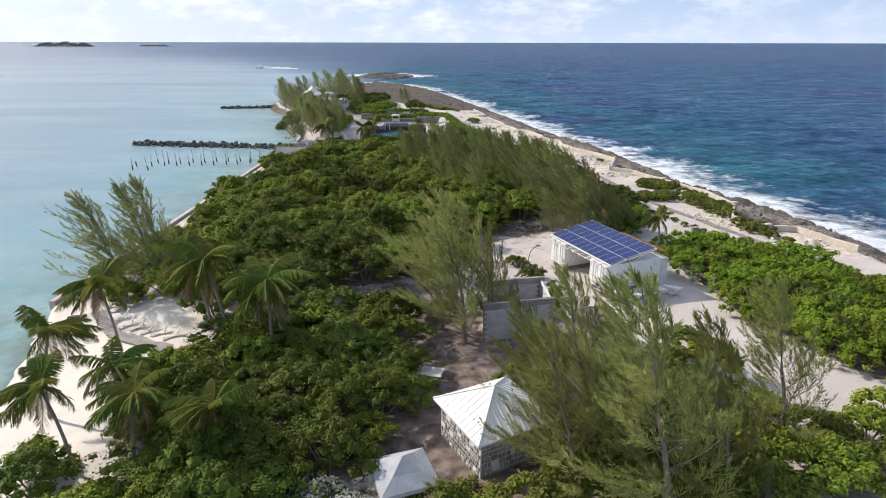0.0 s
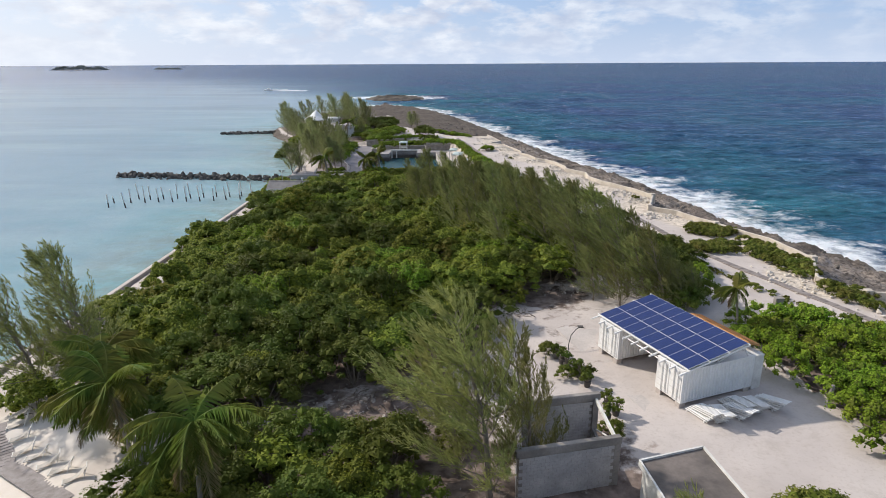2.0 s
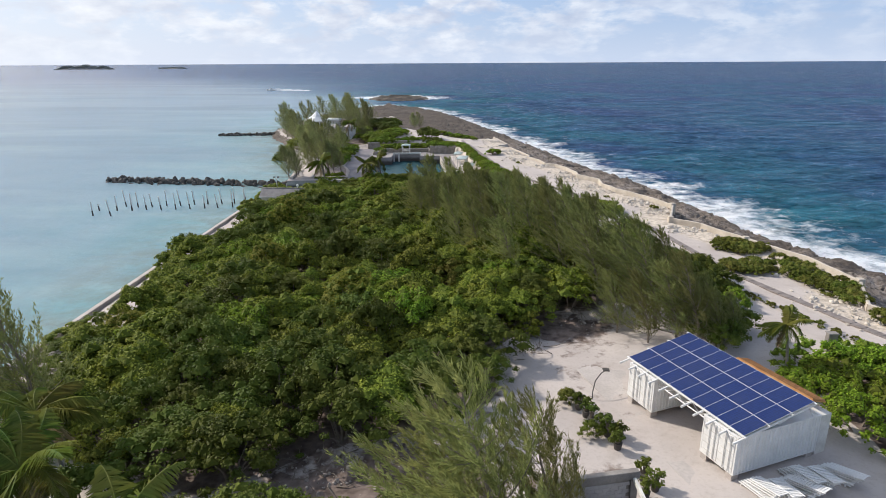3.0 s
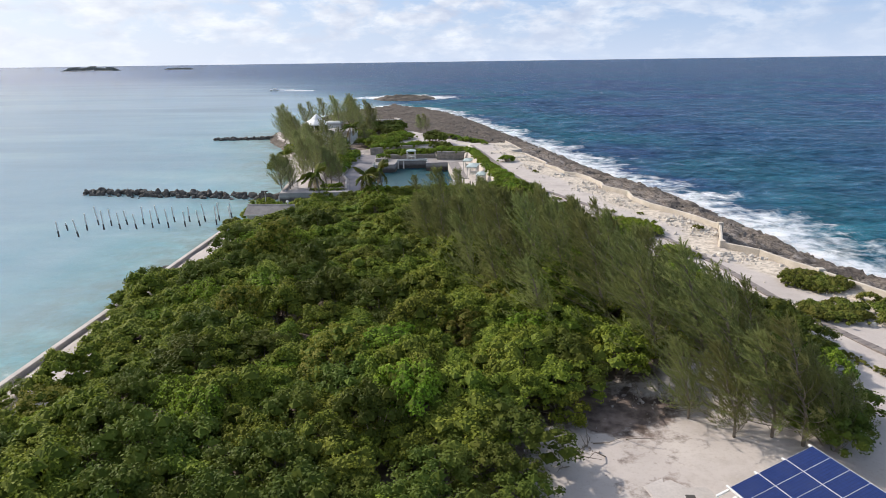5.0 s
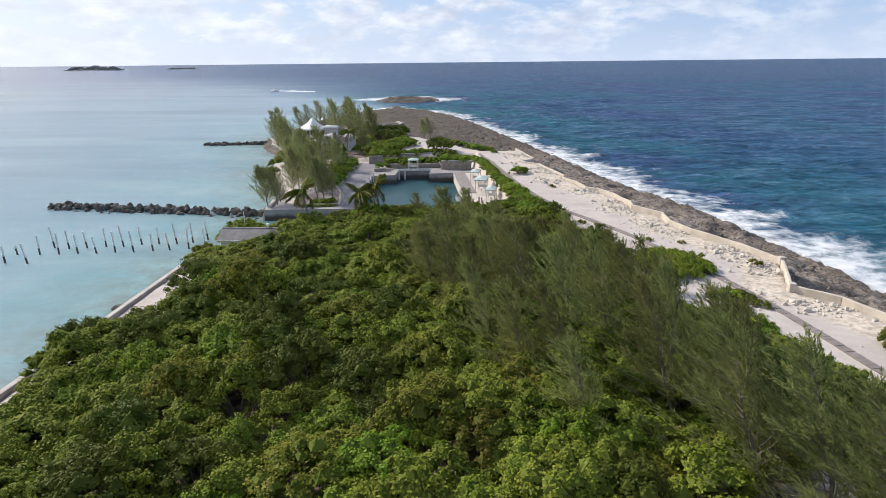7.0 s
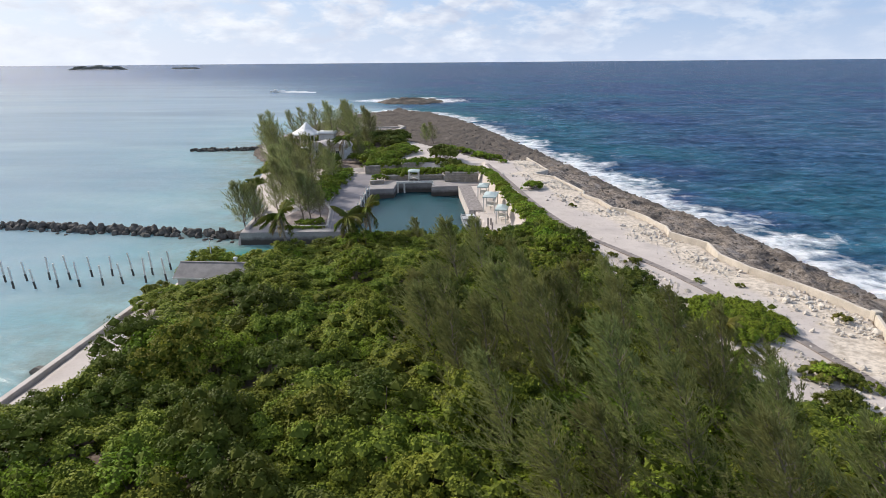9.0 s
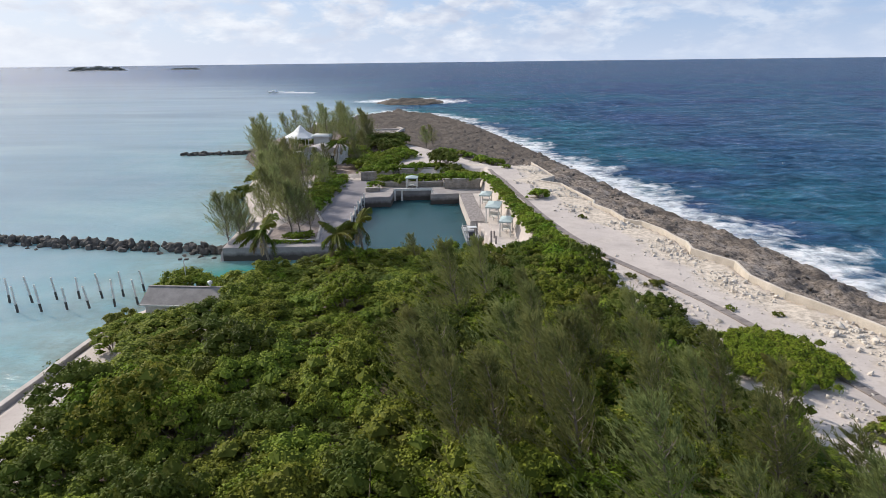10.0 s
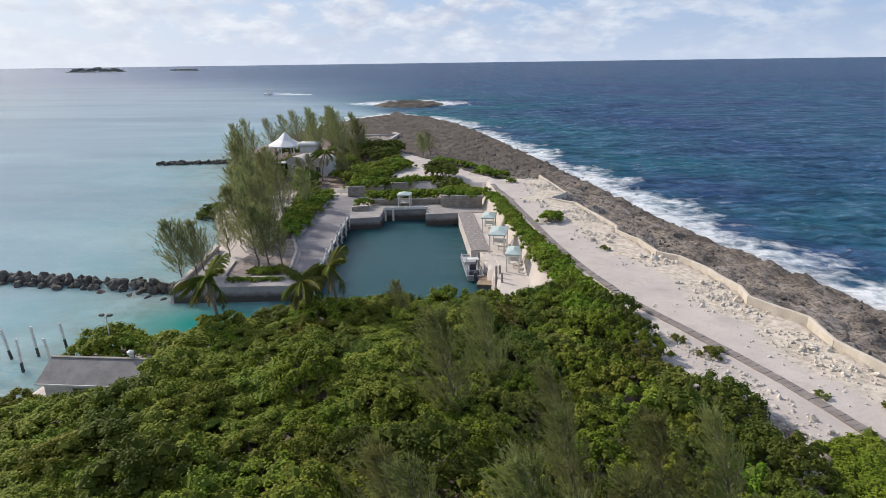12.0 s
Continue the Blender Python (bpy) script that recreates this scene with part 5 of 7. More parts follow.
# white-topped posts standing in the lagoon
POSTS = [(-64.4, 124.6), (-61, 124.4), (-59.5, 128.6), (-57, 129), (-54.3, 129.1), (-51.9, 129.6), (-49.3, 129.8), (-46.9, 130.5), (-44.6, 131), (-42.1, 131.5), (-39.8, 132.2), (-65.3, 128.3), (-62.1, 128.3), (-62.1, 131.6), (-59.7, 131.2), (-57.2, 131.6), (-54.8, 132.2), (-52.2, 132.4), (-50, 133.4), (-47.6, 133.7), (-44.9, 133.9), (-42.8, 134.5), (-41.2, 136.2)]
for k, (x, y) in enumerate(POSTS):
    h_ = 2.5 + 0.7 * math.sin(k * 2.3) ** 2 + (-1.2 if k in (11,) else 0)
    t = thing("lagoon_post", pose(x, y, -0.8, 3 * math.sin(k * 1.9), -4 + 3 * math.cos(k * 2.7), 0), "slim timber post in the lagoon, white above a dark wet foot", "post", "lagoon posts")
    part("foot", tube(bmesh.new(), [(0, 0, 0), (0, 0, 1.75)], [0.13, 0.12], 8), DARKWOOD, t)
    part("shaft", tube(bmesh.new(), [(0, 0, 1.75), (0, 0, 0.8 + h_)], [0.121, 0.1], 8), OFFWHITE, t)
t = thing("shore_rock", pose(-39.6, 109.5, -0.1), "dark wet boulder in the shallows", "rock")
part("boulder", DARKROCKS[2].copy(), None, t)
t.scale = (1.1, 0.8, 0.8)


# ---- hut by the lagoon ----
def hut():
    t = thing("shore_hut", pose(-30.4, 125.2, 1.5, 0, 0, -1.5), "small white hut with a grey shingle gable roof among bushes", "hut")
    part("wall", boxes((-3.4, -1.75, -0.2, 3.4, 1.75, 2.35)), OFFWHITE, t)
    for s in (-1, 1):
        bm = bmesh.new()
        x0 = s * 3.402
        vs = [bm.verts.new((x0, -1.75, 2.3)), bm.verts.new((x0, 1.75, 2.3)), bm.verts.new((x0, 0, 3.25))]
        vs2 = [bm.verts.new((x0 - s * 0.15, v.co.y, v.co.z)) for v in vs]
        bm.faces.new(vs)
        bm.faces.new(vs2[::-1])
        for k in range(3):
            bm.faces.new((vs[k], vs[(k + 1) % 3], vs2[(k + 1) % 3], vs2[k]))
        part("gable", bm, OFFWHITE, t)
    for s in (-1, 1):
        bm = bmesh.new()
        vs = [bm.verts.new((x, s * y, z + dz)) for dz in (0.0, -0.1) for x, y, z in ((-3.75, 2.1, 2.24), (3.75, 2.1, 2.24), (3.75, 0.0, 3.42), (-3.75, 0.0, 3.42))]
        for q in ((0, 1, 2, 3), (7, 6, 5, 4), (0, 4, 5, 1), (1, 5, 6, 2), (2, 6, 7, 3), (3, 7, 4, 0)):
            bm.faces.new([vs[i] for i in q])
        part("roof_slope", bm, GREYROOF, t)
    part("ridge_cap", boxes((-3.77, -0.14, 3.36, 3.77, 0.14, 3.45), bevel=0.03), DARKCON, t)
    part("fascia", boxes((-3.76, -2.14, 2.12, 3.76, -2.09, 2.28)), OFFWHITE, t)
    part("window", boxes((-1.2, -1.79, 0.9, -0.3, -1.74, 1.8)), plain("dark_pane", (0.03, 0.04, 0.05), (0.05, 0.06, 0.07), 1, 0.15, 0), t)
    part("door", boxes((3.38, -0.5, -0.1, 3.46, 0.5, 1.95)), DARKWOOD, t)


hut()
t = thing("roof_vent", pose(-28.0, 125.3, 4.9), "small white turbine vent on the ridge of the hut", "vent")
part("cowl", tube(bmesh.new(), [(0, 0, 0), (0, 0, 0.25), (0, 0, 0.3), (0, 0, 0.5), (0, 0, 0.6)], [0.1, 0.1, 0.22, 0.24, 0.08], 10), WHITE, t)
t = thing("flood_lamp", pose(-33.4, 131.2, 1.3), "slim pole with two dark floodlight heads", "lamp")
part("pole", tube(bmesh.new(), [(0, 0, 0), (0, 0, 4.3)], [0.07, 0.05], 8), METAL, t)
for s in (-1, 1):
    part("head", boxes((s * 0.35 - 0.2, -0.15, 4.3, s * 0.35 + 0.2, 0.15, 4.5), bevel=0.04), DARKWOOD, t)


# ---- gazebo and white house among the casuarinas ----
def gazebo():
    t = thing("gazebo", pose(-49.5, 233.5, 2.6), "white gazebo with a pointed tent-like roof among trees", "gazebo")
    n = 8
    bm = bmesh.new()
    ring = [bm.verts.new((3.3 * math.cos(k * math.tau / n), 3.3 * math.sin(k * math.tau / n), 3.0)) for k in range(n)]
    low = [bm.verts.new((3.3 * math.cos(k * math.tau / n), 3.3 * math.sin(k * math.tau / n), 2.75)) for k in range(n)]
    mid = [bm.verts.new((1.5 * math.cos(k * math.tau / n), 1.5 * math.sin(k * math.tau / n), 4.0)) for k in range(n)]
    apex = bm.verts.new((0, 0, 5.5))
    for k in range(n):
        j = (k + 1) % n
        bm.faces.new((low[k], low[j], ring[j], ring[k]))
        bm.faces.new((ring[k], ring[j], mid[j], mid[k]))
        bm.faces.new((mid[k], mid[j], apex))
    bm.faces.new(low[::-1])
    part("roof", bm, WHITE, t)
    for k in range(n):
        a = k * math.tau / n
        part("post", tube(bmesh.new(), [(3.0 * math.cos(a), 3.0 * math.sin(a), -0.4), (3.0 * math.cos(a), 3.0 * math.sin(a), 2.8)], [0.1, 0.1], 8), WHITE, t)
    part("wing_roof", boxes((2.6, -1.3, 2.75, 6.4, 1.6, 3.5), bevel=0.25), WHITE, t)
    part("wing_wall", boxes((2.9, -1.0, -0.4, 6.1, 1.3, 2.8)), OFFWHITE, t)
    t.scale = (1.3, 1.3, 1.25)


gazebo()


def white_house():
    t = thing("white_house", pose(-38.6, 216.5, 2.3, 0, 0, -12), "weathered white house with arched walls half hidden by trees", "house")
    glass = bpy.data.materials["dark_pane"]
    part("wall", boxes((-4.5, -2.6, -0.5, 4.5, 2.6, 3.0)), OFFWHITE, t)
    for x0 in (-2.35, 2.35):
        bm = bmesh.new()
        arc = [(x0 + 2.3 * math.cos(a), 2.7 + 1.35 * math.sin(a)) for a in np.linspace(math.pi, 0, 13)]
        a_, b_ = [bm.verts.new((x, -2.9, z)) for x, z in arc], [bm.verts.new((x, 2.9, z)) for x, z in arc]
        for k in range(12):
            bm.faces.new((a_[k], a_[k + 1], b_[k + 1], b_[k]))
        bm.faces.new(a_[::-1])
        bm.faces.new(b_)
        bm.faces.new((a_[0], b_[0], b_[-1], a_[-1]))
        part("vaulted_roof", bm, CONCRETE, t)
    part("awning", boxes((-7.2, -3.4, 2.5, -4.6, -0.6, 2.75), bevel=0.1), WHITE, t)
    for x in (-7.0, -4.9):
        part("awning_post", tube(bmesh.new(), [(x, -3.2, -0.5), (x, -3.2, 2.55)], [0.08, 0.08], 8), WHITE, t)
    for x in (-2.6, 0.2, 2.8):
        w = part("window", boxes((x - 0.6, -2.68, 0.7, x + 0.6, -2.55, 2.1)), WHITE, t)
        part("pane", boxes((x - 0.5, -2.71, 0.8, x - 0.03, -2.66, 2.0), (x + 0.03, -2.71, 0.8, x + 0.5, -2.66, 2.0)), glass, w)


white_house()

# low concrete foundation out on the rocks
found = thing("old_foundation", pose(0, 0, 0), "ruined low concrete foundation walls on dark rock", "ruin")
for a, b in (((-31.4, 262.9), (-29.6, 293.0)), ((-29.6, 293.0), (-40.7, 291.5)), ((-31.9, 299), (-29.0, 293.4)), ((-40.7, 291.5), (-43, 268)), ((-43, 264), (-31.4, 262.9))):
    w = Vector((b[0] - a[0], b[1] - a[1], 0)).normalized()
    n_ = Vector((-w.y, w.x, 0)) * 0.45
    part("low_wall", prism([(a[0] + n_.x, a[1] + n_.y), (a[0] - n_.x, a[1] - n_.y), (b[0] - n_.x, b[1] - n_.y), (b[0] + n_.x, b[1] + n_.y)], 0.6, 1.95, 0.05), CONCRETE, found)
part("floor", prism([(-42.4, 265), (-31.8, 263.6), (-30.2, 292), (-40.3, 290.8)], 0.6, 1.45), DARKCON, found)


# ---- islet and far islands ----
def rocky_islet():
    bm = bmesh.new()
    n, m = 40, 14
    rows = []
    for j in range(m):
        r = 1 - j / (m - 1)
        row = []
        for k in range(n):
            a = k * math.tau / n
            w = 1 + 0.18 * noise.noise(Vector((math.cos(a) * 1.5, math.sin(a) * 1.5, 3)))
            x, y = -44 + 22 * r * w * math.cos(a), 456 + 18 * r * w * math.sin(a)
            z = 2.9 * (1 - r**2.2) ** 0.6 + noise.noise(Vector((x * 0.22, y * 0.22, 0))) * 1.5 * (1 - r) ** 0.3 + noise.noise(Vector((x * 0.7, y * 0.7, 5))) * 0.8 * (1 - r) ** 0.3 - 0.6
            row.append(bm.verts.new((x, y, z)))
        rows.append(row)
    for a, b in zip(rows, rows[1:]):
        for k in range(n):
            bm.faces.new((a[k], a[(k + 1) % n], b[(k + 1) % n], b[k]))
    ob = part("rocky_islet", bm, plain("islet_rock", (0.05, 0.042, 0.034), (0.15, 0.12, 0.09), 0.25, 0.95, 0.9, 1.5, dist=0.5), None)
    tagged(ob, "low dark rocky islet ringed with surf", "islet", kind="structure")


rocky_islet()


def far_island(x0, x1, y, h_, seed):
    """A low wooded cay near the horizon: sand rim and an uneven mass of treetops."""
    rng = np.random.default_rng(seed)
    t = thing("far_island", pose((x0 + x1) / 2, y, 0), "low wooded cay on the horizon with a pale beach", "island", kind="structure")
    L = x1 - x0
    part("beach", prism([(L / 2 * math.cos(a), 26 * math.sin(a)) for a in np.linspace(0, math.tau, 24, endpoint=False)], -1, 1.2), PALEROCK, t)
    n = int(L * 14)
    u = rng.uniform(-0.46, 0.46, n)
    prof = h_ * np.clip(0.35 + 0.5 * np.cos(u * 3.0) + 0.22 * np.sin(u * 19 + seed) + 0.12 * np.sin(u * 47), 0.12, 1.2) * np.clip((0.47 - np.abs(u)) * 9, 0, 1)
    p = np.stack([u * L, rng.normal(size=n) * 7, 1.0 + prof * rng.uniform(0, 1, n) ** 0.5], 1)
    nrm = unit(rng.normal(size=(n, 3)) + np.array([0, -0.6, 0.8]))
    part("woods", quads("woods", leaf_quads(rng, p, nrm, 3.6, 3.0), HAZEWOOD), None, t)


far_island(-1385, -1180, 2140, 13, 1)
far_island(-1075, -975, 2240, 4, 2)
t = thing("speed_boat", pose(-172, 585, 0.0, 0, 0, 88), "small white motorboat crossing the lagoon", "boat")
bm = bmesh.new()
rings = []
for y, w, z in ((-4.2, 1.3, 0.9), (0.0, 1.5, 1.0), (2.6, 1.2, 1.2), (4.6, 0.1, 1.5)):
    rings.append([bm.verts.new(p) for p in ((-w, y, z), (-w * 0.8, y, 0.0), (w * 0.8, y, 0.0), (w, y, z))])
for a, b in zip(rings, rings[1:]):
    for k in range(4):
        bm.faces.new((a[k], a[(k + 1) % 4], b[(k + 1) % 4], b[k]))
bm.faces.new(rings[0][::-1])
bm.faces.new(rings[-1])
part("hull", bm, WHITE, t)
part("cabin", boxes((-1.0, -1.4, 0.95, 1.0, 1.4, 2.4), bevel=0.25), WHITE, t)
bm = bmesh.new()
for s_ in (-1, 1):
    rows = [(s_ * 0.2, s_ * (1.6 + 0.3 * k), -3.6 - 3.2 * k, (1.7 - 0.14 * k) * (1 + 0.25 * math.sin(k * 2.1))) for k in range(11)]
    for (i0, o0, y0, z0), (i1, o1, y1, z1) in zip(rows, rows[1:]):
        q = [bm.verts.new(p) for p in ((i0, y0, z0), (o0, y0, 0.03), (o1, y1, 0.03), (i1, y1, z1))]
        bm.faces.new(q)
part("wake", bm, plain("wake_foam", (0.7, 0.73, 0.75), (0.85, 0.87, 0.88), 0.6, 0.6, 0.2, 3), t)


# ---- containers with the solar roof ----
D = Vector((-0.385, 0.923, 0)).normalized()
N = Vector((D.y, -D.x, 0))


def oriented(x, y, z):
    """Frame with x along D (across the containers) and y along N (their length)."""
    return Matrix(((D.x, N.x, 0, x), (D.y, N.y, 0, y), (0, 0, 1, z), (0, 0, 0, 1)))


def container_unit(m):
    t = thing("storage_container", m, "white steel storage container raised on concrete feet", "container", "storage containers")
    W, L, z0, z1 = 2.44, 6.06, 0.56, 2.92
    bm = bmesh.new()
    # corrugated long sides: a folded outline, extruded upwards
    side = []
    n = 24
    for k in range(n):
        y = 0.1 + (L - 0.2) * k / n
        s = (L - 0.2) / n
        side += [(0.0, y), (0.0, y + s * 0.35), (0.035, y + s * 0.5), (0.035, y + s * 0.85)]
    outline = [(0.02, 0.03)] + side + [(0.02, L - 0.03)]
    outline += [(W - x, y) for x, y in reversed(outline)]
    lo = [bm.verts.new((x, y, z0 + 0.08)) for x, y in outline]
    hi = [bm.verts.new((x, y, z1 - 0.08)) for x, y in outline]
    k = len(lo)
    for i in range(k):
        bm.faces.new((lo[i], lo[(i + 1) % k], hi[(i + 1) % k], hi[i]))
    bm.faces.new(hi)
    bm.faces.new(lo[::-1])
    part("body", bm, WHITE, t)
    bm = bmesh.new()
    for x in (0, W - 0.1):
        for y in (0, L - 0.1):
            box(bm, x, y, z0, x + 0.1, y + 0.1, z1)
    for z in (z0, z1 - 0.1):
        for x in (0, W - 0.1):
            box(bm, x - 0.004, 0.1, z, x + 0.104, L - 0.1, z + 0.1)
        for y in (0, L - 0.1):
            box(bm, 0.1, y - 0.004, z, W - 0.1, y + 0.104, z + 0.1)
    part("corner_frame", bm, WHITE, t)
    for s in (0, 1):
        x0 = 0.12 + s * 1.11
        d = part("door", boxes((x0, -0.02, z0 + 0.12, x0 + 1.08, 0.05, z1 - 0.12), bevel=0.015), WHITE, t)
        bm = bmesh.new()
        for x in (x0 + 0.25, x0 + 0.62):
            tube(bm, [(x, -0.06, z0 + 0.08), (x, -0.06, z1 - 0.08)], [0.025, 0.025], 6)
        part("lock_rod", bm, METAL, d)
        bm = bmesh.new()
        for z in (0.9, 1.35, 1.8, 2.25):
            box(bm, x0 + 0.05, -0.035, z, x0 + 1.03, -0.018, z + 0.05)
        part("door_rib", bm, OFFWHITE, d)
    for x in (0.15, W - 0.45):
        for y in (0.1, L - 0.5):
            part("foot", boxes((x - 0.1, y - 0.1, -0.1, x + 0.35, y + 0.4, z0), bevel=0.02), CONCRETE, t)
    return t


slab("yard_pad", [(8.9, 63.2), (13.0, 65.6), (24.6, 57.2), (25.2, 49.6), (16.5, 46.2), (13.2, 48.6)], 3.3, 4.02, YARDCON, "pale worn concrete pad under the containers", "concrete pad", bevel=0.03)
container_unit(oriented(15.0, 50.7, 3.88))
container_unit(oriented(15.0 + 6.6 * D.x, 50.7 + 6.6 * D.y, 3.88))

PVBLUE = Mat("solar_cells")
_obj = PVBLUE.n.new("ShaderNodeTexCoord").outputs["Object"]
_map = PVBLUE.n.new("ShaderNodeMapping")
_map.inputs["Scale"].default_value = (6.06, 6.06, 0.0)
PVBLUE.l.new(_obj, _map.inputs[0])
_br = PVBLUE.n.new("ShaderNodeTexBrick")
_br.offset = 0.0
_br.inputs["Scale"].default_value = 1.0
_br.inputs["Mortar Size"].default_value = 0.05
_br.inputs["Brick Width"].default_value = 1.0
_br.inputs["Row Height"].default_value = 1.0
_br.inputs["Color1"].default_value = (0.014, 0.03, 0.12, 1)
_br.inputs["Color2"].default_value = (0.018, 0.037, 0.145, 1)
_br.inputs["Mortar"].default_value = (0.008, 0.016, 0.07, 1)
PVBLUE.l.new(_map.outputs[0], _br.inputs["Vector"])
_dust = PVBLUE.ramp(PVBLUE.noise(0.9, 4), (0.4, 0.0), (0.75, 0.12))
PVBLUE = PVBLUE.done(PVBLUE.mix(_dust, _br.outputs[0], (0.1, 0.1, 0.13)), 0.3, spec=0.3)
ALU = plain("anodised_frame", (0.5, 0.51, 0.53), (0.6, 0.61, 0.63), 2, 0.4, 0.0, 12)


def solar_roof():
    t = thing("solar_roof", oriented(15.0, 50.7, 3.78), "blue solar panels on a sloping white steel frame over the containers", "solar roof")
    slope = Matrix.Translation((-0.12, 0.22, 3.1)) @ Euler((math.atan2(0.95, 4.9), 0, 0)).to_matrix().to_4x4()
    cells = mesh_of("cells", [(0.007, 0.011, 0.038), (0.983, 0.011, 0.038), (0.983, 1.639, 0.038), (0.007, 1.639, 0.038)], [(0, 1, 2, 3)], PVBLUE)
    bm = boxes((0, 0, 0, 0.99, 0.012, 0.042), (0, 1.638, 0, 0.99, 1.65, 0.042), (0, 0.012, 0, 0.008, 1.638, 0.042), (0.982, 0.012, 0, 0.99, 1.638, 0.042), (0.014, 0.016, 0.0, 0.976, 1.634, 0.03))
    rim = bpy.data.meshes.new("rim")
    bm.to_mesh(rim)
    bm.free()
    rim.materials.append(ALU)
    for i in range(10):
        for j in range(3):
            p = new("solar_panel", rim)
            p.parent = t
            p.matrix_local = slope @ Matrix.Translation((i * 0.955, j * 1.66, 0.07)) @ Matrix.Diagonal((0.95, 0.985, 1, 1))
            c = new("cells", cells)
            c.parent = p
    bm = bmesh.new()
    for j in range(4):
        for s in (0.0,):
            box(bm, -0.15, j * 1.66 - 0.07 if j else -0.05, -0.02, 9.75, (j * 1.66 + 0.02) if j else 0.05, 0.065)
    o = part("purlin", bm, WHITE, t)
    o.matrix_local = slope
    for i in range(11):
        o = part("rafter", boxes((i * 0.96 - 0.05, -0.75, -0.14, i * 0.96 + 0.03, 5.1, -0.03)), WHITE, t)
        o.matrix_local = slope
    bm = bmesh.new()
    for x in (0.2, 2.2, 6.8, 8.8):
        for y0, z0, y1, z1 in ((0.3, 2.95, 0.3, 3.05), (5.6, 2.95, 5.0, 3.95), (3.0, 2.95, 5.0, 3.9), (3.0, 2.95, 3.0, 3.55)):
            tube(bm, [(x, y0, z0), (x, y1, z1)], [0.04, 0.04], 6)
    part("strut", bm, WHITE, t)
    bm = bmesh.new()
    for y, z in ((0.35, 3.0), (0.35, 2.55), (4.9, 3.8)):
        tube(bm, [(2.3, y, z), (6.7, y, z)], [0.04, 0.04], 6)
    for k in range(6):
        a, b = 2.4 + 0.7 * k, 2.4 + 0.7 * (k + 1)
        tube(bm, [(a, 0.35, 2.55 if k % 2 else 3.0), (b, 0.35, 3.0 if k % 2 else 2.55)], [0.025, 0.025], 5)
    part("truss", bm, WHITE, t)


solar_roof()
ORANGE = plain("clay_tiles", (0.42, 0.2, 0.07), (0.55, 0.29, 0.11), 1.2, 0.85, 0.3, 9)


def tool_store():
    """The small white store behind, with a roof of clay tiles in rows."""
    t = thing("tool_store", oriented(15.0, 50.7, 3.75), "small white store with an orange clay-tiled lean-to roof", "shed")
    part("wall", boxes((0.1, 6.2, -0.1, 6.2, 7.0, 2.9)), OFFWHITE, t)
    roof = part("roof", boxes((0.6, 0, -0.08, 6.2, 1.1, 0.0)), ORANGE, t)
    m = Matrix.Translation((0, 6.0, 3.65)) @ Euler((math.atan2(-0.4, 1.4), 0, 0)).to_matrix().to_4x4()
    roof.matrix_local = m
    bm = bmesh.new()
    for j in range(3):
        tube(bm, [(0, j * 0.34, 0.03), (0, j * 0.34 + 0.37, 0.0)], [0.085, 0.1], 6)
    tile = bpy.data.meshes.new("ridge_tile")
    bm.to_mesh(tile)
    bm.free()
    tile.materials.append(ORANGE)
    for k in range(33):
        o = new("ridge_tile", tile)
        o.parent = roof
        o.matrix_local = Matrix.Translation((0.72 + k * 0.165, 0, 0.0))


tool_store()


def lounger_proto():
    t = thing("stacked_lounger", pose(0, 0, -60), "white slatted sun lounger stacked flat on others", "sun lounger", "stacked sun loungers")
    for x in (0, 0.62):
        part("rail", boxes((x, 0, 0.12, x + 0.05, 1.95, 0.18), bevel=0.012), WHITE, t)
    for k in range(13):
        part("slat", boxes((0.05, 0.05 + k * 0.145, 0.15, 0.62, 0.15 + k * 0.145, 0.175)), WHITE, t)
    for x in (0.0, 0.62):
        for y in (0.2, 1.65):
            part("leg", boxes((x, y, 0, x + 0.05, y + 0.06, 0.13)), WHITE, t)
    return t


lp = lounger_proto()
for k in range(6):
    for j in range(5):
        m = oriented(15.0, 50.7, 3.98) @ Matrix.Translation((-0.2 - 0.13 * j - 0.35 * (k % 3), 0.2 + k * 0.92 + 0.06 * j, 0.1 + 0.11 * j)) @ Euler((0, 0, radians(90 + 14 * math.sin(k * 2.2) + 3 * math.sin(j * 2.0)))).to_matrix().to_4x4() @ Euler((radians(2 + 2 * j), 0, 0)).to_matrix().to_4x4()
        copy_thing(lp, m)
drop(lp)

# ---- roofless block room ----
BLOCK = plain("grey_blocks", (0.36, 0.34, 0.33), (0.5, 0.48, 0.46), 0.9, 0.9, 0.3, 8)


def block_wall(t, a, b, z0, z1, thick=0.2, skip=None):
    """Blocks laid in running bond, joints recessed against a mortar core."""
    a, b = Vector((*a, 0)), Vector((*b, 0))
    L, way = (b - a).length, (b - a).normalized()
    m = Matrix(((way.x, -way.y, 0, a.x), (way.y, way.x, 0, a.y), (0, 0, 1, z0), (0, 0, 0, 1)))
    core = part("core", boxes((0, 0.02, 0, L, thick - 0.02, z1 - z0)), DARKCON, t)
    core.matrix_world = m
    bm = boxes((0, 0, 0, 0.4, thick, 0.2), bevel=0.008)
    whole = bpy.data.meshes.new("block")
    bm.to_mesh(whole)
    bm.free()
    whole.materials.append(BLOCK)
    n = int(L / 0.412)
    for r in range(int((z1 - z0) / 0.21)):
        for k in range(n):
            x = k * 0.412 + (0.2 if r % 2 else 0.0)
            if x + 0.4 > L:
                continue
            o = new("block", whole)
            o.parent = t
            o.matrix_local = m @ Matrix.Translation((x, 0.0, r * 0.21 + 0.005))


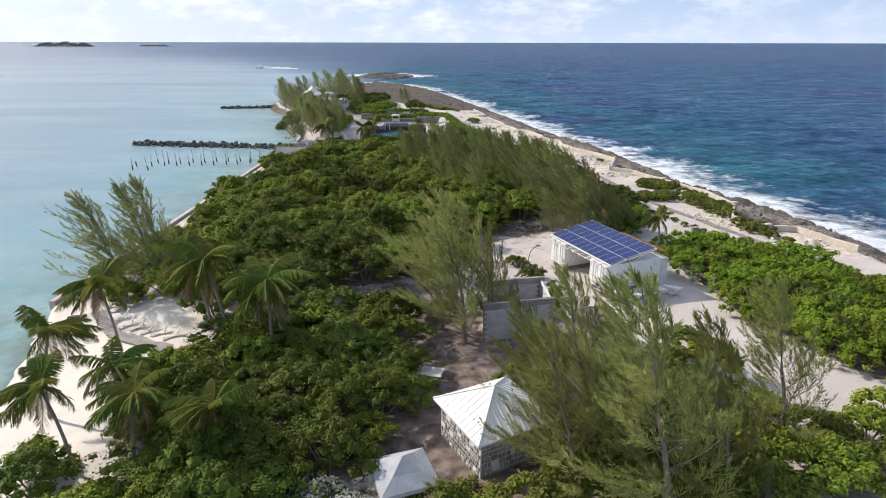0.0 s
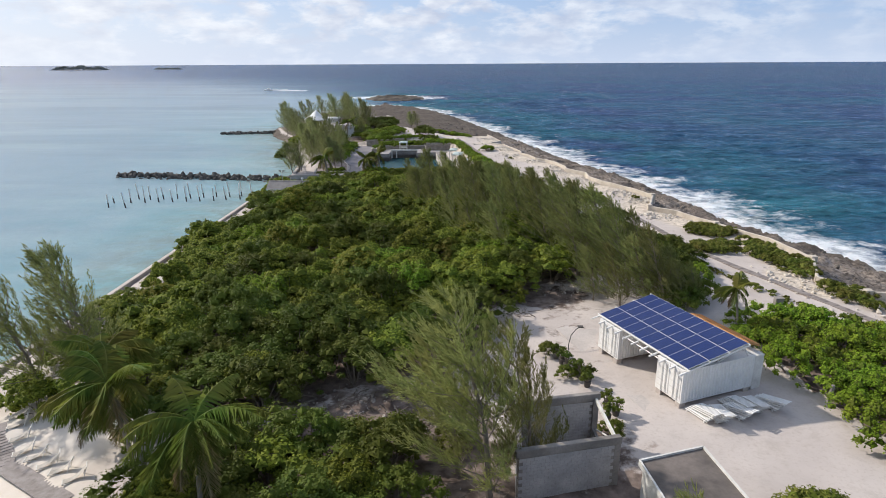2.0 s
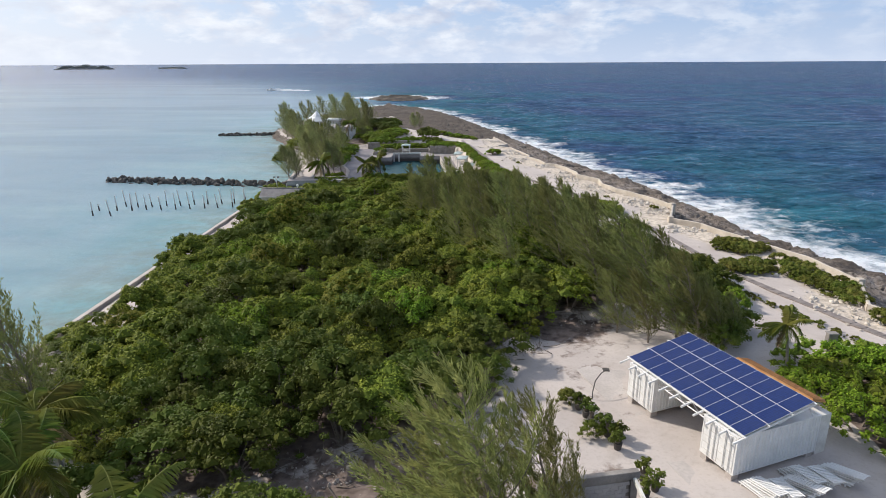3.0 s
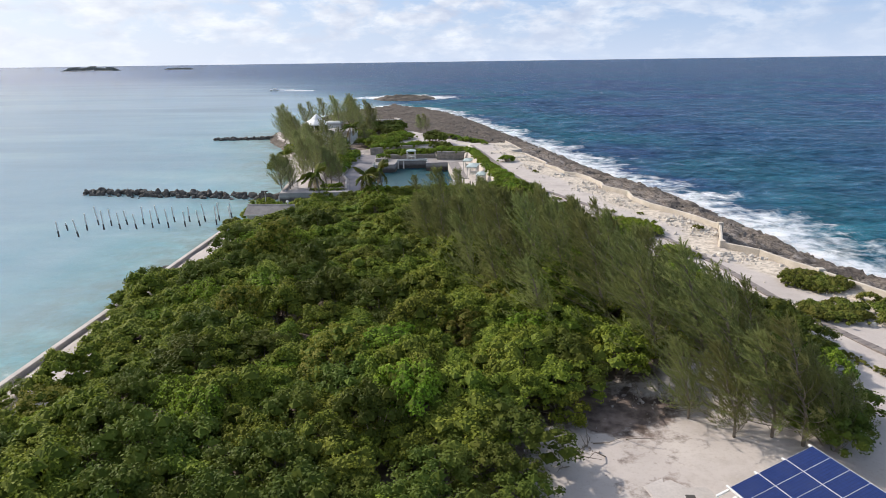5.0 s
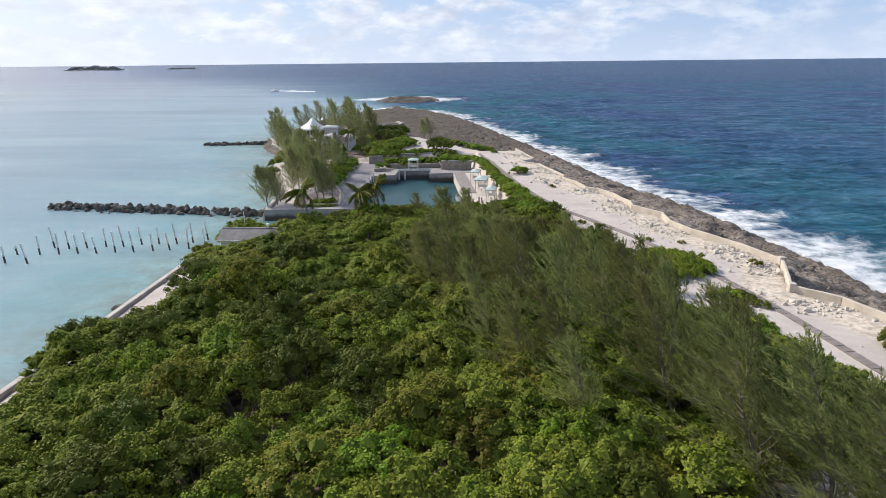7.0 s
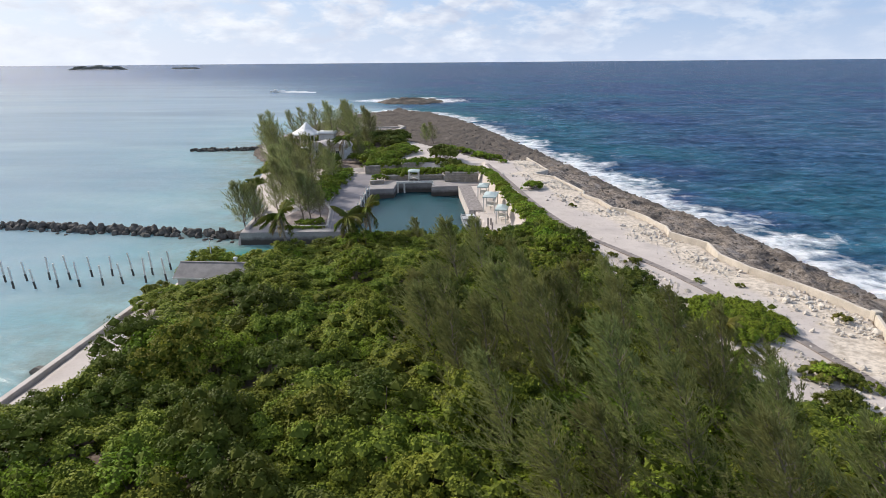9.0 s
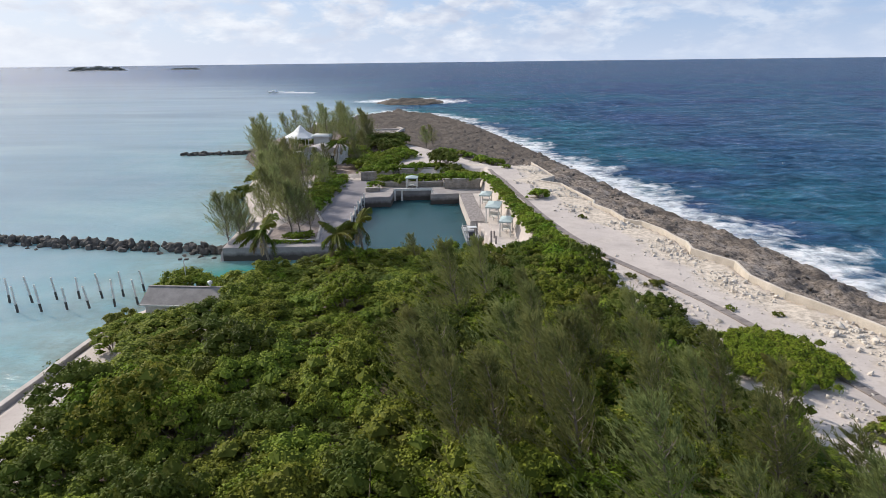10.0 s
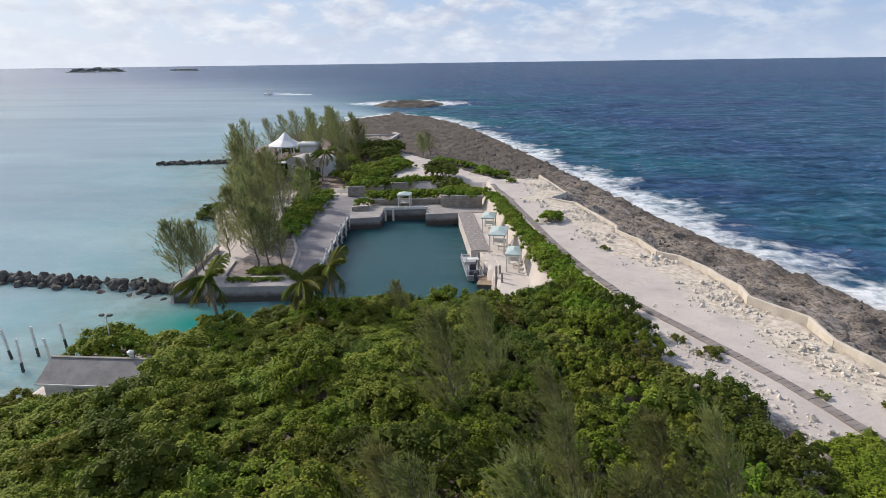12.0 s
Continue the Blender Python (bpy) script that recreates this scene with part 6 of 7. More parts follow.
def roofless_room():
    t = thing("roofless_room", pose(0, 0, 0), "roofless grey concrete-block room with dark ring beams", "building")
    A, B, C, E = (3.7, 42.0), (8.9, 43.3), (8.7, 47.6), (4.2, 46.6)
    block_wall(t, A, B, 3.7, 6.55)
    block_wall(t, E, C, 3.7, 6.55)
    block_wall(t, (3.9, 46.4), (3.6, 42.2), 3.7, 6.55)
    block_wall(t, (8.95, 43.6), (8.78, 47.4), 3.7, 4.75)
    def beam(a, b, z0, z1, w, mat):
        d = Vector((b[0] - a[0], b[1] - a[1], 0)).normalized()
        n = Vector((-d.y, d.x, 0)) * w / 2
        part("ring_beam", prism([(a[0] - n.x, a[1] - n.y), (b[0] - n.x, b[1] - n.y), (b[0] + n.x, b[1] + n.y), (a[0] + n.x, a[1] + n.y)], z0, z1, 0.02), mat, t)
    beam((3.5, 42.05), (9.15, 43.45), 6.55, 6.95, 0.34, DARKCON)
    beam((4.0, 46.7), (9.0, 47.8), 6.55, 6.95, 0.34, DARKCON)
    beam((3.72, 42.3), (4.05, 46.5), 6.55, 6.9, 0.26, DARKCON)
    beam((8.95, 43.7), (8.75, 47.5), 6.5, 6.72, 0.14, OFFWHITE)
    for x, y in ((8.98, 43.45), (8.75, 47.62)):
        part("column", boxes((x - 0.17, y - 0.17, 3.6, x + 0.17, y + 0.17, 6.55), bevel=0.02), DARKCON, t)
    bm = tube(bmesh.new(), [(8.95, 43.8, 6.4), (8.78, 47.2, 4.8)], [0.05, 0.05], 6)
    part("brace", bm, OFFWHITE, t)
    part("floor", prism([A, B, C, E], 3.6, 3.86), DARKCON, t)


roofless_room()
BROWNROOF = plain("rusty_felt_roof", (0.10, 0.085, 0.075), (0.19, 0.16, 0.14), 0.7, 0.9, 0.25, 5)


def flat_shed():
    t = thing("flat_shed", pose(0, 0, 0), "low pale shed with a flat dark brown felt roof", "shed")
    P = [(9.7, 41.8), (13.3, 43.0), (13.9, 38.7), (10.3, 36.6)]
    c = Vector((sum(p[0] for p in P) / 4, sum(p[1] for p in P) / 4))
    ins = [tuple(c + (Vector(p) - c) * 0.93) for p in P]
    part("wall", prism(ins, 3.6, 6.35), OFFWHITE, t)
    part("roof", prism(P, 6.35, 6.55, 0.02), BROWNROOF, t)
    for a, b in zip(P, P[1:] + P[:1]):
        d = Vector((b[0] - a[0], b[1] - a[1], 0)).normalized()
        n = Vector((-d.y, d.x, 0)) * 0.05
        part("edge_trim", prism([(a[0] - n.x, a[1] - n.y), (b[0] - n.x, b[1] - n.y), (b[0] + n.x, b[1] + n.y), (a[0] + n.x, a[1] + n.y)], 6.33, 6.66), OFFWHITE, t)


flat_shed()
COTSTONE = plain("cottage_stone", (0.2, 0.185, 0.165), (0.42, 0.39, 0.35), 2.2, 0.9, 0.5, 7)


def stone_cottage():
    """Square cottage: irregular stones in white mortar, pale hip roof with seams."""
    fx, fy = Vector((0.474, -0.88, 0)), Vector((0.88, 0.474, 0))
    m = Matrix(((fx.x, fy.x, 0, 1.5), (fx.y, fy.y, 0, 28.5), (0, 0, 1, 3.45), (0, 0, 0, 1)))
    t = thing("stone_cottage", m, "square stone cottage with a white hip roof", "house")
    h_ = 2.7
    part("wall", boxes((-2.2, 0.1, -0.2, 2.2, 4.5, h_)), WHITE, t)
    rng = np.random.default_rng(3)
    for face in range(2):
        z = 0.02
        while z < h_ - 0.15:
            hh = rng.uniform(0.2, 0.36)
            x = -2.15
            while x < 2.0:
                w = rng.uniform(0.22, 0.5)
                if rng.uniform() < 0.86:
                    r = (x, 0.06 - rng.uniform(0.0, 0.03), z, min(x + w - 0.05, 2.18), 0.14, min(z + hh - 0.05, h_ - 0.02)) if face == 0 else (2.16, 2.3 + x, z, 2.24 + rng.uniform(0, 0.03), min(2.3 + x + w - 0.05, 4.45), min(z + hh - 0.05, h_ - 0.02))
                    part("stone", boxes(r, bevel=0.03), COTSTONE, t)
                x += w
            z += hh
    bm = bmesh.new()
    e = [bm.verts.new(p) for p in ((-2.55, -0.25, h_), (2.55, -0.25, h_), (2.55, 4.85, h_), (-2.55, 4.85, h_))]
    lo = [bm.verts.new((v.co.x, v.co.y, h_ - 0.1)) for v in e]
    ap = bm.verts.new((0, 2.3, h_ + 1.5))
    for k in range(4):
        bm.faces.new((e[k], e[(k + 1) % 4], ap))
        bm.faces.new((lo[k], lo[(k + 1) % 4], e[(k + 1) % 4], e[k]))
    bm.faces.new(lo[::-1])
    roof = part("roof", bm, WHITE, t)
    bm = bmesh.new()
    for k in range(4):
        a, b = e_ = ((-2.55, -0.25), (2.55, -0.25), (2.55, 4.85), (-2.55, 4.85))[k], ((2.55, -0.25), (2.55, 4.85), (-2.55, 4.85), (-2.55, -0.25))[k]
        for s in range(1, 12):
            u = s / 12
            f = 1 - abs(2 * u - 1)
            p = Vector((a[0] + (b[0] - a[0]) * u, a[1] + (b[1] - a[1]) * u, h_ + 0.015))
            mid = Vector(((a[0] + b[0]) / 2, (a[1] + b[1]) / 2, h_))
            q = p + (Vector((0, 2.3, h_ + 1.5)) - mid) * f
            tube(bm, [tuple(p), tuple(q)], [0.022, 0.022], 4)
        tube(bm, [(a[0], a[1], h_ + 0.02), (0, 2.3, h_ + 1.53)], [0.05, 0.05], 6)
    part("seam", bm, WHITE, roof)


stone_cottage()

# ---- tent, table, lamp, pots ----
def pop_tent():
    t = thing("pop_up_canopy", pose(-1.3, 25.1, 3.4, 0, 0, 20), "square grey pop-up canopy with a pyramid top", "canopy")
    cloth = plain("grey_canvas", (0.3, 0.31, 0.32), (0.4, 0.41, 0.42), 1.2, 0.8, 0.1, 10)
    n = 8
    bm = bmesh.new()
    apex = bm.verts.new((0, 0, 3.0))
    ring = []
    for k in range(4):
        a, b = ((-1.5, -1.5), (1.5, -1.5), (1.5, 1.5), (-1.5, 1.5))[k], ((1.5, -1.5), (1.5, 1.5), (-1.5, 1.5), (-1.5, -1.5))[k]
        for s in range(n):
            u = s / n
            sag = 0.1 * math.sin(math.pi * u)
            ring.append(((a[0] + (b[0] - a[0]) * u) * (1 - sag * 0.15), (a[1] + (b[1] - a[1]) * u) * (1 - sag * 0.15), 2.05 + sag * 0.3))
    r0 = [bm.verts.new(p) for p in ring]
    r1 = [bm.verts.new((p[0] * 0.5, p[1] * 0.5, 2.48)) for p in ring]
    rl = [bm.verts.new((p[0] * 1.01, p[1] * 1.01, p[2] - 0.22)) for p in ring]
    k = len(ring)
    for i in range(k):
        j = (i + 1) % k
        bm.faces.new((rl[i], rl[j], r0[j], r0[i]))
        bm.faces.new((r0[i], r0[j], r1[j], r1[i]))
        bm.faces.new((r1[i], r1[j], apex))
    part("cover", bm, cloth, t)
    for x in (-1.42, 1.42):
        for y in (-1.42, 1.42):
            part("leg", tube(bmesh.new(), [(x, y, -0.1), (x, y, 2.05)], [0.03, 0.03], 6), METAL, t)


pop_tent()
t = thing("work_table", pose(-0.5, 36.5, gz(-0.5, 36.5), 0, 0, -13), "pale plywood work table on splayed timber legs", "table")
part("tabletop", boxes((-1.1, -0.6, 0.78, 1.1, 0.6, 0.83), bevel=0.01), plain("pale_ply", (0.5, 0.46, 0.4), (0.6, 0.56, 0.5), 1.5, 0.7, 0.1, 14), t)
part("shelf_board", boxes((-1.25, -0.45, 0.45, 0.1, 0.1, 0.49)), WOOD, t)
for x in (-0.95, 0.95):
    for y in (-0.5, 0.5):
        part("leg", tube(bmesh.new(), [(x * 1.08, y * 1.08, -0.05), (x, y, 0.78)], [0.04, 0.04], 4), DARKWOOD, t)
t = thing("path_lamp", pose(9.2, 59.0, 4.0), "bent dark pole with a flat square lamp head", "lamp")
part("pole", tube(bmesh.new(), [(0, 0, -0.1), (0.05, 0.2, 0.5), (0.3, 0.7, 1.05), (0.8, 1.3, 1.3), (1.2, 1.7, 1.32)], [0.035] * 5, 6), DARKWOOD, t)
part("head", boxes((1.0, 1.55, 1.28, 1.45, 1.95, 1.36), bevel=0.02), DARKWOOD, t)


def potted(x, y, s, k):
    t = thing("potted_shrub", pose(x, y, gz(x, y), 0, 0, 40 * k), "dark nursery pot with a small leafy shrub", "potted plant", "potted shrubs")
    part("pot", tube(bmesh.new(), [(0, 0, 0), (0, 0, 0.4), (0, 0, 0.45)], [0.2, 0.26, 0.27], 12), DARKWOOD, t)
    q, bm, _ = bush_parts(200 + k, 0.42 * s, 0.42 * s, 0.85 * s, 12, 26, 0.15, 0.1, 0.2)
    part("foliage", quads("foliage", q + np.array([0, 0, 0.42]), DARKLEAF, 3), None, t)
    part("stem", bm, BARK, t).location.z = 0.42


for k, (x, y) in enumerate(((8.1, 57.9), (8.4, 57.0), (9.1, 55.5), (9.9, 54.5), (10.3, 50.8), (10.7, 50.0), (9.6, 53.6), (8.6, 56.2), (9.3, 54.9), (10.0, 49.4))):
    potted(x, y, 0.8 + 0.3 * math.sin(k * 2.1) ** 2, k)
t = thing("utility_box", pose(28.9, 66.3, gz(28.9, 66.3)), "grey-green utility cabinet among shrubs", "utility box")
part("cabinet", boxes((-0.35, -0.25, 0, 0.35, 0.25, 1.5), bevel=0.03), DARKCON, t)
part("hood", boxes((-0.4, -0.3, 1.5, 0.4, 0.3, 1.56), bevel=0.02), DARKCON, t)
t = thing("marker_post", pose(24.9, 51.4, gz(24.9, 51.4), 2, 4, 0), "short weathered timber post beside the drive", "post")
part("shaft", tube(bmesh.new(), [(0, 0, -0.2), (0, 0, 1.35), (0, 0, 1.4)], [0.14, 0.12, 0.09], 8), WOOD, t)

# ---- beach: boarded path, sling chairs, drift timbers ----
bp = thing("beach_walk", pose(0, 0, 0), "straight grey-brown boarded walk across the beach", "boardwalk", kind="structure")
for (ax, ay), (bx, by) in (((-31.6, 51.6), (-28.0, 47.6)), ((-28.0, 47.6), (-21.4, 43.2))):
    L = math.hypot(bx - ax, by - ay)
    n = int(L / 0.32)
    w = Vector((bx - ax, by - ay, 0)).normalized()
    s = Vector((-w.y, w.x, 0)) * 0.65
    for k in range(n):
        p = Vector((ax, ay, 0)) + w * (k * L / n)
        q = p + w * (L / n - 0.03)
        z = gz(p.x, p.y) + 0.06
        part("board", prism([(p.x + s.x, p.y + s.y), (p.x - s.x, p.y - s.y), (q.x - s.x, q.y - s.y), (q.x + s.x, q.y + s.y)], z, z + 0.07), WOOD, bp)


def sling_chair(m):
    t = thing("sling_chair", m, "pale timber beach chair with a leaning sling frame", "beach chair", "beach sling chairs")
    for x in (-0.4, 0.4):
        part("base_rail", boxes((x - 0.04, -0.9, 0.02, x + 0.04, 0.9, 0.1)), OFFWHITE, t)
        part("upright", tube(bmesh.new(), [(x, -0.85, 0.08), (x, -1.35, 1.35)], [0.045, 0.04], 6), OFFWHITE, t)
    part("crossbar", boxes((-0.46, -1.39, 1.3, 0.46, -1.31, 1.38)), OFFWHITE, t)
    part("foot_bar", boxes((-0.46, 0.82, 0.1, 0.46, 0.9, 0.18)), OFFWHITE, t)
    bm = bmesh.new()
    pts = [(-1.33 + 2.15 * u, 1.28 * (1 - u) ** 2.2 + 0.16 * u) for u in np.linspace(0, 1, 9)]
    for (y0, z0), (y1, z1) in zip(pts, pts[1:]):
        vs = [bm.verts.new(p) for p in ((-0.34, y0, z0), (0.34, y0, z0), (0.34, y1, z1), (-0.34, y1, z1))]
        bm.faces.new(vs)
    part("sling", bm, plain("sling_canvas", (0.42, 0.38, 0.33), (0.52, 0.48, 0.42), 2, 0.85, 0.1, 20) if "sling_canvas" not in bpy.data.materials else bpy.data.materials["sling_canvas"], t)
    return t


sp = sling_chair(pose(-27.6, 48.6, gz(-27.6, 48.6), 0, 0, 118))
sp.scale = (0.62, 0.62, 0.62)
for k, (x, y) in enumerate(((-29.9, 51.3), (-28.7, 49.9), (-26.3, 47.9), (-24.9, 47.0), (-23.5, 46.1), (-22.0, 45.1), (-30.6, 52.6))):
    copy_thing(sp, pose(x, y, gz(x, y), 0, 0, 112 + 9 * math.sin(k * 2.7)))
for x, y, L, a in ((-34.6, 50.2, 3.6, 25), (-37.4, 55.0, 6.0, 62), (-33.2, 50.9, 1.6, 20)):
    t = thing("drift_timber", pose(x, y, gz(x, y) + 0.15, 0, 0, a), "dark weathered timber lying on the sand", "timber", "drift timbers")
    part("log", tube(bmesh.new(), [(-L / 2, 0, 0), (-L / 4, 0.05, 0.03), (L / 4, -0.05, 0.02), (L / 2, 0, 0.1)], [0.24, 0.26, 0.24, 0.2], 8), DARKWOOD, t)


# ---- low sea wall, rubble, paved track on the ocean side ----
def ocean_wall():
    t = thing("ocean_wall", pose(0, 0, 0), "low tan rendered wall zigzagging above the rocky shore", "wall", kind="structure")
    for i, (a, b) in enumerate(zip(WALL[1:], WALL[2:])):
        d = Vector((b[0] - a[0], b[1] - a[1], 0))
        L = d.length
        d.normalize()
        s = Vector((-d.y, d.x, 0)) * 0.15
        n = max(2, int(L / 1.3))
        bm = bmesh.new()
        prev = None
        for k in range(n + 1):
            p = Vector((*a, 0)) + d * (L * k / n) + s * 0.5 * noise.noise(Vector((i * 7.0, k * 0.7, 0)))
            top = 4.85 - 0.012 * max(0, p.y - 150) + 0.1 * noise.noise(Vector((p.x * 0.5, p.y * 0.5, 1)))
            ring = [bm.verts.new(q) for q in ((p.x + s.x, p.y + s.y, 2.2), (p.x - s.x, p.y - s.y, 2.2), (p.x - s.x, p.y - s.y, top - 0.04), (p.x - s.x * 0.7, p.y - s.y * 0.7, top), (p.x + s.x * 0.7, p.y + s.y * 0.7, top), (p.x + s.x, p.y + s.y, top - 0.04))]
            if prev:
                for q in range(6):
                    bm.faces.new((prev[q], prev[(q + 1) % 6], ring[(q + 1) % 6], ring[q]))
            else:
                bm.faces.new(ring)
            prev = ring
        bm.faces.new(prev[::-1])
        part("wall_segment", bm, TANWALL, t)
    for k in (2, 4, 6, 8, 9):
        x, y = WALL[k + 1]
        part("pier", boxes((x - 0.34, y - 0.34, 2.2, x + 0.34, y + 0.34, 5.05), bevel=0.05), TANWALL, t)


ocean_wall()


def rubble(name, label, pts, sizes, mat, seed):
    """Broken stones strewn on the ground, one mesh."""
    rng = np.random.default_rng(seed)
    base = [np.array([v.co for v in b.vertices]) for b in BOULDER_LOW]
    faces = [np.array([p.vertices for p in b.polygons]) for b in BOULDER_LOW]
    V, F, off = [], [], 0
    for (x, y), s in zip(pts, sizes):
        k = rng.integers(0, len(base))
        R = np.array(Euler(tuple(rng.uniform(0, 6.3, 3))).to_matrix())
        v = (base[k] * np.array([1, rng.uniform(0.6, 1), rng.uniform(0.45, 0.8)])) @ R.T * s + np.array([x, y, gz(x, y) + 0.2 * s])
        V.append(v)
        F.append(faces[k] + off)
        off += len(v)
    ob = new(name, mesh_of(name, np.concatenate(V).tolist(), np.concatenate(F).tolist(), mat))
    return tagged(ob, label, "rubble", kind="stuff")


BOULDER_LOW = []
for k in range(5):
    bm = bmesh.new()
    bmesh.ops.create_icosphere(bm, subdivisions=1, radius=1.0)
    for v in bm.verts:
        v.co *= 1 + 0.5 * noise.noise(v.co * 1.3 + Vector((k * 5.0, 0, 0)))
    me = bpy.data.meshes.new("stone_shape")
    bm.to_mesh(me)
    bm.free()
    BOULDER_LOW.append(me)
rg = np.random.default_rng(21)
pts, sizes = [], []
for _ in range(4600):
    y = rg.uniform(64, 204)
    x = float(along(WALL, y)) - 0.4 - abs(rg.normal()) * 2.6
    if noise.noise(Vector((x * 0.16, y * 0.16, 2))) > -0.12 and not (27 < x < 33 and 66 < y < 100 and rg.uniform() < 0.5):
        pts.append((x, y))
        sizes.append(min(0.5, 0.05 + rg.exponential(0.075)))
rubble("limestone_rubble", "broken pale limestone strewn along the foot of the wall", pts, sizes, PALEROCK, 1)
pts, sizes = [], []
for _ in range(1300):
    y = rg.uniform(92, 136)
    x = float(along(ROAD, y)) - 1.6 - abs(rg.normal()) * 2.0
    pts.append((x, y))
    sizes.append(0.04 + rg.exponential(0.05))
rubble("white_rubble", "small white stones beside the paved track", pts, sizes, PALEROCK, 2)
pts, sizes = [], []
for cx, cy, r, n in ((-6.5, 52.5, 5, 260), (-1.0, 49.5, 3.5, 200), (2.5, 55, 3.0, 160), (5.5, 66.5, 3.0, 170), (12, 72.5, 4.0, 160), (0.8, 41, 2.6, 120), (-11, 49.5, 2.5, 90)):
    for _ in range(n):
        a, q = rg.uniform(0, 6.28), abs(rg.normal()) * r * 0.6
        pts.append((cx + q * math.cos(a), cy + q * math.sin(a) * 0.6))
        sizes.append(0.03 + rg.exponential(0.045))
rubble("clearing_rubble", "grey and brown stones and dead wood bits on bare soil", pts, sizes, plain("mixed_debris", (0.2, 0.16, 0.13), (0.5, 0.45, 0.4), 3.0, 0.9, 0.3, 9), 3)


pts, sizes = [], []
for _ in range(2200):
    y = rg.uniform(62, 300)
    xl, xe = (float(along(WALL, y)) if y < 203 else 9.5 - (y - 203) * 0.32), float(along(COAST, y))
    x = xl + 1.0 + rg.uniform(0, 1) * (xe - xl - 1.0)
    pts.append((x, y))
    sizes.append(min(0.6, 0.1 + rg.exponential(0.12)))
rubble("shore_rocks", "dark jagged limestone blocks on the ocean shore", pts, sizes, plain("iron_shore", (0.08, 0.07, 0.06), (0.24, 0.21, 0.18), 1.2, 0.95, 0.7, 6, dist=0.05), 4)


def dead_branches():
    rng = np.random.default_rng(33)
    bm = bmesh.new()
    for cx, cy, r, n in ((-6.5, 52.0, 4.5, 34), (-1.0, 49.5, 3.0, 22), (13.5, 71.5, 2.5, 26), (6, 66.5, 2.2, 16), (1.0, 41.5, 2.0, 14)):
        for _ in range(n):
            x, y = cx + rng.normal() * r * 0.6, cy + rng.normal() * r * 0.35
            a, L = rng.uniform(0, 6.28), rng.uniform(0.5, 1.8)
            z = gz(x, y)
            p = [(x, y, z + 0.05), (x + 0.5 * L * math.cos(a), y + 0.5 * L * math.sin(a), z + rng.uniform(0.1, 0.5)), (x + L * math.cos(a + 0.3), y + L * math.sin(a + 0.3), z + rng.uniform(0.05, 0.7))]
            tube(bm, p, [0.04, 0.03, 0.012], 4)
    ob = part("dead_branches", bm, BARK, None)
    tagged(ob, "grey dead branches lying and standing on bare soil", "dead wood", kind="stuff")


dead_branches()

# hedges, patches and single shrubs
hedge = [make_bush("hedge_shrub", 90 + k, (1.25, 1.2, 1.25), 26, 28, 0.17, BRIGHT, "dense bright green hedge shrub along the lane", "hedge", "hedge along the lane", clump_r=0.36) for k in range(2)]
HEDGE = [(10.0, 138.5), (9.0, 142.5), (7.6, 149), (5.7, 157.7), (4.2, 165), (2.6, 173.2), (0.4, 184)]
HL = [(x + 0.75, y) for x, y in BANK]
for (ax, ay), (bx, by) in zip(HEDGE, HEDGE[1:]):
    n = max(2, int(math.hypot(bx - ax, by - ay) / 1.25))
    for k in range(n):
        u = k / n
        y = ay + (by - ay) * u
        xr, xl = ax + (bx - ax) * u - 0.55, float(along(HL, y))
        m_ = max(2, int((xr - xl) / 1.1) + 1)
        for j in range(m_):
            x = xl + (xr - xl) * (j + 0.5) / m_
            c = place(hedge[(k + j) % 2], x, y + RNG.uniform(-0.2, 0.2), RNG.uniform(0, 6.3), RNG.uniform(0.72, 0.95), 0.05)
            c.location.z = 4.1
def hedge_row(a, b, z, s, step=0.95):
    n = max(2, int(math.hypot(b[0] - a[0], b[1] - a[1]) / step))
    for k in range(n):
        u = (k + 0.5) / n
        c = place(hedge[k % 2], a[0] + (b[0] - a[0]) * u, a[1] + (b[1] - a[1]) * u, RNG.uniform(0, 6.3), s * RNG.uniform(0.9, 1.15))
        c.location.z = z
hedge_row((-22.6, 185.2), (-21.6, 187.4), 2.0, 1.0)
hedge_row((-26.0, 196.4), (-19.8, 198.0), 2.9, 1.15)
hedge_row((-18.2, 199.4), (-9.6, 201.6), 2.9, 1.15)
hedge_row((-25.4, 198.2), (-19.0, 200.0), 3.0, 1.2)
hedge_row((-21.0, 189.4), (-9.0, 191.0), 2.3, 1.15)
hedge_row((-21.5, 191.2), (-9.0, 193.5), 2.3, 0.95)
hedge_row((-8.0, 187.6), (-1.4, 187.3), 3.2, 1.0)
hedge_row((-8.0, 189.4), (-0.8, 189.0), 3.3, 1.0)
hedge_row((-29.2, 151.8), (-25.4, 152.0), 1.9, 0.55, 0.7)
hedge_row((-29.0, 152.7), (-25.5, 153.0), 1.9, 0.55, 0.7)
hedge_row((-31.0, 149.9), (-24.6, 150.3), 1.75, 0.4, 0.6)
for k, (a, b) in enumerate((((-29.0, 167), (-30.4, 196)), ((-30.2, 168), (-31.8, 196)), ((-31.6, 176), (-33.2, 196)))):
    hedge_row(a, b, 1.75, 1.05 + 0.1 * k, 1.6)
for a, b in (((-28.3, 203), (-19.6, 222)), ((-27.0, 201), (-18.0, 219)), ((-29.8, 205), (-21, 226)), ((-25.6, 199.5), (-20, 206))):
    hedge_row(a, b, 3.0, 1.35, 1.7)
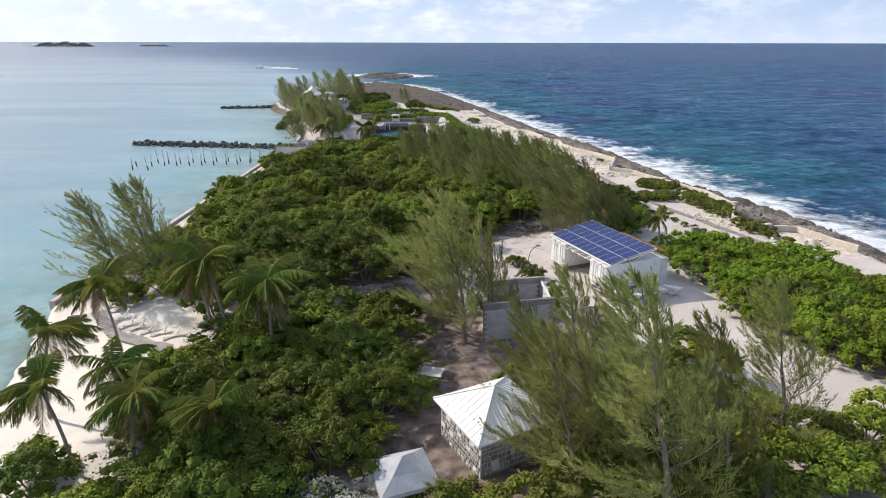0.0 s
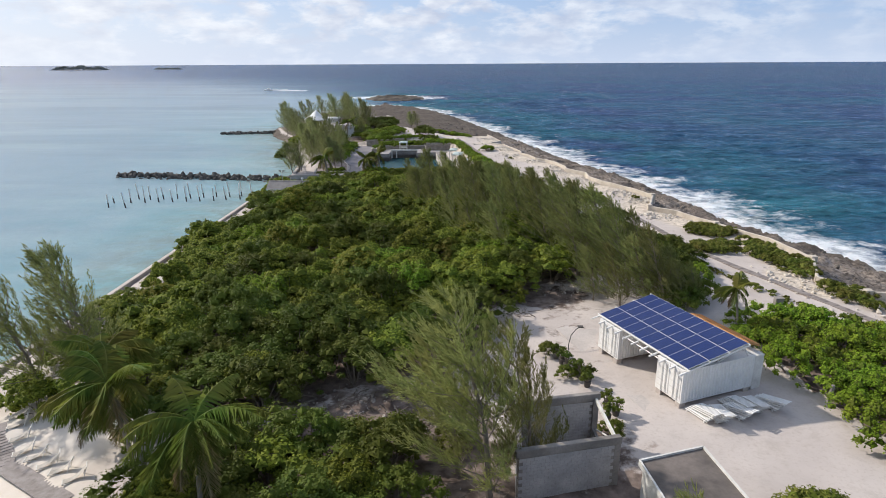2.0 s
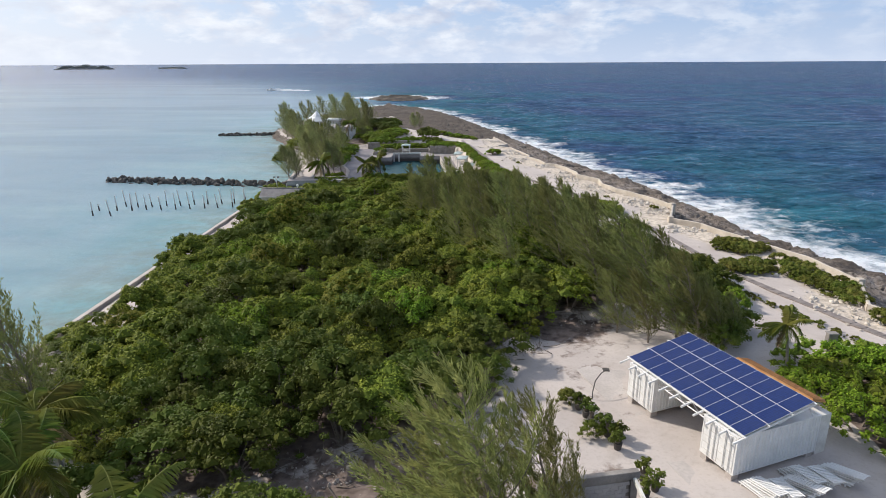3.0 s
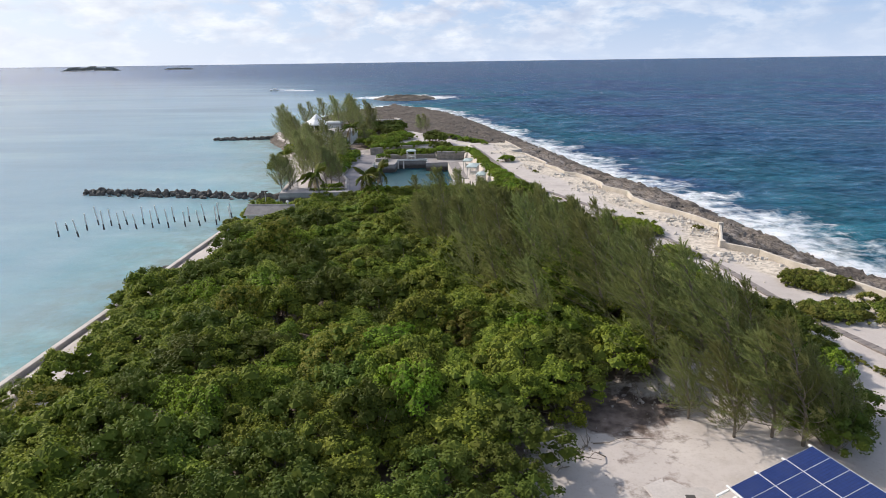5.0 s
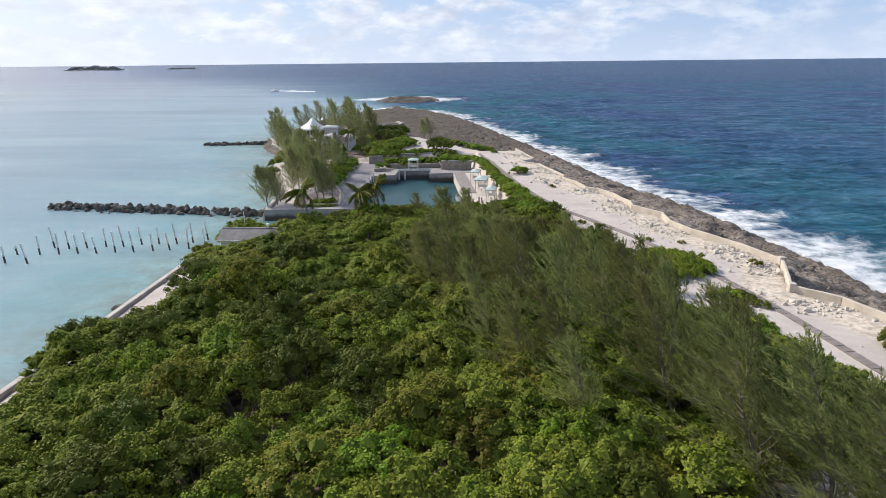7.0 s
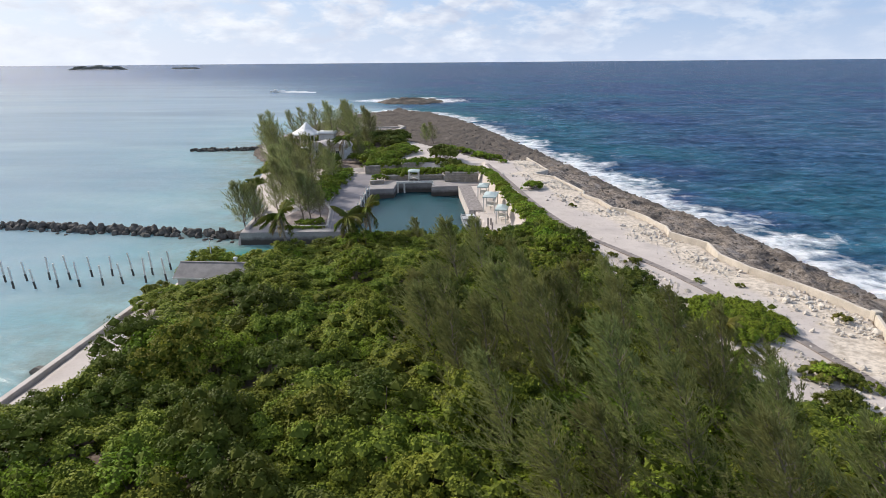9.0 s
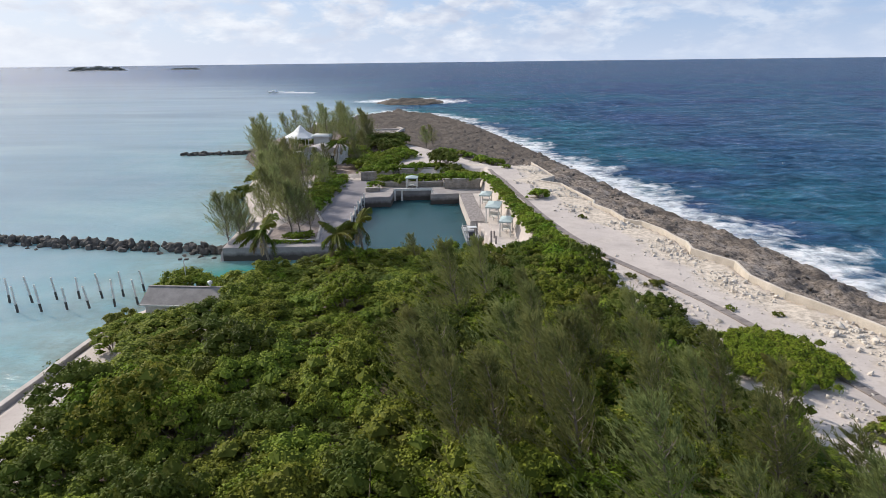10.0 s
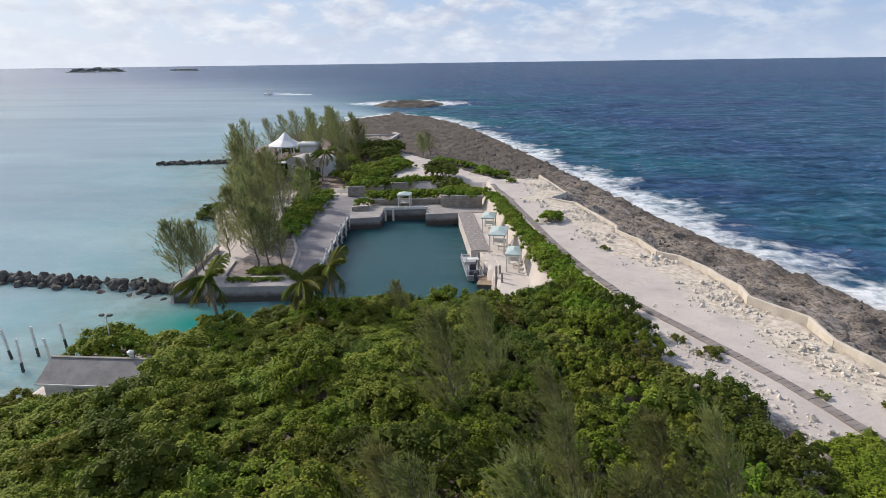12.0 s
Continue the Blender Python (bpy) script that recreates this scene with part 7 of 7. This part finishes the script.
PATCH = [(22.6, 103.2, 0.75),
         (18.2, 116.2, 0.75),
         (7.6, 168.0, 1.0), (8.3, 168.8, 0.9), (-1.2, 210.5, 1.3), (0.8, 212, 1.3), (2.6, 213.5, 1.2), (-11.5, 228, 1.2), (-9, 227, 1.2), (-6.5, 226, 1.2), (-4.0, 225, 1.1), (-1.5, 223.5, 1.0), (3.5, 196, .6)]
for x, y, s in PATCH:
    place(hedge[0], x, y, RNG.uniform(0, 6.3), s * 1.3, 0.1, 0.8)
scrub = [make_bush("dry_scrub", 95 + k, (0.9, 0.85, 0.75), 22, 30, 0.15, OLIVE, "olive dry coastal scrub tuft on pale sand", "shrub", "dry scrub tufts", clump_r=0.28, stems=1) for k in range(2)]
SCRUB = [(15.4, 128.4, 0.8), (16.0, 129.0, 0.6), (29.2, 113.2, 0.8), (31.2, 104.2, 0.8), (24.0, 121.5, 0.5), (4.0, 196, 0.7), (12.5, 155, 0.6), (34.8, 81, 1.0), (36.8, 73, 0.9), (37.6, 70.5, 1.0), (35.9, 88.8, 1.0), (36.8, 87.5, 0.9), (38.0, 67.5, 1.0), (39.0, 65, 0.9), (24.2, 102.6, 0.9), (24.9, 101.8, 0.8), (20.6, 122.8, .5), (13.8, 131.2, .6)]
for k in range(16):
    u = k / 15
    SCRUB.append((27.7 + 4.8 * u + 0.3 * math.sin(k * 3), 78.3 - 11.5 * u, 0.42 + 0.12 * math.sin(k * 1.7)))
for cx, cy, rx, ry in ((33.6, 93.2, 2.7, 2.3), (31.3, 85.6, 2.5, 1.7), (36.2, 84.2, 1.5, 2.6), (37.0, 78.6, 1.2, 3.4), (38.0, 71.0, 1.2, 2.6), (22.9, 103.6, 1.1, 1.0), (21.6, 98.2, 1.2, 1.2)):
    for x, y in scatter([(cx + rx * math.cos(a), cy + ry * math.sin(a)) for a in np.linspace(0, math.tau, 16, endpoint=False)], 0.85, RNG):
        SCRUB.append((x, y, RNG.uniform(0.85, 1.2)))
for x, y, s in SCRUB:
    place(scrub[int(x * 7) % 2], x, y, RNG.uniform(0, 6.3), s, 0.05)
grape2 = [make_bush("broadleaf_bush", 110 + k, (1.9, 1.8, 2.2), 62, 34, 0.175, mt, lb, "bush", "bushes by the beach and yard", clump_r=0.5) for k, (mt, lb) in enumerate(((GRAPE, "round-leaved sea grape bush with yellowing leaves"), (DARKLEAF, "dark broad-leaved bush in shade"), (OLIVE, "straggly olive-green bush on dry sand"), (SILVER, "silvery grey-leaved coastal shrub")))]
for x, y, k, s in ((-16.5, 37.6, 0, 1.2), (-14.2, 40.6, 0, 1.25), (-17.6, 39.4, 2, .8), (-15.4, 34.5, 0, 1.1), (-21.6, 27.0, 1, 1.1), (-22.8, 29.2, 0, .9), (-12.6, 25.6, 0, 1.0), (-9.0, 25.5, 2, 1.1), (-9.8, 43.9, 0, 1.2), (-29.8, 53.4, 0, .9), (-31.6, 55.2, 0, .9), (-26.4, 54.6, 0, 1.2), (-22.0, 55, 0, 1.2), (-19.5, 48.6, 1, 1.2),
                   (-5.2, 24.0, 3, .9), (-3.6, 22.8, 3, .85), (-6.4, 22.6, 3, .8), (-1.3, 33.5, 1, .8), (1.0, 23.6, 2, .9), (2.6, 22.6, 0, .8), (5.5, 23.4, 2, 1.1), (7.5, 25.2, 1, 1.1), (14.0, 26.6, 1, 1.2), (17.5, 26.8, 0, 1.2), (20.5, 25.6, 0, 1.1), (23.5, 25.4, 2, 1.1), (26.5, 26.8, 0, 1.1), (29.5, 29.5, 0, 1.0), (16.2, 32.0, 1, 1.2), (18.6, 36.6, 0, 1.1), (15.2, 35.4, 1, 1.1), (12.6, 33.8, 2, 1.1), (17.8, 39.8, 2, .9), (6.0, 35.5, 1, .8), (8.8, 29.0, 2, 1.1), (10.6, 28.2, 1, 1.1), (12.8, 29.4, 1, 1.1), (10.4, 24.0, 0, 1.1), (16.6, 24.2, 2, 1.1), (13.2, 23.4, 1, 1.1), (19.2, 30.6, 0, 1.0), (21.6, 28.8, 2, 1.0), (24.5, 29.2, 0, 1.0), (27.5, 31.5, 0, .9), (14.2, 32.6, 2, 1.0), (-17.6, 31.2, 2, .9), (-16.4, 24.0, 0, 1.0), (-14.0, 21.5, 2, 1.0), (-10, 21, 1, 1.1), (-19.2, 23.6, 0, .9),
                   (-6.0, 45.4, 1, 1.1), (-2.8, 46.5, 1, .9), (0.2, 46.8, 2, .6), (10.0, 48.0, 2, .4), (8.4, 55.0, 1, .4), (7.6, 58.6, 2, .45), (20.6, 72.5, 1, 1.1), (21.6, 68.8, 1, 1.0), (20.6, 66.8, 1, 1.05), (22.8, 69.8, 1, 1.0), (21.3, 76, 1, 1.2), (23.8, 77.5, 1, 1.0), (22.6, 80, 1, 1.1), (25.4, 79.5, 1, 1.0), (24.6, 83, 1, 1.1), (22.0, 84, 1, 1.2), (20.4, 80.5, 1, 1.1), (23.6, 87, 0, .8), (21.4, 88, 1, .9), (18.6, 87.5, 1, 1.2), (21.6, 91.5, 0, .8), (19.4, 92.5, 1, .9), (16.6, 96, 1, .7), (15.4, 100.5, 1, .7), (5.6, 70.0, 0, .9), (-33.8, 131.6, 0, 1.25), (-35.6, 130.8, 0, .9), (-32.0, 131.5, 0, 1.0),
                   (-10.4, 204.5, 1, 1.5), (-8.6, 202.4, 1, 1.3), (-7.2, 198, 1, 1.3), (-5.2, 195.6, 0, 1.0), (-9.5, 207, 1, 1.2)):
    place(grape2[k], x, y, RNG.uniform(0, 6.3), s, 0.1)
for a in range(46):
    x, y = RNG.uniform(-52, -30), RNG.uniform(186, 250)
    if abs(x + 38.6) < 6.5 and abs(y - 213) < 8 or abs(x + 49) < 4 and abs(y - 233) < 4:
        continue
    place(grape2[1 if a % 3 else 0], x, y, RNG.uniform(0, 6.3), RNG.uniform(0.9, 1.5), 0.1)
for a in range(26):
    place(grape2[1], RNG.uniform(-33, -23), RNG.uniform(225, 252), RNG.uniform(0, 6.3), RNG.uniform(1.0, 1.5), 0.1)
for p in (*hedge, *scrub, *grape2):
    drop(p)

# paved track: slabs laid across, one by one
track = thing("paved_track", pose(0, 0, 0), "narrow track of grey-brown paving slabs through sand", "track", kind="structure")
PAVER = plain("brown_pavers", (0.2, 0.17, 0.155), (0.29, 0.25, 0.225), 1.0, 0.9, 0.3, 9)
pm = bpy.data.meshes.new("paver")
bm = boxes((-0.4, -0.255, -0.15, 0.4, 0.255, 0.05), bevel=0.012)
bm.to_mesh(pm)
bm.free()
pm.materials.append(PAVER)
dist, pos = 0.0, []
fineline = [(float(along(ROAD, y)), y) for y in np.arange(48, 194.4, 0.5)]
fineline = [(sum(p[0] for p in fineline[max(0, i - 9):i + 10]) / len(fineline[max(0, i - 9):i + 10]), y) for i, (_, y) in enumerate(fineline)]
for (ax, ay), (bx, by) in zip(fineline, fineline[1:]):
    L = math.hypot(bx - ax, by - ay)
    while dist < L:
        u = dist / L
        pos.append((ax + (bx - ax) * u, ay + (by - ay) * u, math.atan2(by - ay, bx - ax)))
        dist += 0.53
    dist -= L
for k, (x, y, a) in enumerate(pos):
    o = new("paver", pm)
    o.parent = track
    o.matrix_local = Matrix.Translation((x, y, gz(x, y) + 0.06 + 0.012 * math.sin(k * 2.7))) @ Euler((0.01 * math.sin(k), 0, a + math.pi / 2)).to_matrix().to_4x4()
